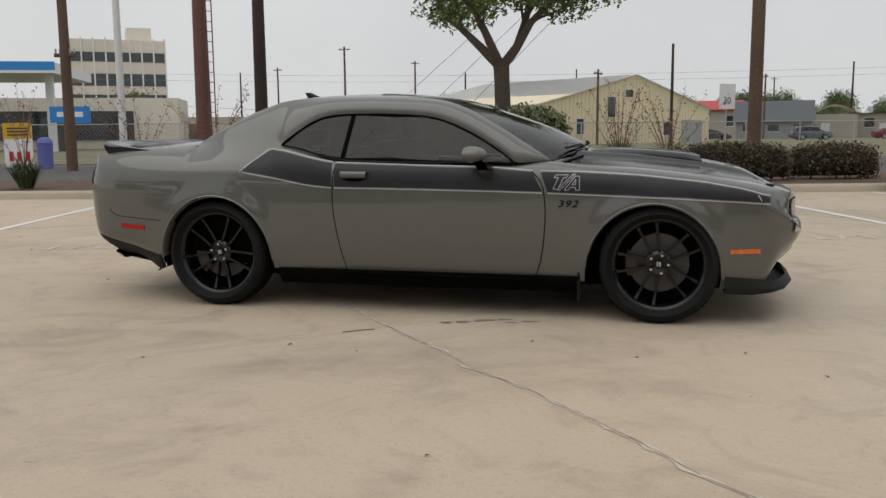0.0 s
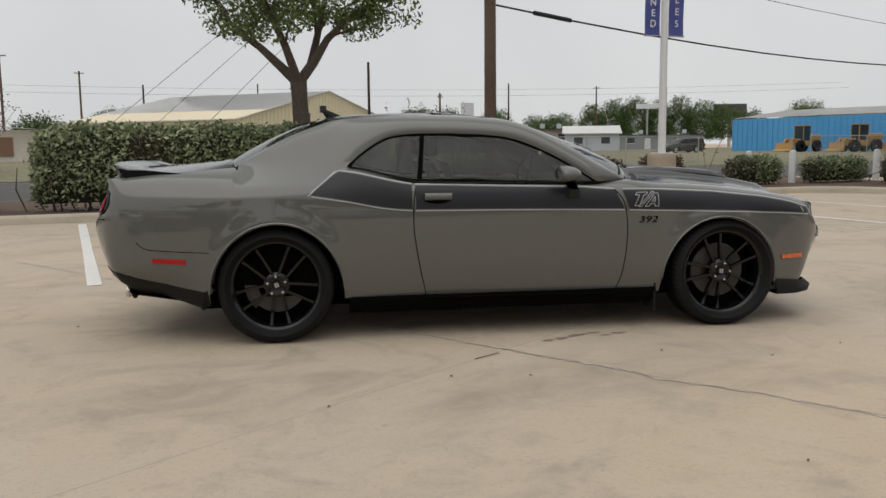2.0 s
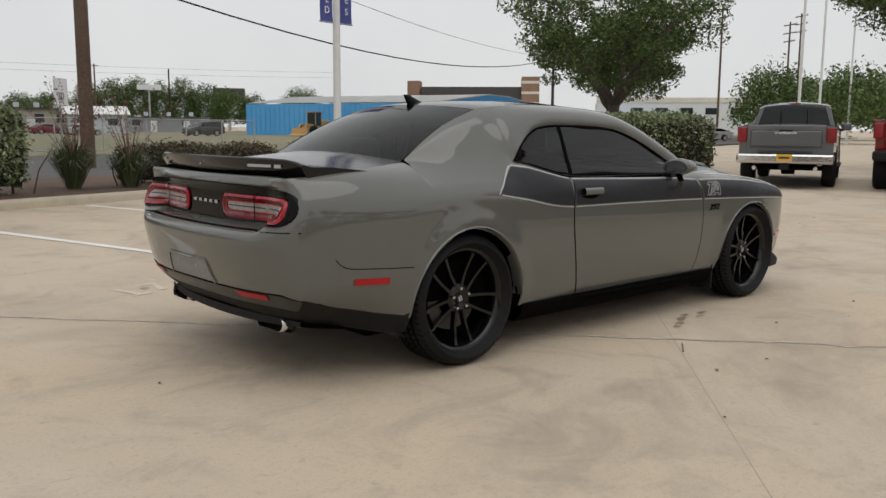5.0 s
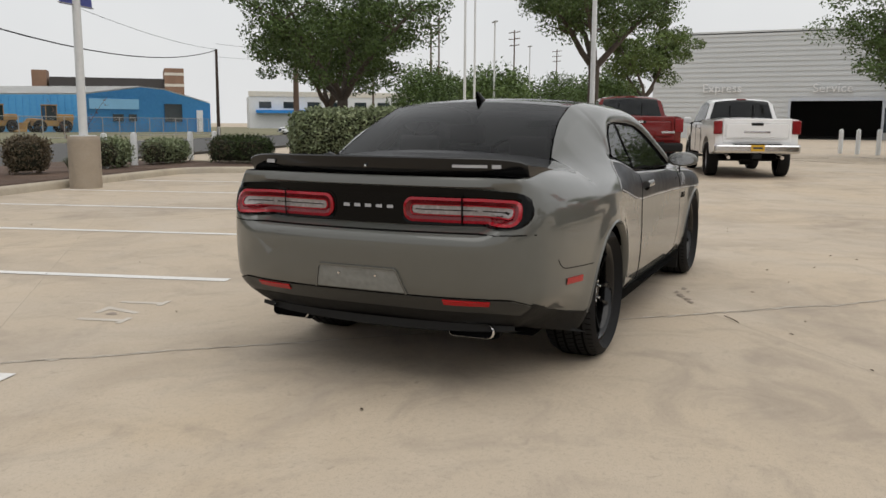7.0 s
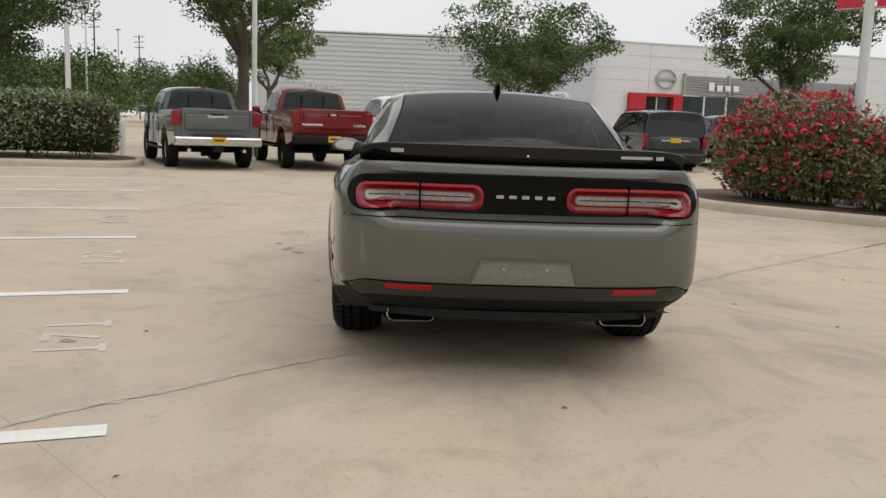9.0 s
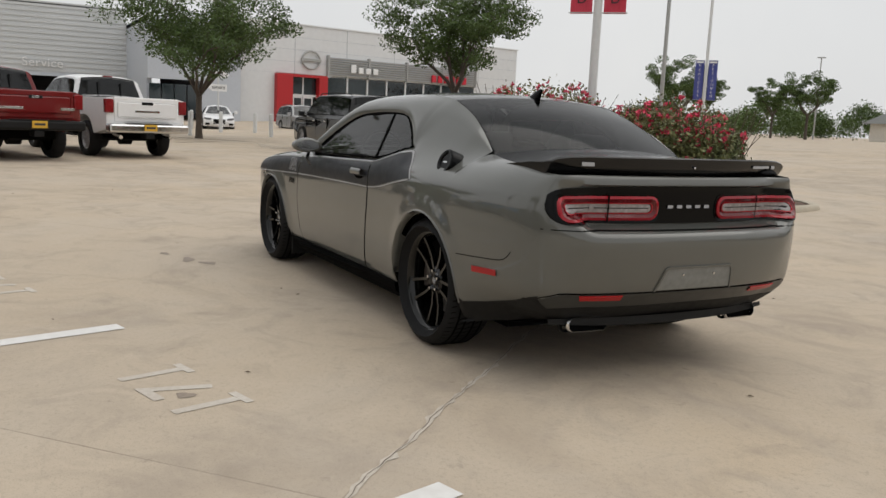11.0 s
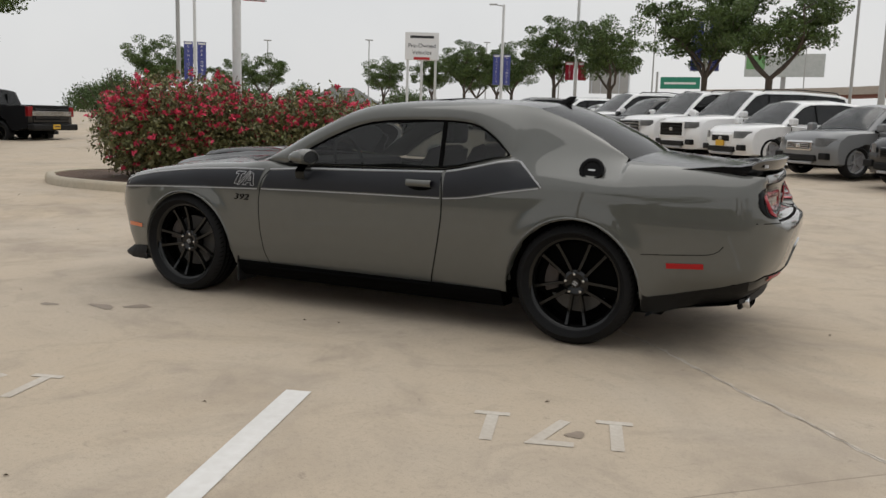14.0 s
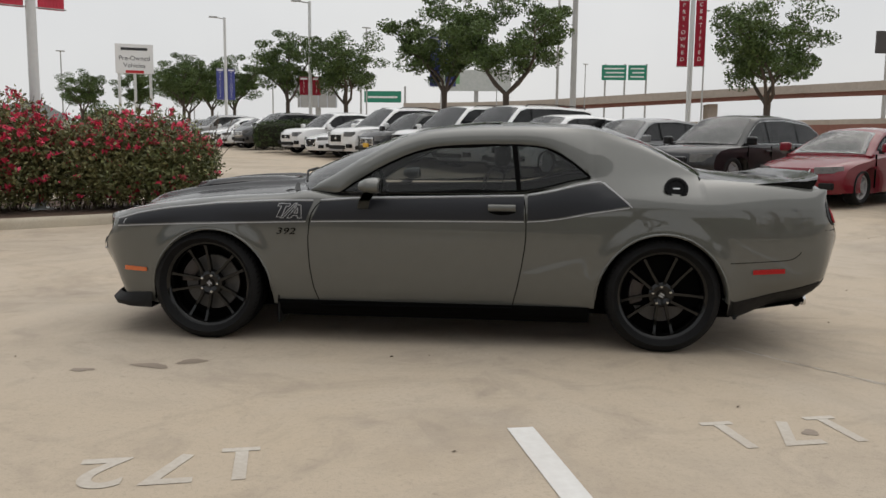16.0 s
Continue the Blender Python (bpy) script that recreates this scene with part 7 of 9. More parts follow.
# ---- the white showroom and workshop ----
def wall_box(root, name, m, x0, x1, y0, y1, z0, z1, label="", bevel=0.0):
    return part(name, new_box(x0, x1, y0, y1, z0, z1, bevel=bevel), m, root, label)


show = empty("showroom", "white panelled car showroom with ribbed workshop wing", "building", pose(0, -.235, 0) @ Matrix.Diagonal((1.394, 1.284, 1.27, 1)))
WS_X = 56.0
# workshop wing: ribbed cladding with a big open door
for y0, y1, z0 in ((1.9, 11.6, 0), (-6.2, -3.9, 0), (-3.9, 1.9, 2.83)):
    wall_box(show, "workshop_wall", M_METALW, WS_X, WS_X + .4, y0, y1, z0, 7.6)
bm = bmesh.new()
for k in range(20):
    z = .5 + .36 * k
    for y0, y1 in (((-6.2, 11.6),) if z > 2.9 else ((1.9, 11.6), (-6.2, -3.9))):
        box(bm, WS_X - .05, WS_X, y0, y1, z, z + .18)
tagged(part("cladding_rib", bm, M_METALW, show), kind="stuff")
wall_box(show, "roof", M_ROOFW, WS_X, WS_X + 30, -6.2, 11.6, 7.4, 7.7)
wall_box(show, "side_wall", M_METALW, WS_X + .4, WS_X + 30, 11.2, 11.6, 0, 7.5)
wall_box(show, "parapet_cap", M_METALW, WS_X - .06, WS_X + .46, -6.2, 11.6, 7.6, 7.72)
# inside of the workshop
wall_box(show, "workshop_floor", M_ROAD, WS_X, WS_X + 14, -5.5, 4, .0, .02)
wall_box(show, "back_wall", M_DARKB, WS_X + 14, WS_X + 14.3, -7, 6, 0, 6)
wall_box(show, "inner_wall", M_DARKB, WS_X + .4, WS_X + 14, 3.9, 4.1, 0, 6)
wall_box(show, "inner_wall", M_DARKB, WS_X + .4, WS_X + 14, -6.1, -5.9, 0, 6)
for y in (-4.05, 1.9):
    wall_box(show, "door_jamb", M_METALG, WS_X - .12, WS_X + .3, y, y + .15, 0, 2.83)
wall_box(show, "door_head", M_METALG, WS_X - .12, WS_X + .3, -3.9, 1.9, 2.70, 2.90)
face = Matrix.Rotation(radians(-90), 4, "Z") @ Matrix.Rotation(radians(90), 4, "X")
lettering("Service", .84, M_WHITE, Matrix.Translation((WS_X - .15, -.75, 3.56)) @ face, show, "wall_lettering", .06, "raised white letters", 1.05)
lettering("Express", .84, M_WHITE, Matrix.Translation((WS_X - .15, 6.6, 3.62)) @ face, show, "wall_lettering", .06, "raised white letters", 1.05)
# joint wing in grey-blue cladding, with windows
wall_box(show, "link_wall", M_METALG, 48.0, 56.0, -6.5, -6.2, 0, 6.6)
wall_box(show, "link_wall", M_METALG, 47.6, 48.0, -12.0, -6.2, 2.7, 6.6)
wall_box(show, "link_wall", M_METALG, 47.6, 48.0, -12.0, -9.4, 0, 2.7)
for k in range(4):
    wall_box(show, "window_pane", M_WINDOW, 55.9, 55.97, -6.1 + .55 * k, -5.62 + .55 * k, .5, 2.2)
    wall_box(show, "window_pane", M_WINDOW, 47.5, 47.6, -9.3 + .78 * k, -8.6 + .78 * k, .6, 2.4)
wall_box(show, "roof", M_ROOFW, 48.0, 70, -12, -6.2, 6.3, 6.55)

# showroom front, turned a little towards the lot
front = empty("sales_hall", "white panelled showroom front with red portal and glass", "building", pose(68.3, -18.1, 0, 0, 0, 190.9) @ Matrix.Diagonal((1.5, 1.8, 1.57, 1)))
# local y runs along the front from its portal end; the wall's face lies at x = 0, the lot at +x
LEN = 16.8


def fx(name, m, a0, a1, z0, z1, d0=0.0, d1=.3, label="", bevel=0.0, parent=None):
    # along the front a, depth d towards the building
    return part(name, new_box(-d1, -d0, a0, a1, z0, z1, bevel=bevel), m, parent or front, label)


for z0, z1 in ((2.95, 3.62), (3.62, 4.30), (4.30, 4.98), (4.98, 5.66)):
    for k in range(6):
        a0 = -1.3 + k * 3.016
        fx("wall_panel", M_PANELW, a0 + .015, a0 + 3.0, z0 + .010, z1 - .010, 0, .2)
fx("wall_core", M_METALG, -1.3, LEN, 2.95, 5.64, .03, .4)
fx("end_wall", M_PANELW, -1.3, .62, 0, 2.95, 0, .35)
for k in range(4):
    fx("wall_panel", M_PANELW, 13.5, LEN, .02 + .735 * k, .735 * (k + 1), 0, .3)
part("side_wall", new_box(-25, -.4, LEN - .3, LEN, 0, 5.65), M_PANELW, front)
part("side_wall", new_box(-12, -.4, -1.3, -1.0, 0, 5.65), M_METALG, front)
part("roof", new_box(-25, -.2, -1.3, LEN, 5.5, 5.64), M_ROOFW, front)
fx("parapet_cap", M_PANELW, -1.35, LEN + .05, 5.66, 5.74, -.05, .5)
# red portal with the entrance
for a0, a1 in ((.62, 1.50), (2.98, 3.48)):
    fx("portal_post", M_REDPANEL, a0, a1, 0, 2.92, -.35, .1, bevel=.03)
fx("portal_head", M_REDPANEL, 1.50, 2.98, 2.78, 2.92, -.35, .1)
fx("fanlight", M_WINDOW, 1.52, 2.96, 1.80, 2.78, .10, .16)
for k in range(2):
    dr = fx("entrance_door", M_WINDOW, 1.66 + .58 * k, 2.20 + .58 * k, .05, 1.70, .06, .12)
    for a0, a1, z0, z1 in ((0, .06, .05, 1.7), (.48, .54, .05, 1.7), (.06, .48, 1.60, 1.70), (.06, .48, .05, .25), (.06, .48, .85, .95)):
        fx("door_frame", M_PANELW, 1.66 + .58 * k + a0, 1.66 + .58 * k + a1, z0, z1, .02, .10, parent=dr)
fx("door_frame", M_PANELW, 1.50, 2.98, 1.70, 1.82, .0, .12)
fx("mullion", M_PANELW, 2.20, 2.26, 1.82, 2.78, .04, .14)
# glazing in two rows under the louvre band
for k in range(8):
    a0 = 3.55 + 1.245 * k
    for z0, z1 in ((.30, 1.55), (1.62, 2.90)):
        fx("window_pane", M_WINDOW, a0 + .05, a0 + 1.20, z0, z1, .04, .10)
    fx("mullion", M_PANELW, a0 - .03, a0 + .05, .0, 2.95, -.03, .12)
fx("transom", M_PANELW, 3.55, 13.5, 1.55, 1.62, -.01, .12)
fx("plinth_wall", M_PANELW, 3.55, 13.5, 0, .30, .0, .3)
fx("inner_wall", M_DARKB, 3.5, 13.5, 0, 2.95, 2.5, 2.6)
fx("louvre_back", M_METALG, 3.55, 13.5, 3.0, 4.06, -.03, .0)
for k in range(8):
    z = 3.0 + .135 * k
    fx("louvre", M_GREYPOLE, 3.55, 13.5, z, z + .085, -.22, -.08, bevel=.008)
for k in range(5):
    a = 3.52 + 2.47 * k
    fx("louvre_post", M_GREYPOLE, a, a + .09, 2.95, 4.15, -.26, -.02)
# ring emblem, maker's bar and the dealer's name as plain shapes
b = bmesh.new()
rings = [Vector((.10, 2.60 + .50 * math.cos(2 * math.pi * k / 32), 3.78 + .50 * math.sin(2 * math.pi * k / 32))) for k in range(32)]
tube(b, rings + rings[:1], .055, 8, False)
part("ring_emblem", b, M_GREYPOLE, front, "grey ring emblem")
part("emblem_bar", new_box(.06, .15, 2.03, 3.17, 3.70, 3.86, bevel=.02), M_GREYPOLE, front)


for k in range(4):
    y = 4.85 + .46 * k
    part("name_bar", new_box(.26, .36, y, y + .31, 3.22, 3.70 if k == 0 else 3.56, bevel=.045), M_WHITE, front, "white bar in place of a letter")
for k in range(6):
    y = 10.15 + .44 * k
    part("name_bar", new_box(.26, .36, y, y + .30, 3.06, 3.50, bevel=.03), M_REDLET, front, "red bar in place of a letter")

# bollards, kerb and painted hatch before the workshop
bol = empty("bollard", "short white steel bollard", "bollard", pose(37.2, -2.1, 0), "bollards before the workshop")
b = bmesh.new()
lathe(b, [(.001, 1.12), (.07, 1.10), (.095, 1.05), (.10, .98), (.10, 0)], 14, "z")
part("post", b, M_WHITEPOLE, bol, smooth=40)
for x, y in ((36.3, -2.8), (35.5, -3.6), (35.0, -4.3), (34.2, -5.0), (47.6, -7.8), (39.3, -7.6), (38.9, -9.3), (33.9, 1.0), (34.7, 2.0), (33.3, -8.5), (42.0, 1.4), (44.6, 2.8)):
    copy_thing(bol, pose(x, y, 0))
for k in range(6):
    thing("hatch_line", new_box(-.06, .06, -1.4, 1.4, 0, .004, m=None), M_LINEW, "worn white hatch line", "parking line", pose(22.5 + 1.1 * k, -5.9 - .25 * k, -.006, 0, 0, 40), "hatch lines")
sgn = empty("direction_sign", "white post with two small arrow boards", "sign", pose(46.28, -9.09, 0, 0, 0, 0) @ Matrix.Scale(1.3, 4))
b = bmesh.new()
rod(b, (0, 0, 0), (0, 0, 2.6), .04, .04, 8)
part("post", b, M_WHITEPOLE, sgn)
for z, w, d in ((2.35, "SALES", 1), (1.75, "SERVICE", -1)):
    brd = part("board", new_prism([(.38, 0), (.38, .32), (-.30, .32), (-.48, .16), (-.30, 0)] if d > 0 else [(-.38, 0), (-.38, .32), (.30, .32), (.48, .16), (.30, 0)], "x", -.02, .0), M_WHITE, sgn, "white arrow board")
    brd.matrix_basis = pose(-.05, 0, z)
    lettering(w, .17, M_BLACKLET, Matrix.Translation((-.03, 0, .16)) @ face, brd, "sign_lettering", .002)


# ---- signs, poles and cables ----
nsg = empty("pylon_sign", "white dealer pylon sign on three posts", "sign", pose(30.2, -59.67, -.1, 0, 0, 25) @ Matrix.Scale(1.24, 4))
for x in (-.95, 0, .95):
    b = bmesh.new()
    rod(b, (x, 0, 0), (x, 0, 5.2), .09, .09, 10)
    part("post", b, M_WHITEPOLE, nsg)
part("board", new_box(-1.15, 1.15, -.12, .12, 5.0, 6.85, bevel=.02), M_WHITE, nsg, "white sign board")
turn = pose(0, 0, 0, 90, 0, 180)
part("brand_bar", new_box(-.8, .8, .122, .13, 6.45, 6.62), M_BLACKLET, nsg, "dark bar in place of a brand name")
lettering("Pre-Owned", .40, M_BLACKLET, Matrix.Translation((0, .125, 5.95)) @ turn, nsg, "sign_lettering", .004)
lettering("Vehicles", .40, M_BLACKLET, Matrix.Translation((0, .125, 5.50)) @ turn, nsg, "sign_lettering", .004)
part("red_band", new_box(-.55, .55, .122, .13, 5.02, 5.20), M_REDPANEL, nsg)


def pole(x, y, h, r, m, name="utility_pole", label="tall wooden utility pole", arms=(), group="utility poles", taper=.7, bz=0.0, arm_turn=0.0):
    root = empty(name, label, "pole", pose(x, y, bz, 0, 0, arm_turn), group)
    b = bmesh.new()
    rod(b, (0, 0, -.05), (0, 0, h), r, r * taper, 14)
    part("shaft", b, m, root, smooth=40)
    for z, w in arms:
        part("crossarm", new_box(-w / 2, w / 2, -.06, .06, z - .06, z + .06, bevel=.01), m, root)
        for k in (-.9, -.5, .5, .9):
            b = bmesh.new()
            rod(b, (w / 2 * k, 0, z + .05), (w / 2 * k, 0, z + .22), .04, .03, 6)
            part("insulator", b, M_GREYPOLE, root)
    return root


pole(-10.0, 17.5, 11, .20, M_DARKPOLE, label="dark creosoted utility pole behind the planting strip")
pole(4.45, 22.17, 12, .21, M_WOODPOLE, label="brown weathered utility pole across the strip", taper=.85)
pole(-18.24, 28.69, 13, .36, M_REDPOLE, label="stout rust-red steel pole with a conduit")
ldr = empty("pole_ladder", "rusty narrow steel ladder fixed to a stout pole", "ladder", pose(-17.83, 28.55, 0, 0, 0, 20) @ Matrix.Scale(1.25, 4))
for y in (-.02, .20):
    b = bmesh.new()
    rod(b, (y, -.12, 1.2), (y, -.12, 10), .022, .022, 6)
    part("ladder_rail", b, M_REDPOLE, ldr)
for k in range(24):
    b = bmesh.new()
    rod(b, (-.02, -.12, 1.4 + .35 * k), (.20, -.12, 1.4 + .35 * k), .014, .014, 5)
    part("rung", b, M_REDPOLE, ldr)
pole(-18.02, 19.27, 10, .19, M_WOODPOLE, label="brown utility pole near the fuel station", arms=((3.9, .8),))
pole(59.4, 52.1, 8.1, .17, M_DARKPOLE, label="slim dark service pole")
pole(41.4, 30.7, 6.9, .21, M_WOODPOLE, label="utility pole behind the oaks")
far = ((-39.6, 104.5, 12.92, 0.18), (-24.8, 113.4, 9.67, 0.16), (-43.5, 153.6, 14.92, 0.22), (-12.3, 148.7, 12.30, 0.16), (-3.6, 72.3, 6.76, 0.13), (2.7, 64.9, 8.06, 0.14), (15.8, 117.3, 8.75, 0.16), (35.9, 162.4, 13.36, 0.20), (54.2, 162.7, 12.80, 0.19), (73.2, 172.5, 13.18, 0.22), (-59.3, 125.9, 12.16, 0.18), (-70.0, 133.6, 12.16, 0.18), (27.7, 203.1, 13.28, 0.20))
for i, (x, y, h, r) in enumerate(far):
    pole(x, y, h, r, M_DARKPOLE if i % 2 else M_WOODPOLE, label="distant dark wooden utility pole", arms=((h - .4, 1.6),) if i % 2 == 0 else (), group="distant poles", arm_turn=17 * i)
for i, (x, y, h) in enumerate(((94.0, 54.7, 16.56), (110.0, 53.9, 15.84), (119.6, 57.1, 18.13), (137.0, 50.7, 17.40), (181.5, 56.9, 17.76))):
    pole(x, y, h, .16, M_WOODPOLE, label="distant utility pole with stacked crossarms", arms=((h - .4, 3.0), (h - 1.5, 3.0), (h - 2.6, 2.6)), group="distant poles", arm_turn=60)


def lamp_post(x, y, h, m=M_GREYPOLE, bz=0.0, turn=0.0):
    root = empty("lamp_post", "slim grey steel lamp post", "lamp post", pose(x, y, bz, 0, 0, turn), "lamp posts")
    b = bmesh.new()
    rod(b, (0, 0, 0), (0, 0, h), .10, .07, 10)
    part("shaft", b, m, root, smooth=40)
    part("lamp_head", new_box(-.5, .5, -.14, .14, h - .05, h + .08, bevel=.02), M_GREYPOLE, root)
    return root


for x, y, h in ((45.6, 20.4, 9.76), (58.4, 25.1, 12.80), (71.1, 28.4, 10.82), (101.1, 35.3, 11.20), (23.5, -23.2, 9.61), (67.5, -88.2, 10.08), (57.7, -97.9, 10.88), (46.4, -112.9, 11.76), (31.6, -102.0, 10.65), (18.1, -95.0, 13.30), (-2.8, -52.3, 13.86), (4.1, -141.9, 13.14), (-10.8, -140.9, 13.05), (-19.2, -86.2, 13.90)):
    lamp_post(x, y, h, M_WHITEPOLE if y > 0 else M_GREYPOLE, ground_z(y) if y < 0 else 0, 40)

pole(-5.2, -76.0, 24, .30, M_GREYPOLE, "lamp_mast", "tall grey steel lighting mast behind the parked cars", group="masts", bz=.7)


def cable(name, a, b, sag, r, m, label="thin black sagging overhead cable"):
    a, b = Vector(a), Vector(b)
    pts = [a.lerp(b, t) - Vector((0, 0, sag * 4 * t * (1 - t))) for t in (i / 16 for i in range(17))]
    bm = bmesh.new()
    tube(bm, pts, r, 5, False)
    thing(name, bm, m, label, "cable", group="overhead cables")
    return pts


c1 = cable("overhead_cable", (4.45, 22.1, 5.85), (59.4, 52.1, 8.0), 1.7, .034, M_CABLE, "thick black overhead cable between poles")
cable("overhead_cable", (4.45, 22.17, 8.2), (59.4, 52.1, 8.1), 1.0, .014, M_CABLE)
b = bmesh.new()
tube(b, [c1[0].lerp(c1[1], .50), c1[0].lerp(c1[1], .95)], .08, 8)
thing("cable_splice_case", b, M_CABLE, "black splice case on the overhead cable", "cable case")
for dx in (0, 2.4, 4.8):
    cable("guy_wire", (4.5, 22.17, 11.0 + dx * .2), (-7.0 - dx, 23.5 + dx, .1), .0, .010, M_CABLE_L, "straight pale guy wire")
for k, z in enumerate((9.6, 10.6)):
    cable("overhead_cable", (-80, 105 + 2 * k, z), (85, 125 + 2 * k, z + .4), 1.6, .016, M_CABLE_L)
cable("overhead_cable", (-18.0, 19.27, 6.2), (4.45, 22.17, 8.6), .9, .009, M_CABLE_L)
for z in (7.4, 8.6):
    cable("overhead_cable", (59.4, 52.1, z), (96, 58, z + 4), .8, .016, M_CABLE_L)

# small street signs across the strip
for x, y, h, w, hh in ((3.55, 21.64, 2.55, .60, .76), (13.8, 14.4, 1.1, .4, .3)):
    root = empty("street_sign", "white rectangular sign on a thin post", "sign", pose(x, y, .05, 0, 0, 35))
    b = bmesh.new()
    rod(b, (0, 0, 0), (0, 0, h), .03, .03, 6)
    part("post", b, M_GREYPOLE, root)
    brd = part("board", new_box(-w / 2, w / 2, -.04, -.032, h - hh, h, bevel=.002), M_WHITE, root)
    if h > 2:
        lettering("30", .30, M_BLACKLET, pose(0, -.042, h - hh * .68, 90), brd, "sign_lettering", .002)
wp = empty("marker_post", "short white rounded post in the strip", "post", pose(9.87, 14.78, 0), "marker posts")
b = bmesh.new()
lathe(b, [(.001, 1.0), (.07, .98), (.09, .9), (.09, 0)], 12, "z")
part("post", b, M_WHITEPOLE, wp, smooth=40)
for x, y in ((11.4, 15.3), (14.3, 15.9), (18.4, 9.8), (18.9, 8.7), (15.9, 16.3)):
    copy_thing(wp, pose(x, y, 0))


# ---- far buildings ----
def shed(name, label, m, L, W, eave, ridge, wall_m, roof_m, windows=(), doors=(), cat="building"):
    """A gabled metal shed; the gable looks along -y, the ridge runs along y."""
    root = empty(name, label, cat, m)
    part("wall", new_prism([(-W / 2, 0), (W / 2, 0), (W / 2, eave), (0, ridge), (-W / 2, eave)], "y", 0, L), wall_m, root)
    for s in (1, -1):
        bm = bmesh.new()
        loft(bm, [[(s * (W / 2 + .3), y, eave - .1), (0, y, ridge + .08)] for y in (-.3, L + .3)])
        bmesh.ops.solidify(bm, geom=bm.faces[:], thickness=.12)
        part("roof", bm, roof_m, root)
    bm = bmesh.new()
    for k in range(int(W / .6)):
        x = -W / 2 + .3 + .6 * k
        zt = eave + (ridge - eave) * (1 - abs(x) / (W / 2))
        box(bm, x - .03, x + .03, -.04, 0, 0, zt - .1)
    tagged(part("cladding_rib", bm, wall_m, root), kind="stuff")
    for x, z, w, h in windows:
        win = part("window", new_box(x - w / 2, x + w / 2, -.10, -.02, z, z + h), M_WINDOW, root)
        part("window_frame", new_box(x - w / 2 - .06, x + w / 2 + .06, -.07, -.01, z - .06, z + h + .06), M_PANELW, win)
    for x, w, h in doors:
        part("door", new_box(x - w / 2, x + w / 2, -.09, -.02, 0, h), M_GREYPOLE, root)
    return root


shed("warehouse", "cream metal warehouse with pale gabled roof", pose(-.6, 81.9, 0, 0, 0, 58), 20, 30, 3.7, 6.75, M_YELLOWW, M_ROOFW, ((-4, 2.6, 1.2, 1.9), (-9, 1, 1.0, 1.4), (-1, 4.6, 1.2, .7), (6, .8, 1.0, 1.4)), ((11.2, 4.2, 2.4),))
bl = empty("blue_warehouse", "long low blue metal warehouse with pale trim", "building", pose(67.0, 78.3, 0, 0, 0, 0) @ Matrix.Scale(1.43, 4))
def seg(name, m, a, b, z0, z1, d=.3, parent=None):
    a, b = Vector(a), Vector(b)
    t = (b - a).normalized()
    n = Vector((-t.y, t.x, 0))
    bm = bmesh.new()
    pts = [a, b, b + n * d, a + n * d]
    lo = [bm.verts.new((p.x, p.y, z0)) for p in pts]
    hi = [bm.verts.new((p.x, p.y, z1)) for p in pts]
    bm.faces.new(lo[::-1])
    bm.faces.new(hi)
    for i in range(4):
        bm.faces.new((lo[i], lo[(i + 1) % 4], hi[(i + 1) % 4], hi[i]))
    return part(name, bm, m, parent or bl)
C0, C1, C2 = Vector((-7.6, 20.5, 0)), Vector((0, 0, 0)), Vector((9.5, -5.2, 0))
seg("long_wall", M_BLUEW, C0, C1, 0, 3.05)
bm = bmesh.new()
e1 = (C1 - C0).normalized()
for k in range(36):
    p = C0 + e1 * (.6 * k)
    nrm = Vector((-e1.y, e1.x, 0)) * -.06
    rod(bm, (p.x - .02, p.y - .04, 0), (p.x - .02, p.y - .04, 3.0), .05, .05, 4, False)
tagged(part("cladding_rib", bm, M_BLUEW, bl), kind="stuff")
gm = bmesh.new()
lo_hi = [(0, 3.05), (.45, 3.75), (.62, 3.6), (1.0, 2.5)]
g0 = [C1.lerp(C2, t) for t, _ in lo_hi]
fv = [gm.verts.new((C1.x, C1.y, 0)), gm.verts.new((C2.x, C2.y, 0))] + [gm.verts.new((p.x, p.y, z)) for p, (_, z) in zip(g0[::-1], lo_hi[::-1])]
gm.faces.new(fv)
bmesh.ops.solidify(gm, geom=gm.faces[:], thickness=.3)
part("gable_wall", gm, M_BLUEW, bl)
rf = bmesh.new()
loft(rf, [[(p.x, p.y, z + .1) for p, (_, z) in zip(g0, lo_hi)], [(p.x - 7.6, p.y + 20.5, z + .1) for p, (_, z) in zip(g0, lo_hi)]])
bmesh.ops.solidify(rf, geom=rf.faces[:], thickness=.15)
part("roof", rf, M_ROOFW, bl)
for a, b_, z0, z1, m in ((.05, .42, 1.9, 2.75, M_BLUEL), (.62, .76, .9, 2.4, M_WINDOW), (.22, .30, .9, 1.5, M_WINDOW), (.34, .40, .9, 1.5, M_WINDOW), (.88, .93, 0, 1.9, M_PANELW)):
    o = Vector((-.06, -.12, 0))
    seg("wall_panel" if m is M_BLUEL else "window", m, C1.lerp(C2, a) + o, C1.lerp(C2, b_) + o, z0, z1, .1)
db = empty("dark_building", "flat-roofed dark office building with brick end", "building", pose(167.8, 176.8, 0, 0, 0, -46) @ Matrix.Diagonal((1.45, 1.4, 1.5, 1)))
wall_box(db, "wall", M_DARKB, -11, 9, 0, 15, 0, 8.6)
wall_box(db, "brick_tower", M_BRICK, 9, 12.5, -1, 14, 0, 10.5)
wall_box(db, "brick_tower", M_BRICK, -14, -11.5, 1, 6, 0, 9.8)
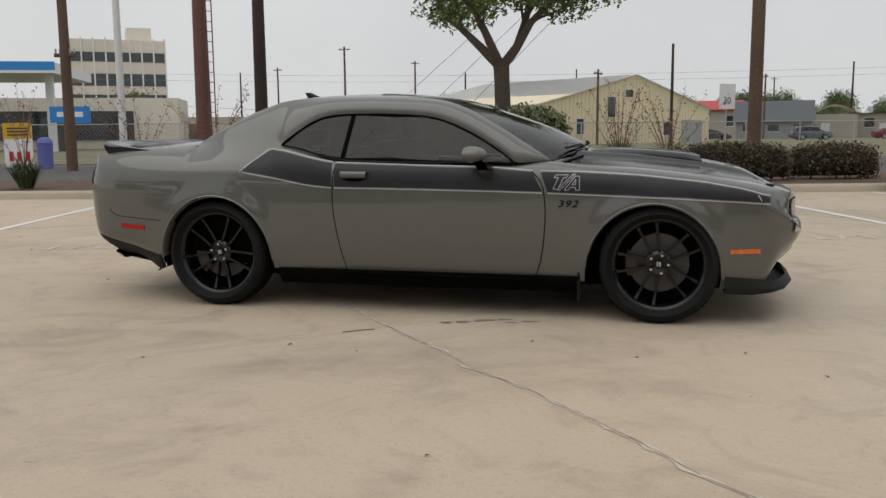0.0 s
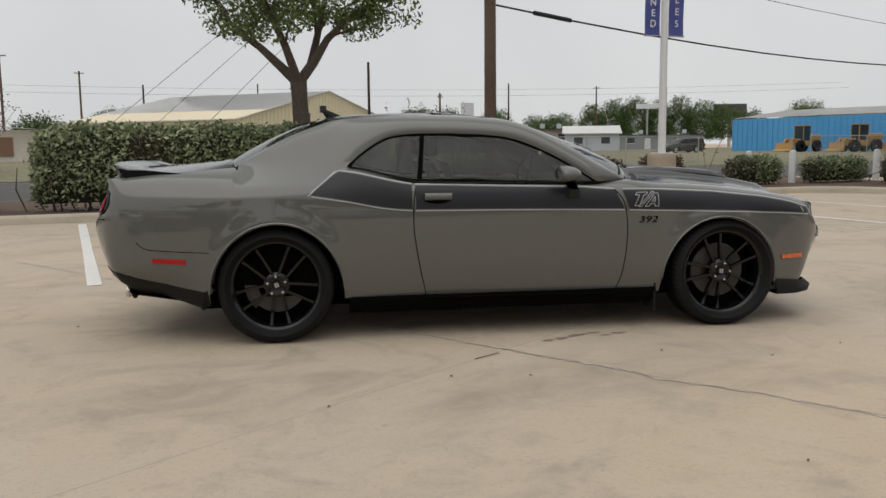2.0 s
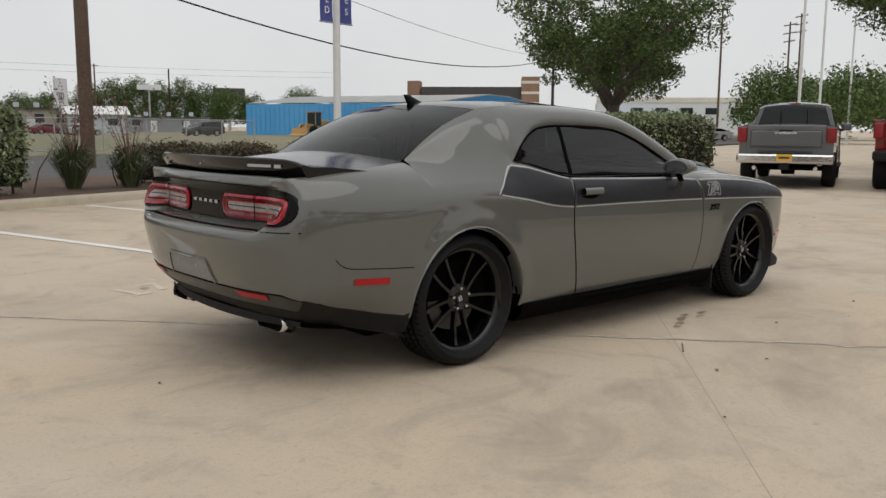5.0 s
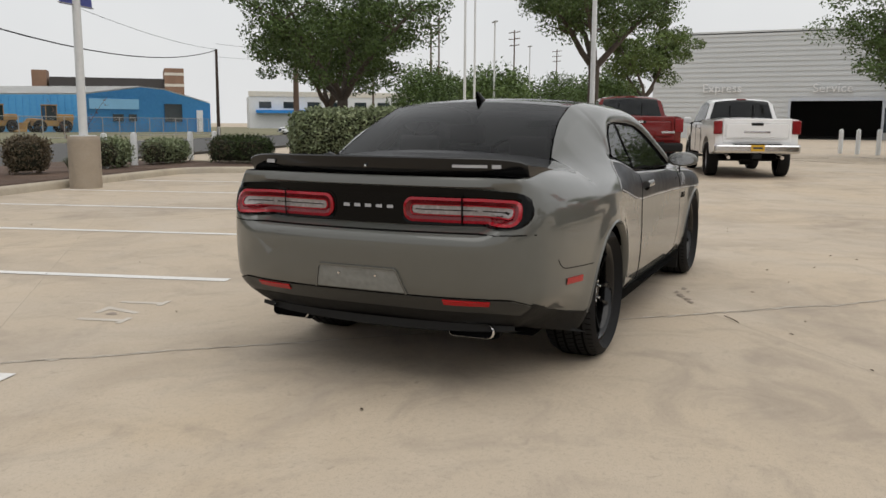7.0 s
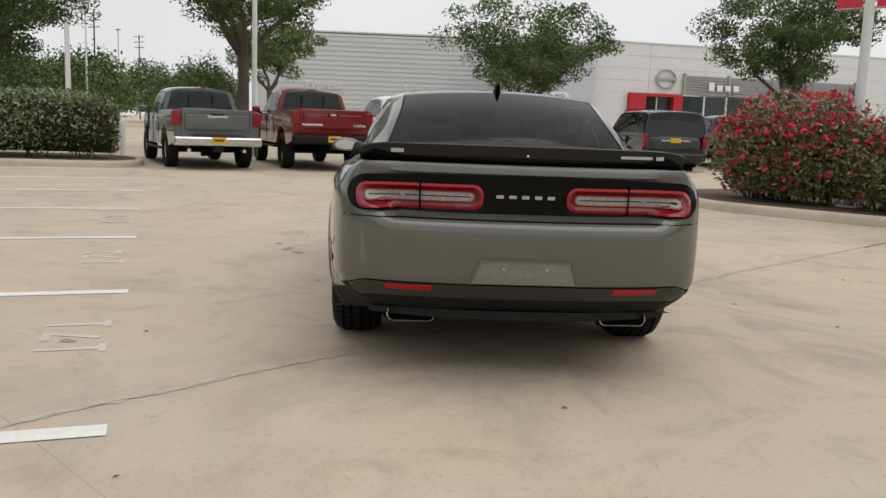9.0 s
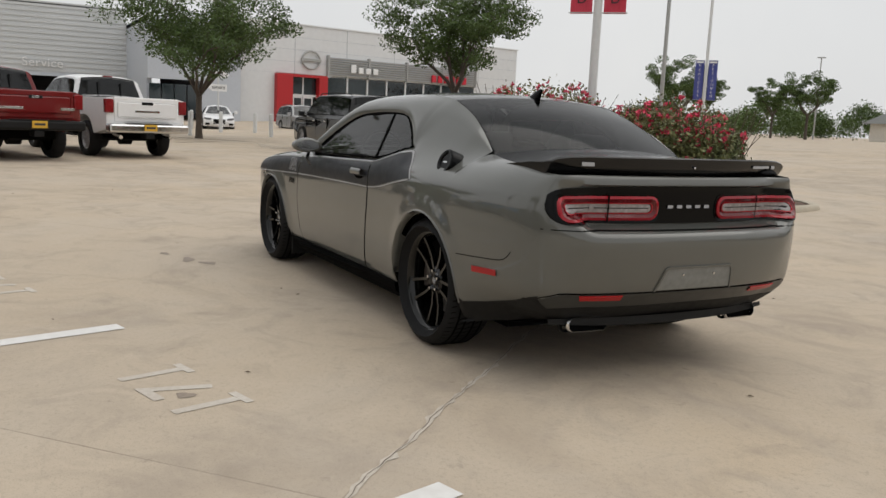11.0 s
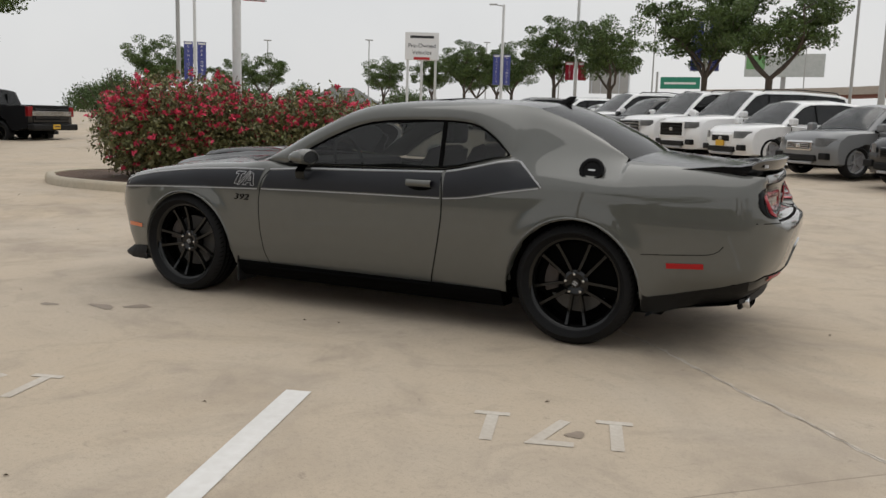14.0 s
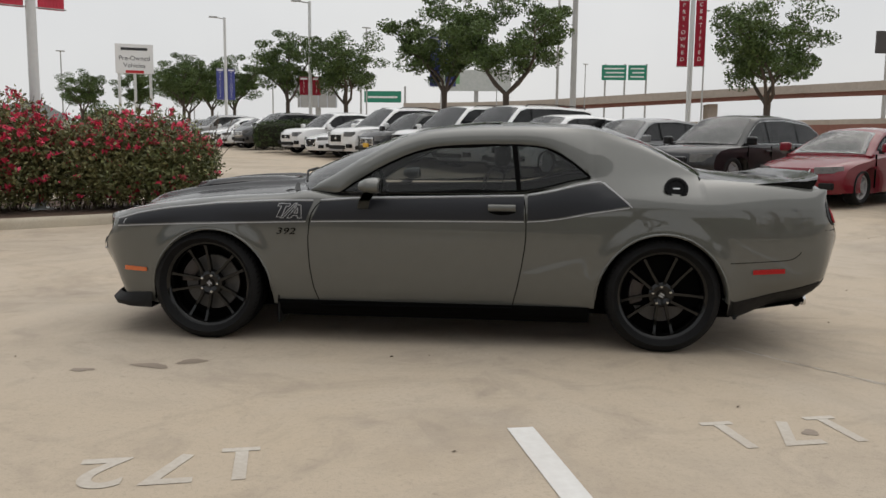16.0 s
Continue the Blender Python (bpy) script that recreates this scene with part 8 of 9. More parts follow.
for k in range(5):
    wall_box(db, "brick_course", M_OFFICE, 8.95, 12.55, -1.05, -1.0, 1.2 + 2 * k, 1.7 + 2 * k)
    wall_box(db, "window", M_WINDOW, -9.5 + 3.6 * k, -7.4 + 3.6 * k, -.06, 0, 4.5, 6.5)
lw = empty("low_white_shops", "row of low white shop buildings far off", "building", pose(150, 92, 0, 0, 0, -50) @ Matrix.Scale(1.3, 4))
wall_box(lw, "wall", M_PANELW, -16, 16, 0, 10, 0, 5)
wall_box(lw, "parapet", M_OFFICE, -16.1, 16.1, -.1, .2, 5, 5.8)
for k in range(8):
    wall_box(lw, "window", M_WINDOW, -14.5 + 3.8 * k, -12.6 + 3.8 * k, -.08, 0, 3.2, 4.2)
wall_box(lw, "awning", M_VIVIDBLUE, -15, -6, -1.4, 0, 2.4, 2.9)


def low_shop(name, label, a, b, depth, eave, ridge, wall_m, roof_m, shape="slope", windows=0, doors=0):
    """A low building with its long front from a to b; the roof slopes up from the front, arches over or lies flat."""
    a, b = Vector((*a, 0)), Vector((*b, 0))
    L = (b - a).length
    root = empty(name, label, "building", Matrix.Translation(a) @ Matrix.Rotation(math.atan2(b.y - a.y, b.x - a.x), 4, "Z"))
    wall_box(root, "wall", wall_m, 0, L, 0, depth, 0, eave)
    bm = bmesh.new()
    if shape == "arch":
        loft(bm, [[(-.3 + (L + .6) * k / 12, y, eave + (ridge - eave) * math.sin(math.pi * k / 12)) for k in range(13)] for y in (-.3, depth)])
    elif shape == "flat":
        loft(bm, [[(x, y, eave) for x in (-.4, L + .4)] for y in (-.5, depth + .2)])
    else:
        loft(bm, [[(-.4, y, z), (L + .4, y, z)] for y, z in ((-.6, eave - .1), (depth / 2, ridge), (depth + .5, eave - .1))])
        bmesh.ops.triangulate(bm, faces=bm.faces[:])
    bmesh.ops.solidify(bm, geom=bm.faces[:], thickness=-.35 if shape == "flat" else -.15)
    part("roof", bm, roof_m, root)
    if shape != "flat":
        for x in (0, L - .2):
            part("gable_end", new_prism([(0, eave), (depth / 2, ridge - .1), (depth, eave)], "x", x, x + .2), wall_m, root)
    for k in range(windows):
        x = L * (k + .5) / windows
        win = wall_box(root, "window", M_WINDOW, x - .7, x + .7, -.06, 0, eave * .42, eave * .78)
        wall_box(win, "window_frame", M_PANELW, x - .8, x + .8, -.04, .0, eave * .42 - .1, eave * .42)
    for k in range(doors):
        x = L * (k + .28) / doors
        wall_box(root, "door", M_PANELW, x - .6, x + .6, -.08, 0, 0, min(2.2, eave * .8))
    if shape == "flat":
        for k in range(4):
            wall_box(root, "roof_vent", M_METALG, L * (.1 + .23 * k), L * (.1 + .23 * k) + .8, 1.5, 2.3, eave + .2, eave + .95)
    return root


M_SLATE = mat("slate_grey_metal_roof", (0.085, 0.095, 0.105), rough=0.7, var=0.12, scale=1.5)
M_CREAMR = mat("cream_metal_roof", (0.56, 0.51, 0.42), rough=0.7, var=0.1, scale=1)
M_TANW = mat("tan_block_wall", (0.36, 0.33, 0.28), rough=0.9, var=0.12, scale=2)
M_GREYW = mat("grey_block_wall", (0.25, 0.265, 0.275), rough=0.9, var=0.12, scale=2)
low_shop("slate_roofed_shed", "low shed with a steep slate-grey roof", (12.7, 123.1), (22.7, 121.8), 9, 2.5, 5.3, M_GREYW, M_SLATE, windows=3)
low_shop("round_roofed_shed", "tan shed with an arched cream roof", (24.3, 130.8), (30.2, 129.9), 12, 3.5, 4.9, M_TANW, M_CREAMR, "arch", doors=1)
low_shop("long_shed", "long tan shed with a pale flat roof", (32.5, 140.5), (45.0, 138.0), 12, 3.8, 4.1, M_TANW, M_ROOFW, "flat", windows=4, doors=1)
low_shop("long_shed", "grey shed with a shallow pale roof", (38.5, 131.0), (47.0, 128.6), 10, 2.9, 4.1, M_METALG, M_ROOFW, windows=2)
low_shop("long_dark_shed", "long dark grey flat-roofed shed with pale doors", (56.0, 160.5), (73.0, 153.5), 14, 2.9, 3.3, M_GREYW, M_ROOFW, "flat", windows=2, doors=3)
low_shop("red_roofed_shed", "small shed with a faded red roof", (7.5, 150.0), (16.0, 149.5), 9, 4.8, 6.4, M_TANW, M_REDPANEL, windows=2)
wb = empty("billboard", "small white billboard above the far trees", "billboard", pose(72.0, 180.3, 0, 0, 0, -24))
wall_box(wb, "panel", M_PANELW, -2.5, 2.5, 0, .3, 9.0, 10.1)
wall_box(wb, "post", M_GREYPOLE, -.2, .2, .3, .6, 0, 9.0)
for x, y in ((-21.9, 49.5), (-21.3, 49.7)):
    b = bmesh.new()
    rod(b, (0, 0, 0), (0, 0, 2.95), .15, .13, 10)
    thing("marker_post", b, M_REDPANEL, "orange-red marker post across the street", "post", pose(x, y, .02), "marker posts", smooth=40)


def agave(m, radius, height, seed):
    r = random.Random(seed)
    root = empty("agave", "large grey-green agave with broad pointed leaves", "agave", m)
    for k in range(34):
        a, up = k * 2.4, .25 + .72 * (k / 33) ** .8
        d = Vector((math.cos(a), math.sin(a), 0))
        sd = Vector((-d.y, d.x, 0))
        L = r.uniform(.85, 1.1)
        rows = []
        for j in range(8):
            t = j / 7
            w = .15 * (math.sin(min(1, t * 1.5 + .35) * math.pi * .62)) * (1 - t ** 3) + .004
            c = d * (.12 + radius * L * (1 - up * .75) * t) + Vector((0, 0, height * L * up * t - .25 * (1 - up) * t * t + .08))
            rows.append([c - sd * w + Vector((0, 0, w * .5)), c, c + sd * w + Vector((0, 0, w * .5))])
        bm = bmesh.new()
        loft(bm, rows)
        bmesh.ops.solidify(bm, geom=bm.faces[:], thickness=.03)
        part("leaf", bm, M_AGAVE, root, smooth=50)
    return root


M_AGAVE = mat("agave_leaf", (0.15, 0.185, 0.145), rough=0.6, scale=2, color2=(0.22, 0.25, 0.19))
agave(pose(-26.0, 41.66, .02), 1.35, 1.85, 5)

# fuel station and office tower
fs = empty("fuel_station", "fuel station canopy with bright blue fascia", "building", pose(-49.14, 51.42, 0, 0, 0, 24) @ Matrix.Scale(1.36, 4))
wall_box(fs, "canopy", M_PANELW, -11, 4.0, -3, 6, 4.35, 4.95)
wall_box(fs, "fascia", M_VIVIDBLUE, -11.05, 4.05, -3.06, -3.0, 4.42, 4.98)
wall_box(fs, "fascia_stripe", M_PANELW, -11.06, 4.06, -3.08, -3.06, 4.36, 4.50)
for x in (-9, -3, 3.2):
    wall_box(fs, "column", M_PANELW, x - .2, x + .2, -1.2, -.8, 0, 4.4)
    wall_box(fs, "fuel_pump", M_DARKB, x - .45, x + .45, .2, .9, 0, 1.8, bevel=.05)
wall_box(fs, "shop", M_OFFICE, -14, 9, 9, 15, 0, 3.5)
wall_box(fs, "shop_window", M_WINDOW, -10, 6, 8.9, 9, .6, 2.6)
ps = empty("price_sign", "yellow and white fuel poster with plain bars", "sign", pose(-21.13, 20.44, 0, 0, 0, 25) @ Matrix.Scale(1.16, 4))
wall_box(ps, "board", M_WHITE, -.42, .42, -.05, 0, .05, 1.35)
wall_box(ps, "yellow_panel", mat("poster_yellow", (.65, .38, .03), rough=.6), -.42, .42, -.06, -.05, .95, 1.45)
for k in range(3):
    wall_box(ps, "text_bar", M_BLACKLET, -.30, .30, -.066, -.06, 1.05 + .1 * k, 1.10 + .1 * k)
for x in (-.28, -.05, .2):
    wall_box(ps, "text_bar", M_REDPANEL, x, x + .13, -.056, -.05, .25, .55)
bn = empty("bin", "blue waste bin with domed lid", "bin", pose(-20.49, 21.02, 0, 0, 0, 20) @ Matrix.Scale(1.16, 4))
b = bmesh.new()
lathe(b, [(.001, 1.0), (.16, .97), (.24, .86), (.26, .80), (.24, .78), (.22, 0)], 16, "z")
part("drum", b, M_BANBLUE, bn, smooth=40)
bs = empty("brand_board", "small blue sign board with pale bar", "sign", pose(-21.27, 23.60, 0, 0, 0, 22) @ Matrix.Scale(1.18, 4))
wall_box(bs, "board", M_VIVIDBLUE, -.65, .65, -.06, 0, 1.45, 2.0)
wall_box(bs, "text_bar", M_WHITE, -.42, .42, -.07, -.06, 1.65, 1.82)
wall_box(bs, "post", M_GREYPOLE, -.05, .05, -.04, 0, 0, 1.5)
ot = empty("office_tower", "cream office block with vertical fins and window bands", "building", pose(-117.4, 167.2, 0, 0, 0, 36) @ Matrix.Diagonal((1.09, 1.18, 1.23, 1)))
wall_box(ot, "wall", M_OFFICE, -9.5, 9.5, 0, 16, 0, 18.6)
wall_box(ot, "penthouse", M_OFFICE, 2, 7, 3, 12, 18.6, 21.2)
for z in (6.4, 10.2, 14.6):
    wall_box(ot, "window_band", M_WINDOW, -9.3, 9.3, -.10, 0, z, z + (2.2 if z < 11 else 1.7))
wall_box(ot, "glass_front", mat("teal_glass", (.05, .11, .13), rough=.1, var=.2, spec=.8), -9.3, 9.3, -.15, 0, 0.5, 5.6)
for k in range(9):
    x = -9.4 + 2.35 * k
    wall_box(ot, "fin", M_PANELW, x - .14, x + .14, -.6, 0, 6.0, 18.9)
wall_box(ot, "side_window", M_WINDOW, 9.5, 9.6, 2, 14, 11.6, 13.1)
tb = empty("low_tan_building", "low tan building with sloping pale roof", "building", pose(-46.65, 78.71, 0, 0, 0, 18) @ Matrix.Scale(1.44, 4))
wall_box(tb, "wall", M_OFFICE, -2, 22, 0, 9, 0, 2.2)
bm = bmesh.new()
loft(bm, [[(-3, -1, 3.1), (23, -1, 1.7)], [(-3, 10, 3.3), (23, 10, 1.9)]])
bmesh.ops.solidify(bm, geom=bm.faces[:], thickness=.5)
part("roof", bm, M_ROOFW, tb)
for k in range(6):
    wall_box(tb, "brick_panel", M_BRICK, -1.5 + 3.5 * k, .5 + 3.5 * k, -.1, 0, .4, 1.7)


# chain-link fence across the street
def fence(name, a, b, h, label):
    root = empty(name, label, "fence", None, "chain-link fences")
    a, b = Vector(a), Vector(b)
    n = max(2, int((b - a).length / 2.6))
    t = (b - a) / n
    for i in range(n + 1):
        p = a + t * i
        bm = bmesh.new()
        rod(bm, p, p + Vector((0, 0, h)), .035, .035, 6)
        part("post", bm, M_GREYPOLE, root)
    for z in (.1, h):
        bm = bmesh.new()
        rod(bm, a + Vector((0, 0, z)), b + Vector((0, 0, z)), .022, .022, 5)
        part("rail", bm, M_GREYPOLE, root)
    bm = bmesh.new()
    L = (b - a).length
    d = (b - a).normalized()
    k = int(L / .16)
    for i in range(k):
        for s in (1, -1):
            x0 = L * i / k
            x1 = min(L, max(0, x0 + s * h))
            hh = abs(x1 - x0)
            p, q = a + d * x0 + Vector((0, 0, .05)), a + d * x1 + Vector((0, 0, .05 + hh * .98))
            w = Vector((0, 0, .007))
            bm.faces.new([bm.verts.new(v) for v in (p - w, p + w, q + w, q - w)])
    tagged(part("wire_mesh", bm, M_CABLE_L, root), kind="stuff")
    return root


fence("fence", lot(-34, 32), lot(-8, 32.5), 1.7, "grey chain-link fence across the street")
fence("fence", lot(-3, 33), lot(31, 34), 1.6, "chain-link fence before the warehouses")
fence("fence", lot(42, 36), lot(78, 38), 1.6, "chain-link fence before the blue warehouse")


# loaders by the blue warehouse
def loader(m):
    root = empty("wheel_loader", "dusty yellow wheel loader at rest", "machine", m, "wheel loaders")
    for x in (-1.4, 1.4):
        for s in (1, -1):
            w = part("wheel", lathe_bm([(.25, .2), (.55, .22), (.70, .15), (.70, -.15), (.55, -.22), (.25, -.2)], 20, s), M_TYRE, root, smooth=40)
            w.matrix_basis = pose(x, s * .95, .70)
    part("chassis", new_box(-2.4, 1.9, -.6, .6, .7, 1.35, bevel=.08), M_YELLOWM, root)
    part("engine_cover", new_box(-2.5, -.6, -.65, .65, 1.35, 2.05, bevel=.1), M_YELLOWM, root)
    cab = part("cab", new_box(-.6, .6, -.65, .65, 1.35, 3.0, bevel=.06), M_WINDOW, root)
    part("cab_roof", new_box(-.7, .7, -.72, .72, 3.0, 3.12, bevel=.03), M_YELLOWM, cab)
    for x in (-.62, .58):
        for y in (-.66, .62):
            part("cab_post", new_box(x, x + .07, y, y + .07, 1.35, 3.0), M_YELLOWM, cab)
    bm = bmesh.new()
    for s in (1, -1):
        tube(bm, [(.9, s * .45, 1.4), (2.2, s * .45, 1.5), (3.0, s * .45, .6)], .13, 6)
    part("lift_arm", bm, M_YELLOWM, root)
    part("bucket", new_prism([(2.9, .1), (3.9, .1), (3.9, .2), (3.1, .35), (2.9, 1.1), (2.8, 1.1)], "y", -1.2, 1.2), M_YELLOWM, root)
    return root


ld = loader(pose(55.0, 88.0, 0, 0, 0, 200))
copy_thing(ld, pose(58.0, 81.5, 0, 0, 0, 185))
copy_thing(ld, pose(63.0, 79.0, 0, 0, 0, 160))


# ---- overpass, billboards and far woods ----
op = empty("overpass", "curving concrete motorway overpass with rust-red girder", "bridge", None)
path = [(25.3, -177.8, 7.66), (1.1, -155.0, 7.29), (-19.8, -140.9, 7.97), (-43.5, -130.7, 8.99), (-60.0, -80.0, 7.60), (-110.0, -74.0, 8.40)]
pts = smoothed(path, 4)
for nm, m, z0, z1, dd in (("parapet", M_BRIDGE, -.1, .95, 0), ("girder", M_BRIDGER, -1.0, -.1, .25), ("deck", M_BRIDGE, -.35, -.1, -.4)):
    bm = bmesh.new()
    rows = []
    for i, p in enumerate(pts):
        t = (pts[min(i + 1, len(pts) - 1)] - pts[max(i - 1, 0)]).normalized()
        n = Vector((-t.y, t.x, 0))
        if n.y < 0:
            n = -n
        w = 9.0 if nm == "deck" else .4
        rows.append([p + n * -dd + Vector((0, 0, z0)), p + n * -dd + Vector((0, 0, z1)), p + n * (-dd - w) + Vector((0, 0, z1)), p + n * (-dd - w) + Vector((0, 0, z0))])
    loft(bm, rows, close=True)
    part(nm, bm, m, op)
for p in pts[2::4]:
    part("pier", new_box(p.x - .8, p.x + .8, p.y - 6, p.y - 2, 0, p.z - 1.3, bevel=.1), M_BRIDGE, op)
rp = empty("ramp", "lower concrete ramp with rust-red wall", "bridge", None)
for nm, m, z0, z1 in (("ramp_wall", M_BRIDGER, 1.2, 2.6), ("ramp_parapet", M_BRIDGE, 2.6, 3.3)):
    bm = bmesh.new()
    rows = []
    for x, y, dz in ((16.0, -137.4, -0.30), (-13.9, -127.9, 0.50), (-43.6, -119.1, 1.10), (-90.0, -66.0, 1.90)):
        rows.append([(x, y, .5 if nm == "ramp_wall" else z0 + dz), (x, y, z1 + dz), (x + .2, y - 1, z1 + dz), (x + .2, y - 1, .5 if nm == "ramp_wall" else z0 + dz)])
    loft(bm, rows, close=True)
    part(nm, bm, m, rp)
gsn = empty("gantry_sign", "green motorway signs on grey posts", "sign", pose(-23.48, -194.51, .72, 0, 0, 0) @ Matrix.Scale(1.46, 4) @ Matrix.Diagonal((.72, .72, .83, 1)))
for x in (-4.6, .0, 4.2):
    wall_box(gsn, "post", M_GREYPOLE, x - .18, x + .18, -.2, .2, 0, 14.6)
for x0, x1 in ((-4.6, -.7), (-.3, 5.0)):
    bo = wall_box(gsn, "board", M_SIGNGREEN, x0, x1, .2, .35, 11.6, 14.4)
    for k in range(3):
        wall_box(bo, "text_bar", M_WHITE, x0 + .5, x1 - .5 - .4 * (k % 2), .35, .37, 12.1 + .75 * k, 12.35 + .75 * k)
g2 = empty("gantry_sign", "distant green motorway sign", "sign", pose(33.18, -198.35, 0, 0, 0, 0) @ Matrix.Scale(1.49, 4))
wall_box(g2, "board", M_SIGNGREEN, -3, 3, 0, .2, 6.4, 8.2)
wall_box(g2, "text_bar", M_WHITE, -2.4, 2.4, .2, .22, 7.1, 7.4)
for x in (-3.6, 3.6):
    wall_box(g2, "post", M_GREYPOLE, x - .15, x + .15, -.2, 0, 0, 9)
b2 = empty("billboard", "pale green and white roadside billboard", "billboard", pose(9.54, -176.67, 0, 0, 0, 0) @ Matrix.Scale(1.47, 4))
wall_box(b2, "panel", mat("billboard_print", (.42, .46, .44), rough=.6, color2=(.55, .56, .55), scale=.6), -5, 5, 0, .3, 7.6, 10.6)
wall_box(b2, "green_panel", mat("billboard_green", (.16, .34, .14), rough=.6), 2.4, 4.8, .3, .32, 8.6, 10.4)
wall_box(b2, "post", M_GREYPOLE, -.3, .3, -.5, 0, 0, 7.6)
b3 = empty("billboard", "back of a grey roadside billboard", "billboard", pose(39.35, -158.01, 0, 0, 0, 0) @ Matrix.Scale(1.49, 4))
wall_box(b3, "panel", M_GREYPOLE, -2.6, 2.6, 0, .3, 4.6, 8.6)
for k in range(5):
    wall_box(b3, "rib", M_METALG, -2.6 + 1.2 * k, -2.5 + 1.2 * k, .3, .4, 4.6, 8.6)
wall_box(b3, "post", M_GREYPOLE, -.3, .3, -.5, 0, 0, 4.6)
b4 = empty("billboard", "small dark billboard far off", "billboard", pose(-72.86, -174.05, 0, 0, 0, 10) @ Matrix.Scale(1.45, 4))
wall_box(b4, "panel", M_DARKB, -2, 2, 0, .3, 13, 16)
wall_box(b4, "post", M_GREYPOLE, -.25, .25, -.3, 0, 0, 13)
pole(-66, -122, 24, 0.35, M_GREYPOLE, "mast", "tall grey communications mast", arms=((23, 3), (20, 3), (17.5, 3)), group="masts")
bw = empty("billboard", "dark wide sign board across the fields", "billboard", pose(108.28, 213.08, 0, 0, 0, -20) @ Matrix.Scale(1.65, 4))
wall_box(bw, "panel", M_DARKB, -2.6, 2.6, 0, .3, 4.5, 7)
wall_box(bw, "post", M_GREYPOLE, -.25, .25, .3, .6, 0, 4.5)
M_ROOFD = mat("grey_shingle_roof", (0.16, 0.165, 0.155), rough=0.85, var=0.15, scale=3)
gz = empty("pavilion", "low pavilion with grey hipped roof", "building", pose(74.59, -118.32, .7, 0, 0, 30) @ Matrix.Scale(1.49, 4) @ Matrix.Scale(.70, 4))
bm = bmesh.new()
prs = [(-6, -4, 2.6), (6, -4, 2.6), (6, 4, 2.6), (-6, 4, 2.6)]
vv = [bm.verts.new(p) for p in prs]
tp = [bm.verts.new(p) for p in ((-2, 0, 5.0), (2, 0, 5.0))]
for f_ in ((vv[0], vv[1], tp[1], tp[0]), (vv[1], vv[2], tp[1]), (vv[2], vv[3], tp[0], tp[1]), (vv[3], vv[0], tp[0])):
    bm.faces.new(f_)
part("roof", bm, M_ROOFD, gz)
wall_box(gz, "wall", M_OFFICE, -5, 5, -3, 3, 0, 2.6)

# oaks along the row of parked cars, built once and set out again
row_a = build_tree("oak_tree", "live oak in the row behind the parked cars", 51, 7.6, 2.6, 2.7, .15, M_LEAF_D, 17000, .072, 4, pose(.2, -31.5, .7), (0, 0), 36, group="oaks behind the cars")
row_b = build_tree("oak_tree", "round-headed live oak behind the parked cars", 57, 7.4, 2.7, 2.4, .14, M_LEAF_D, 17000, .072, 4, pose(14.27, -46.9, .75), (0, 0), 36, group="oaks behind the cars")
for src, x, y, s, t in ((row_b, 3.2, -34.6, 1.0, 40), (row_a, 9.91, -43.9, .95, 120), (row_b, 23.45, -63.5, 1.0, 200), (row_a, -8.75, -23.6, .80, 80), (row_b, 27.0, -61.5, 1.0, 10), (row_a, 38, -90, 1.2, 60), (row_b, 45, -92, 1.2, 160), (row_a, 52, -92, 1.15, 300),
                        (row_b, 33, -84, 1.2, 250), (row_a, 62, -80, 1.1, 20), (row_b, 74, -76, 1.05, 90)):
    copy_thing(src, pose(x, y, ground_z(y), 0, 0, t) @ Matrix.Scale(s, 4))
copy_thing(row_a, pose(42.0, -41.7, .6, 0, 0, 50) @ Matrix.Scale(.85, 4))
copy_thing(row_b, pose(64.2, -76.8, .75, 0, 0, 90) @ Matrix.Scale(.95, 4))


def woods(name, spots, seed, label):
    r = random.Random(seed)
    bm = Leaves()
    for x, y, w, h in spots:
        for _ in range(int(60 * w * h / 12)):
            d = Vector((r.gauss(0, 1), r.gauss(0, 1), abs(r.gauss(0, 1)))).normalized() * r.uniform(.6, 1)
            c = Vector((x + d.x * w / 2, y + d.y * w / 2, h * .25 + d.z * h * .75))
            for _ in range(18):
                leaf(bm, c + Vector((r.gauss(0, .5), r.gauss(0, .5), r.gauss(0, .45))), r.uniform(.13, .26), r)
    ob = mesh_object(name, bm, M_LEAF_D)
    tagged(ob, label, "woods", kind="stuff")


rr = random.Random(9)
woods("far_trees", [(rr.uniform(-40, 60), rr.uniform(165, 200), rr.uniform(9, 15), rr.uniform(5.5, 9)) for _ in range(16)] + [(-40, 118, 8, 6), (-31, 124, 7, 5.5), (-66, 95, 9, 7)]
      + [(62 + 4.6 * k, 190 - 2.2 * k, rr.uniform(7, 11), (10.5, 11.5, 12, 11, 11.8, 10.5, 9.5, 8.5)[k]) for k in range(8)] + [(29, 200, 9, 10.5), (42, 205, 10, 10.5), (24, 203, 7, 9), (52, 205, 9, 8.5), (112, 182, 13, 11), (-44, 180, 14, 9.5)], 1, "dark far trees beyond the sheds")
woods("far_trees", [(rr.uniform(100, 150), rr.uniform(30, 52), rr.uniform(7, 11), rr.uniform(6, 9.5)) for _ in range(12)] + [(96, 24, 9, 8), (74, 29, 8, 7), (84, 42, 9, 8.5)], 2, "dark trees behind the workshop")
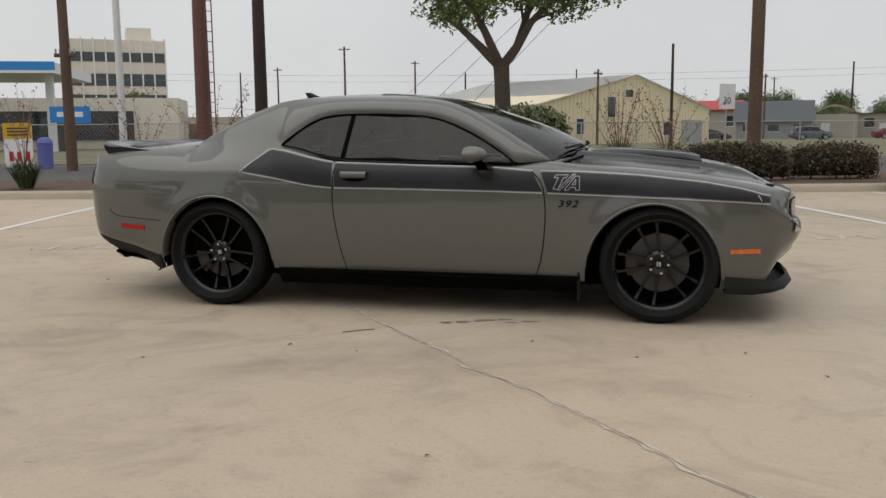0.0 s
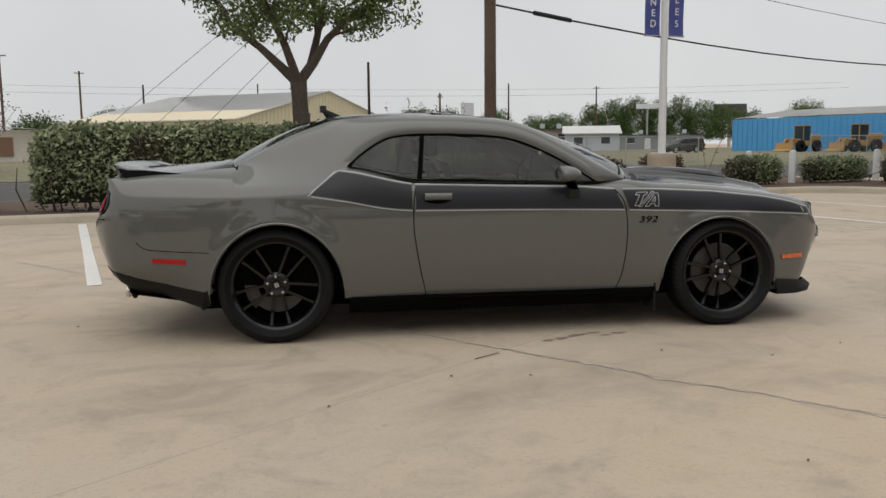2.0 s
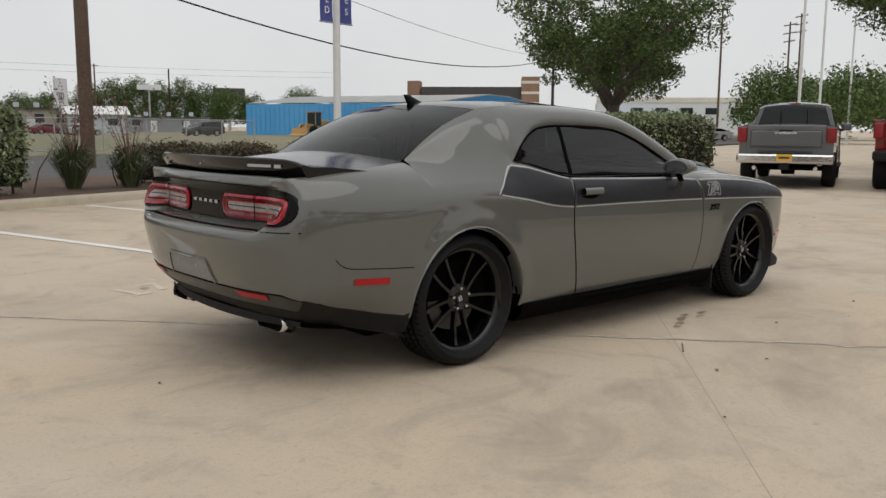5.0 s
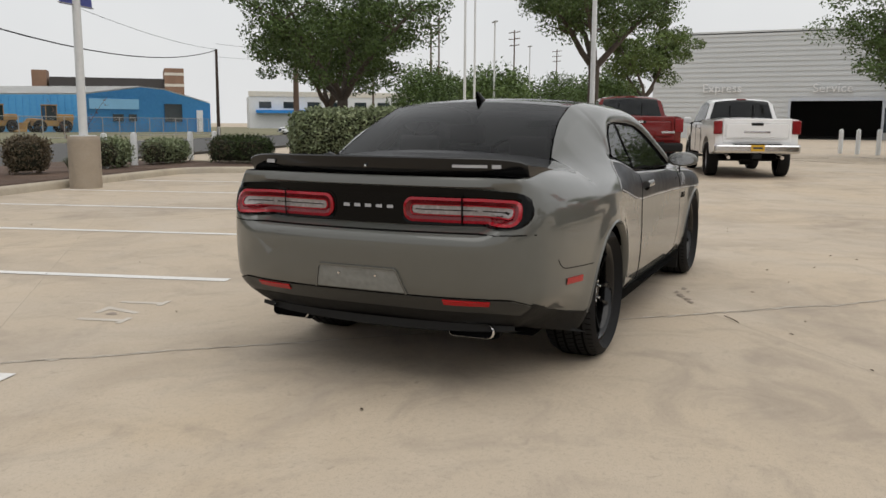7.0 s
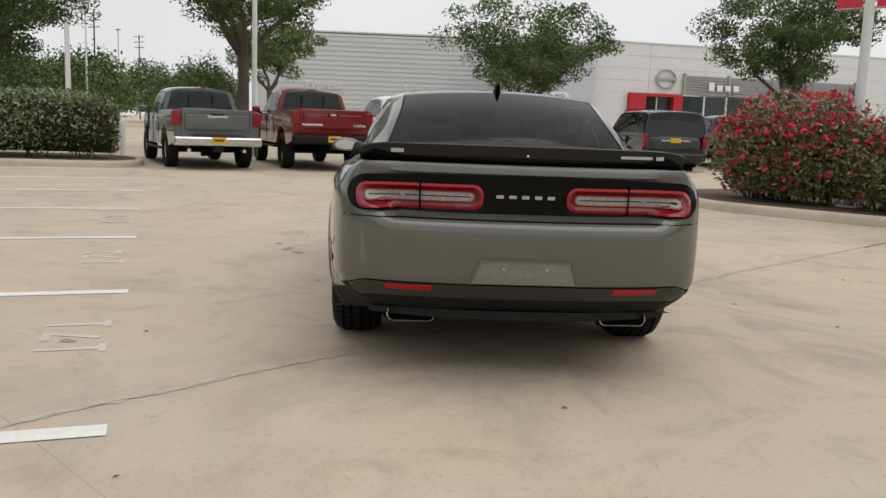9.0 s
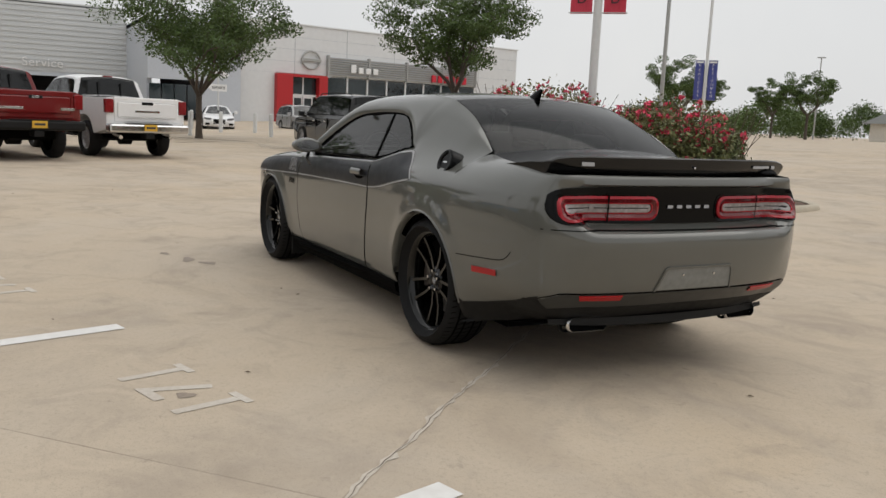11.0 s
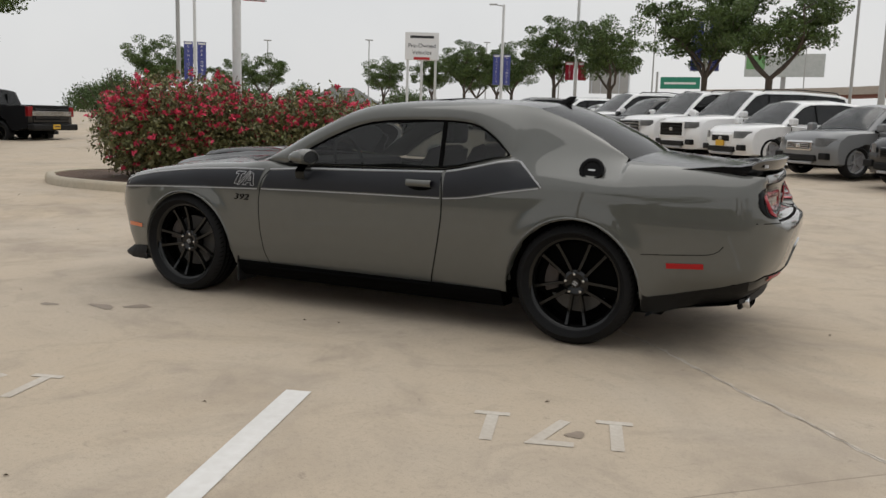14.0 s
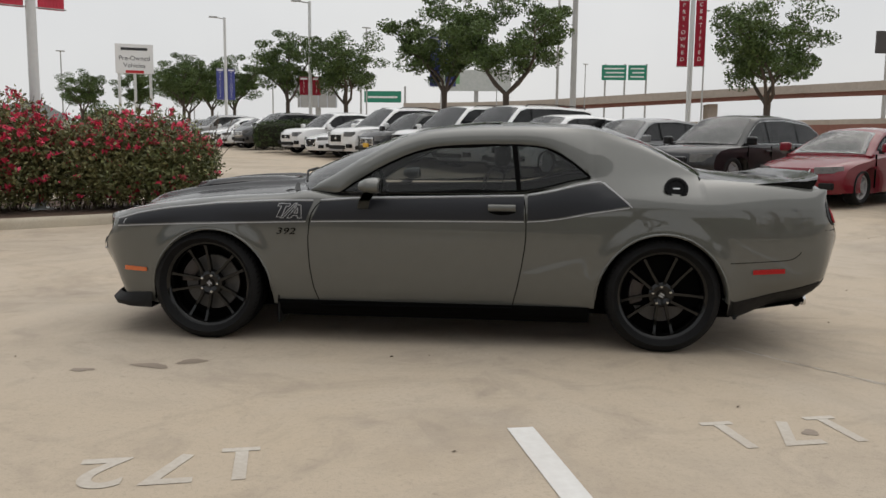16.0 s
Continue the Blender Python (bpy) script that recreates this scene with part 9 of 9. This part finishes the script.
woods("far_trees", [(84 + rr.uniform(-18, 40), -112 + rr.uniform(-22, 24), rr.uniform(6, 10), rr.uniform(4.5, 7)) for _ in range(14)], 3, "dark trees beyond the row of cars")

# ---- slabs of the lot, last ----
S = 4.57
JT = 42.0
slab_m = pose(0, 0, 0, 0, 0, JT)
inv = slab_m.inverted()
o = inv @ Vector((-.11, -1.32, 0))
me = None
pave = empty("pavement", "tan concrete slabs with dark joints", "pavement", slab_m, kind="structure")
for i in range(-6, 7):
    for j in range(-6, 7):
        cx, cy = o.x + (i + .5) * S, o.y + (j + .5) * S
        w = slab_m @ Vector((cx, cy, 0))
        v = (Matrix.Rotation(-radians(LOT), 3, "Z") @ w).y
        if w.length > 24 or v > 13 or w.y < -5.5 - 2.2:
            continue
        if me is None:
            bm = new_box(-S / 2 + .0015, S / 2 - .0015, -S / 2 + .0015, S / 2 - .0015, -.03, 0, bevel=.002)
            first = part("slab", bm, M_CON, pave)
            me = first.data
            ob = first
        else:
            ob = new("slab", me)
            ob.parent = pave
        ob.matrix_basis = pose(cx, cy, rnd.uniform(-.001, .001))

# worn pale filler in the joints
M_FILL = mat("joint_filler", (0.40, 0.345, 0.275), rough=0.9, scale=14, color2=(0.26, 0.215, 0.17), bump=0.3, bump_scale=80)
for k in range(-5, 6):
    for a in (0, 1):
        c0 = (o.x if a else o.y) + k * S
        bm = new_box(c0 - .0045, c0 + .0045, -22, 22, -.02, -.0005) if a else new_box(-22, 22, c0 - .0045, c0 + .0045, -.02, -.0008)
        part("joint_filler", bm, M_FILL, pave)

# a ragged crack along one joint, with pale broken edges
rc = random.Random(8)
M_CRACK = mat("crack_dirt", (0.15, 0.122, 0.098), rough=0.95, var=0.4, scale=20)
M_CHIP = mat("broken_concrete_edge", (0.58, 0.53, 0.46), rough=0.9, scale=12, color2=(0.44, 0.38, 0.31), bump=0.4, bump_scale=60)
for sign, a0, a1 in ((0, -9.0, -.9), (0, -.9, 6.5)):
    d = Vector((-math.sin(radians(JT)), math.cos(radians(JT)), 0))
    n = Vector((-d.y, d.x, 0))
    p0 = Vector((-.11, -1.32, 0))
    steps = int((a1 - a0) / .05)
    wob, left, right, cl, cr = 0.0, [], [], [], []
    for i in range(steps + 1):
        a = a0 + (a1 - a0) * i / steps
        wob = wob * .86 + rc.gauss(0, .006)
        p = p0 + d * a + n * wob
        w, q = rc.uniform(.0006, .0028), max(.001, rc.gauss(.009, .008))
        left.append(p + n * w + Vector((0, 0, .0036)))
        right.append(p - n * w + Vector((0, 0, .0036)))
        cl.append(p + n * (.002 + q) + Vector((0, 0, .0024)))
        cr.append(p - n * (.002 + max(.001, rc.gauss(.009, .008))) + Vector((0, 0, .0024)))
    bm = bmesh.new()
    loft(bm, [left, right])
    ck = thing("crack", bm, M_CRACK, "thin ragged crack along a slab joint", "crack", group="cracks in the concrete")
    bm = bmesh.new()
    loft(bm, [cl, cr])
    part("chipped_edge", bm, M_CHIP, ck, "pale crumbled edge")
